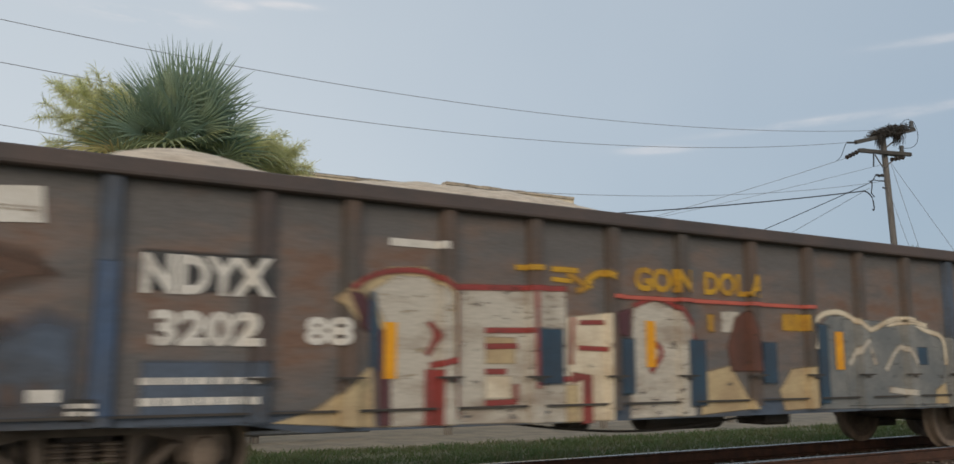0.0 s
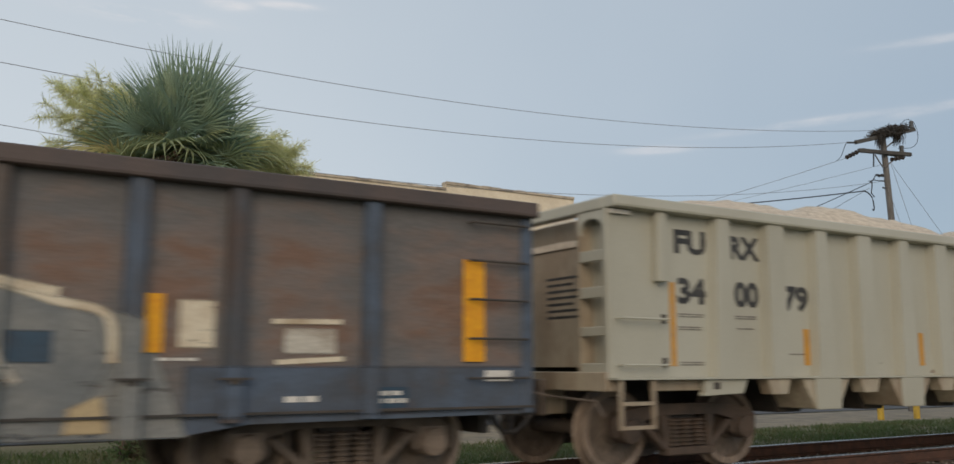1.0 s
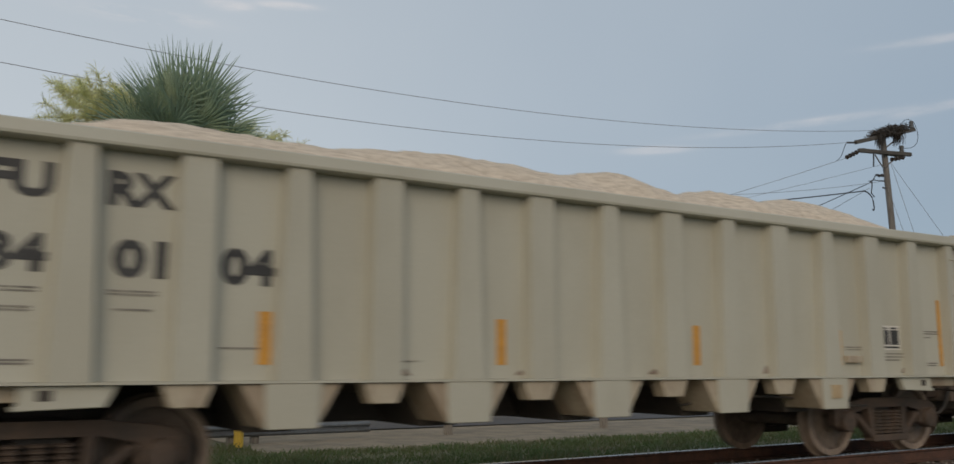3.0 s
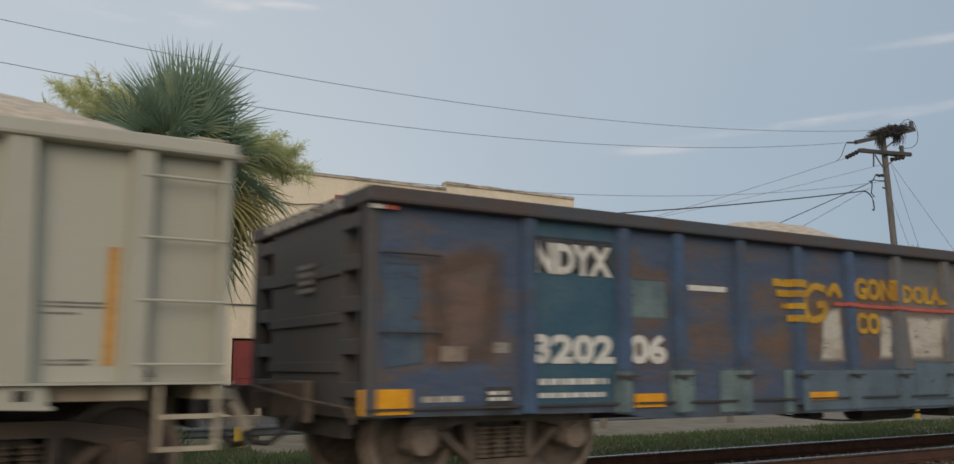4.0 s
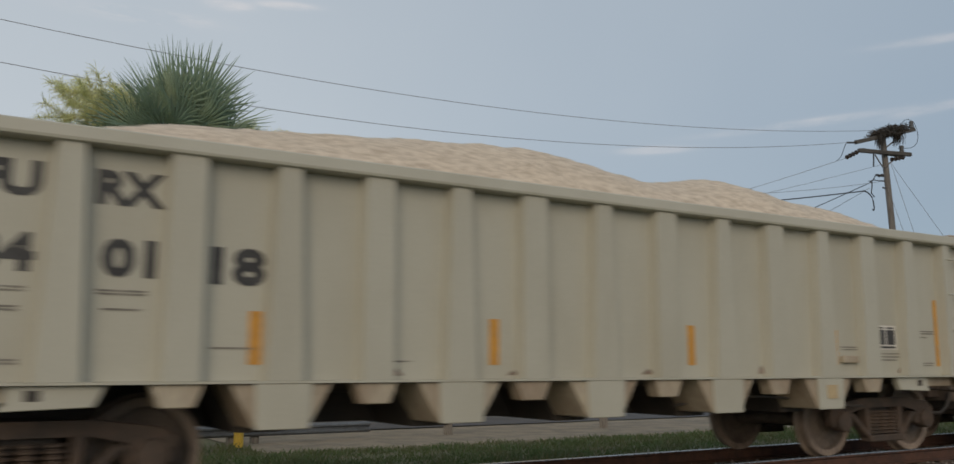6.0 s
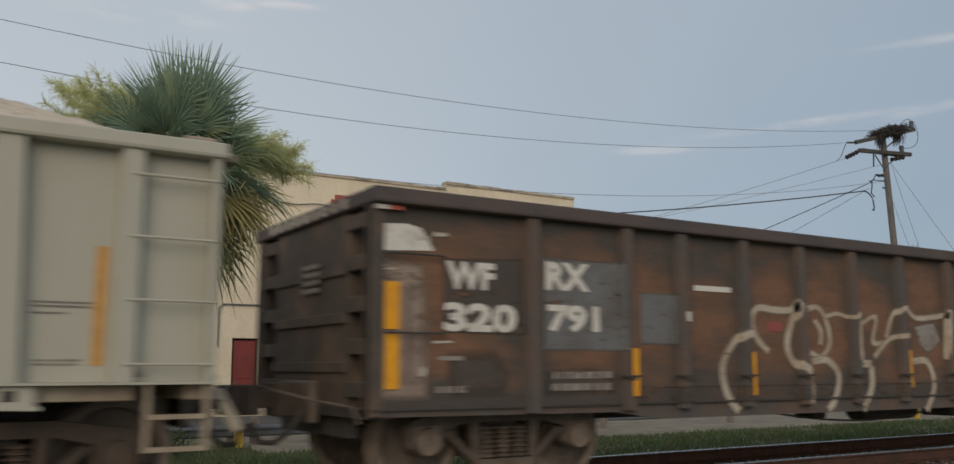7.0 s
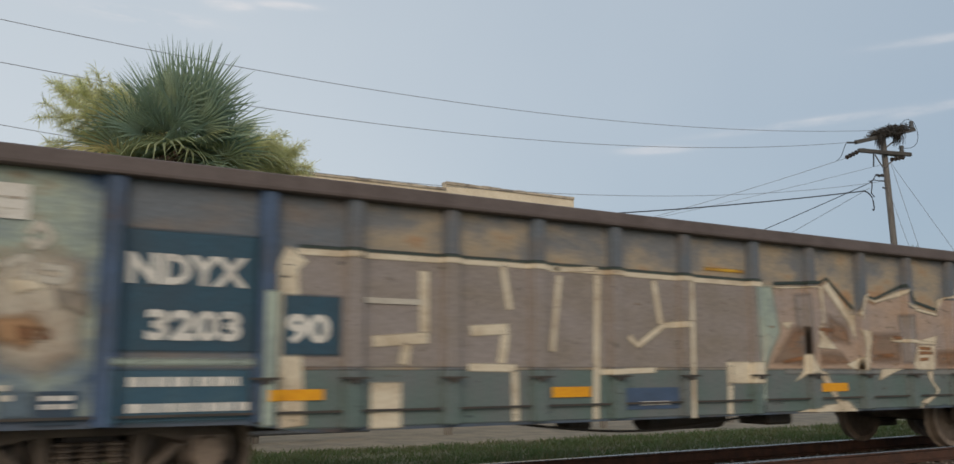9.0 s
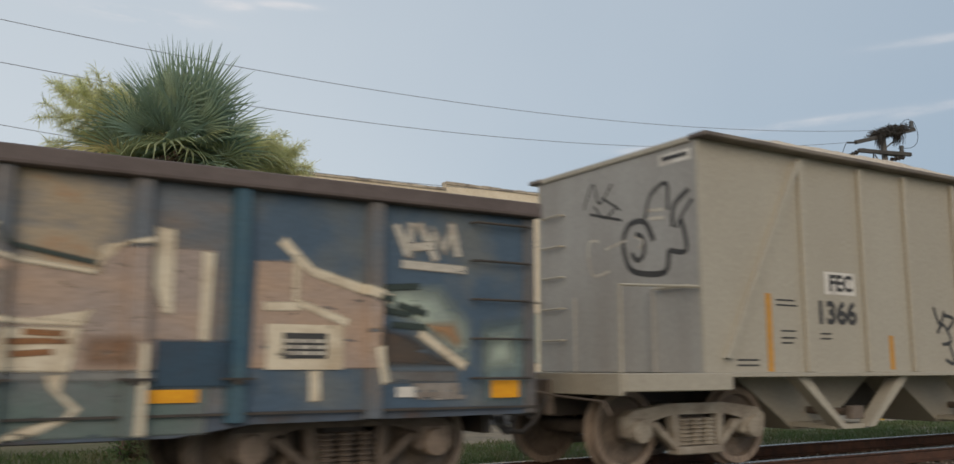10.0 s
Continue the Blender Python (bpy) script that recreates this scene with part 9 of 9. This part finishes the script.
through_points("power_line", "thin overhead power line strung from the pole", (32.3, 10.63), ((14.95, 8.82), (0.98, 8.79)), -22, 0.009, "wire", 21.8)
through_points("power_line", "thin overhead power line on a strain insulator", (30.5, 9.89), ((16.08, 8.02), (1.05, 7.81)), -22, 0.009, "wire", 21.8)
through_points("power_line", "low thin neutral wire along the street", (32.3, 8.50), ((17.11, 6.46), (1.14, 6.40)), -22, 0.008, "wire", 21.8)
hang("cable", "thick black bundled cable from the pole to the building", (31.4, 21.8, 8.04), (13.5, 32.98, 6.9), 0.35, 0.024, "cable")
hang("cable", "black service cable dropping across the street", (31.8, 21.8, 8.42), (30.9, 33.2, 5.75), 0.08, 0.017, "cable")
hang("cable", "thin service wire dropping across the street", (31.75, 21.8, 8.2), (34.8, 33.0, 5.9), 0.03, 0.010, "wire")
hang("cable", "thin wire dropping from the strain insulator", (30.4, 21.8, 9.26), (17.0, 32.98, 4.9), 0.3, 0.009, "wire")
hang("cable", "faint wire running down from the pole", (32.6, 21.8, 9.25), (15.0, 32.98, 5.0), 0.3, 0.007, "wire")
hang("guy_wire", "guy wire stayed from the pole to the ground", (33.3, 21.85, 9.44), (36.6, 21.1, -0.6), 0.05, 0.008, "wire")
hang("guy_wire", "second guy wire stayed from the pole", (33.3, 21.85, 9.44), (44.0, 21.0, -0.6), 0.1, 0.008, "wire")
hang("guy_wire", "short guy wire stayed from the pole", (33.1, 21.9, 8.3), (36.1, 21.0, -0.6), 0.05, 0.008, "wire")


def small_palm(x, y, h, spread, seed, label):
    """A young feather palm against the wall: arching stems with rows of narrow leaflets."""
    rng = random.Random(seed)
    ob = tagged(new("young_palm"), label, "palm")
    ob.location = (x, y, -0.58)
    bm = bmesh.new()
    tube(bm, [(0, 0, -0.05), (0.03, 0, h * 0.3), (0, 0, h * 0.55)], 0.06, 7, 0.04)
    part("stem", bm, M["bark"], ob)
    for k in range(13):
        a = k * 2.4
        e = rng.uniform(0.35, 1.25)
        bm = bmesh.new()
        pts = [Vector((math.cos(a) * spread * t, math.sin(a) * spread * t, h * 0.55 + h * 0.5 * e * t - h * 0.42 * t * t)) for t in np.linspace(0, 1, 9)]
        tube(bm, pts, 0.012, 4, 0.004)
        side = Vector((-math.sin(a), math.cos(a), 0))
        for i, c in enumerate(pts[1:]):
            for s in (-1, 1):
                for m in (0.0, 0.5):
                    d = c - pts[i]
                    o = pts[i] + d * m
                    tip = o + side * s * 0.24 + d * 0.9 + Vector((0, 0, -0.08))
                    bm.faces.new([bm.verts.new(v) for v in (o, o + (tip - o) * 0.5 + d.normalized() * 0.02, tip, o + (tip - o) * 0.5 - d.normalized() * 0.02)])
        part("leaf", bm, M["frond"], ob)


small_palm(3.69, 31.6, 3.0, 0.95, 1, "young feather palm beside the downpipe")
small_palm(2.2, 31.5, 2.3, 0.6, 2, "spindly young palm against the cream wall")


def far_tree():
    rng = random.Random(3)
    ob = tagged(new("tree"), "distant round-topped green tree beyond the pole", "tree")
    ob.location = (62.0, 40.0, -0.62)
    bm = bmesh.new()
    tube(bm, [(0, 0, -0.2), (0.1, 0, 4), (0, 0.1, 8.3)], 0.3, 8, 0.12)
    for k in range(9):
        a = k * 2.4
        tube(bm, [(0.05, 0, 4 + 0.35 * k), (1.2 * math.cos(a), 1.2 * math.sin(a), 6 + 0.35 * k)], 0.09, 5, 0.03)
    part("trunk", bm, M["bark"], ob)
    bm = bmesh.new()
    for k in range(1500):
        v = Vector((rng.gauss(0, 1), rng.gauss(0, 1), rng.gauss(0, 0.8)))
        c = v.normalized() * rng.uniform(0.6, 1.0) * 2.1 * (1 + 0.3 * noise.noise(v.normalized() * 2))
        c.z = c.z * 0.8 + 9.0
        d = Vector((rng.uniform(-1, 1), rng.uniform(-1, 1), rng.uniform(-1, 1))).normalized() * 0.2
        s = d.orthogonal().normalized() * 0.1
        bm.faces.new([bm.verts.new(w) for w in (c - d, c + s, c + d, c - s)])
    part("crown", bm, M["frond"], ob)


far_tree()


# ---------------------------------------------------------------- motion
def motions():
    times = [k / FPS for k in range(-3, 304)]
    for ob, s0 in CARS:
        walk(ob, [(t, Matrix.Translation((s0 - V * t, YC, 0))) for t in times[::3]])
    for ax, x in WHEELSETS:
        walk(ax, [(t, Matrix.Translation((x, 0, 0.457)) @ Euler((0, -V * t / 0.457, 0)).to_matrix().to_4x4()) for t in times])


motions()
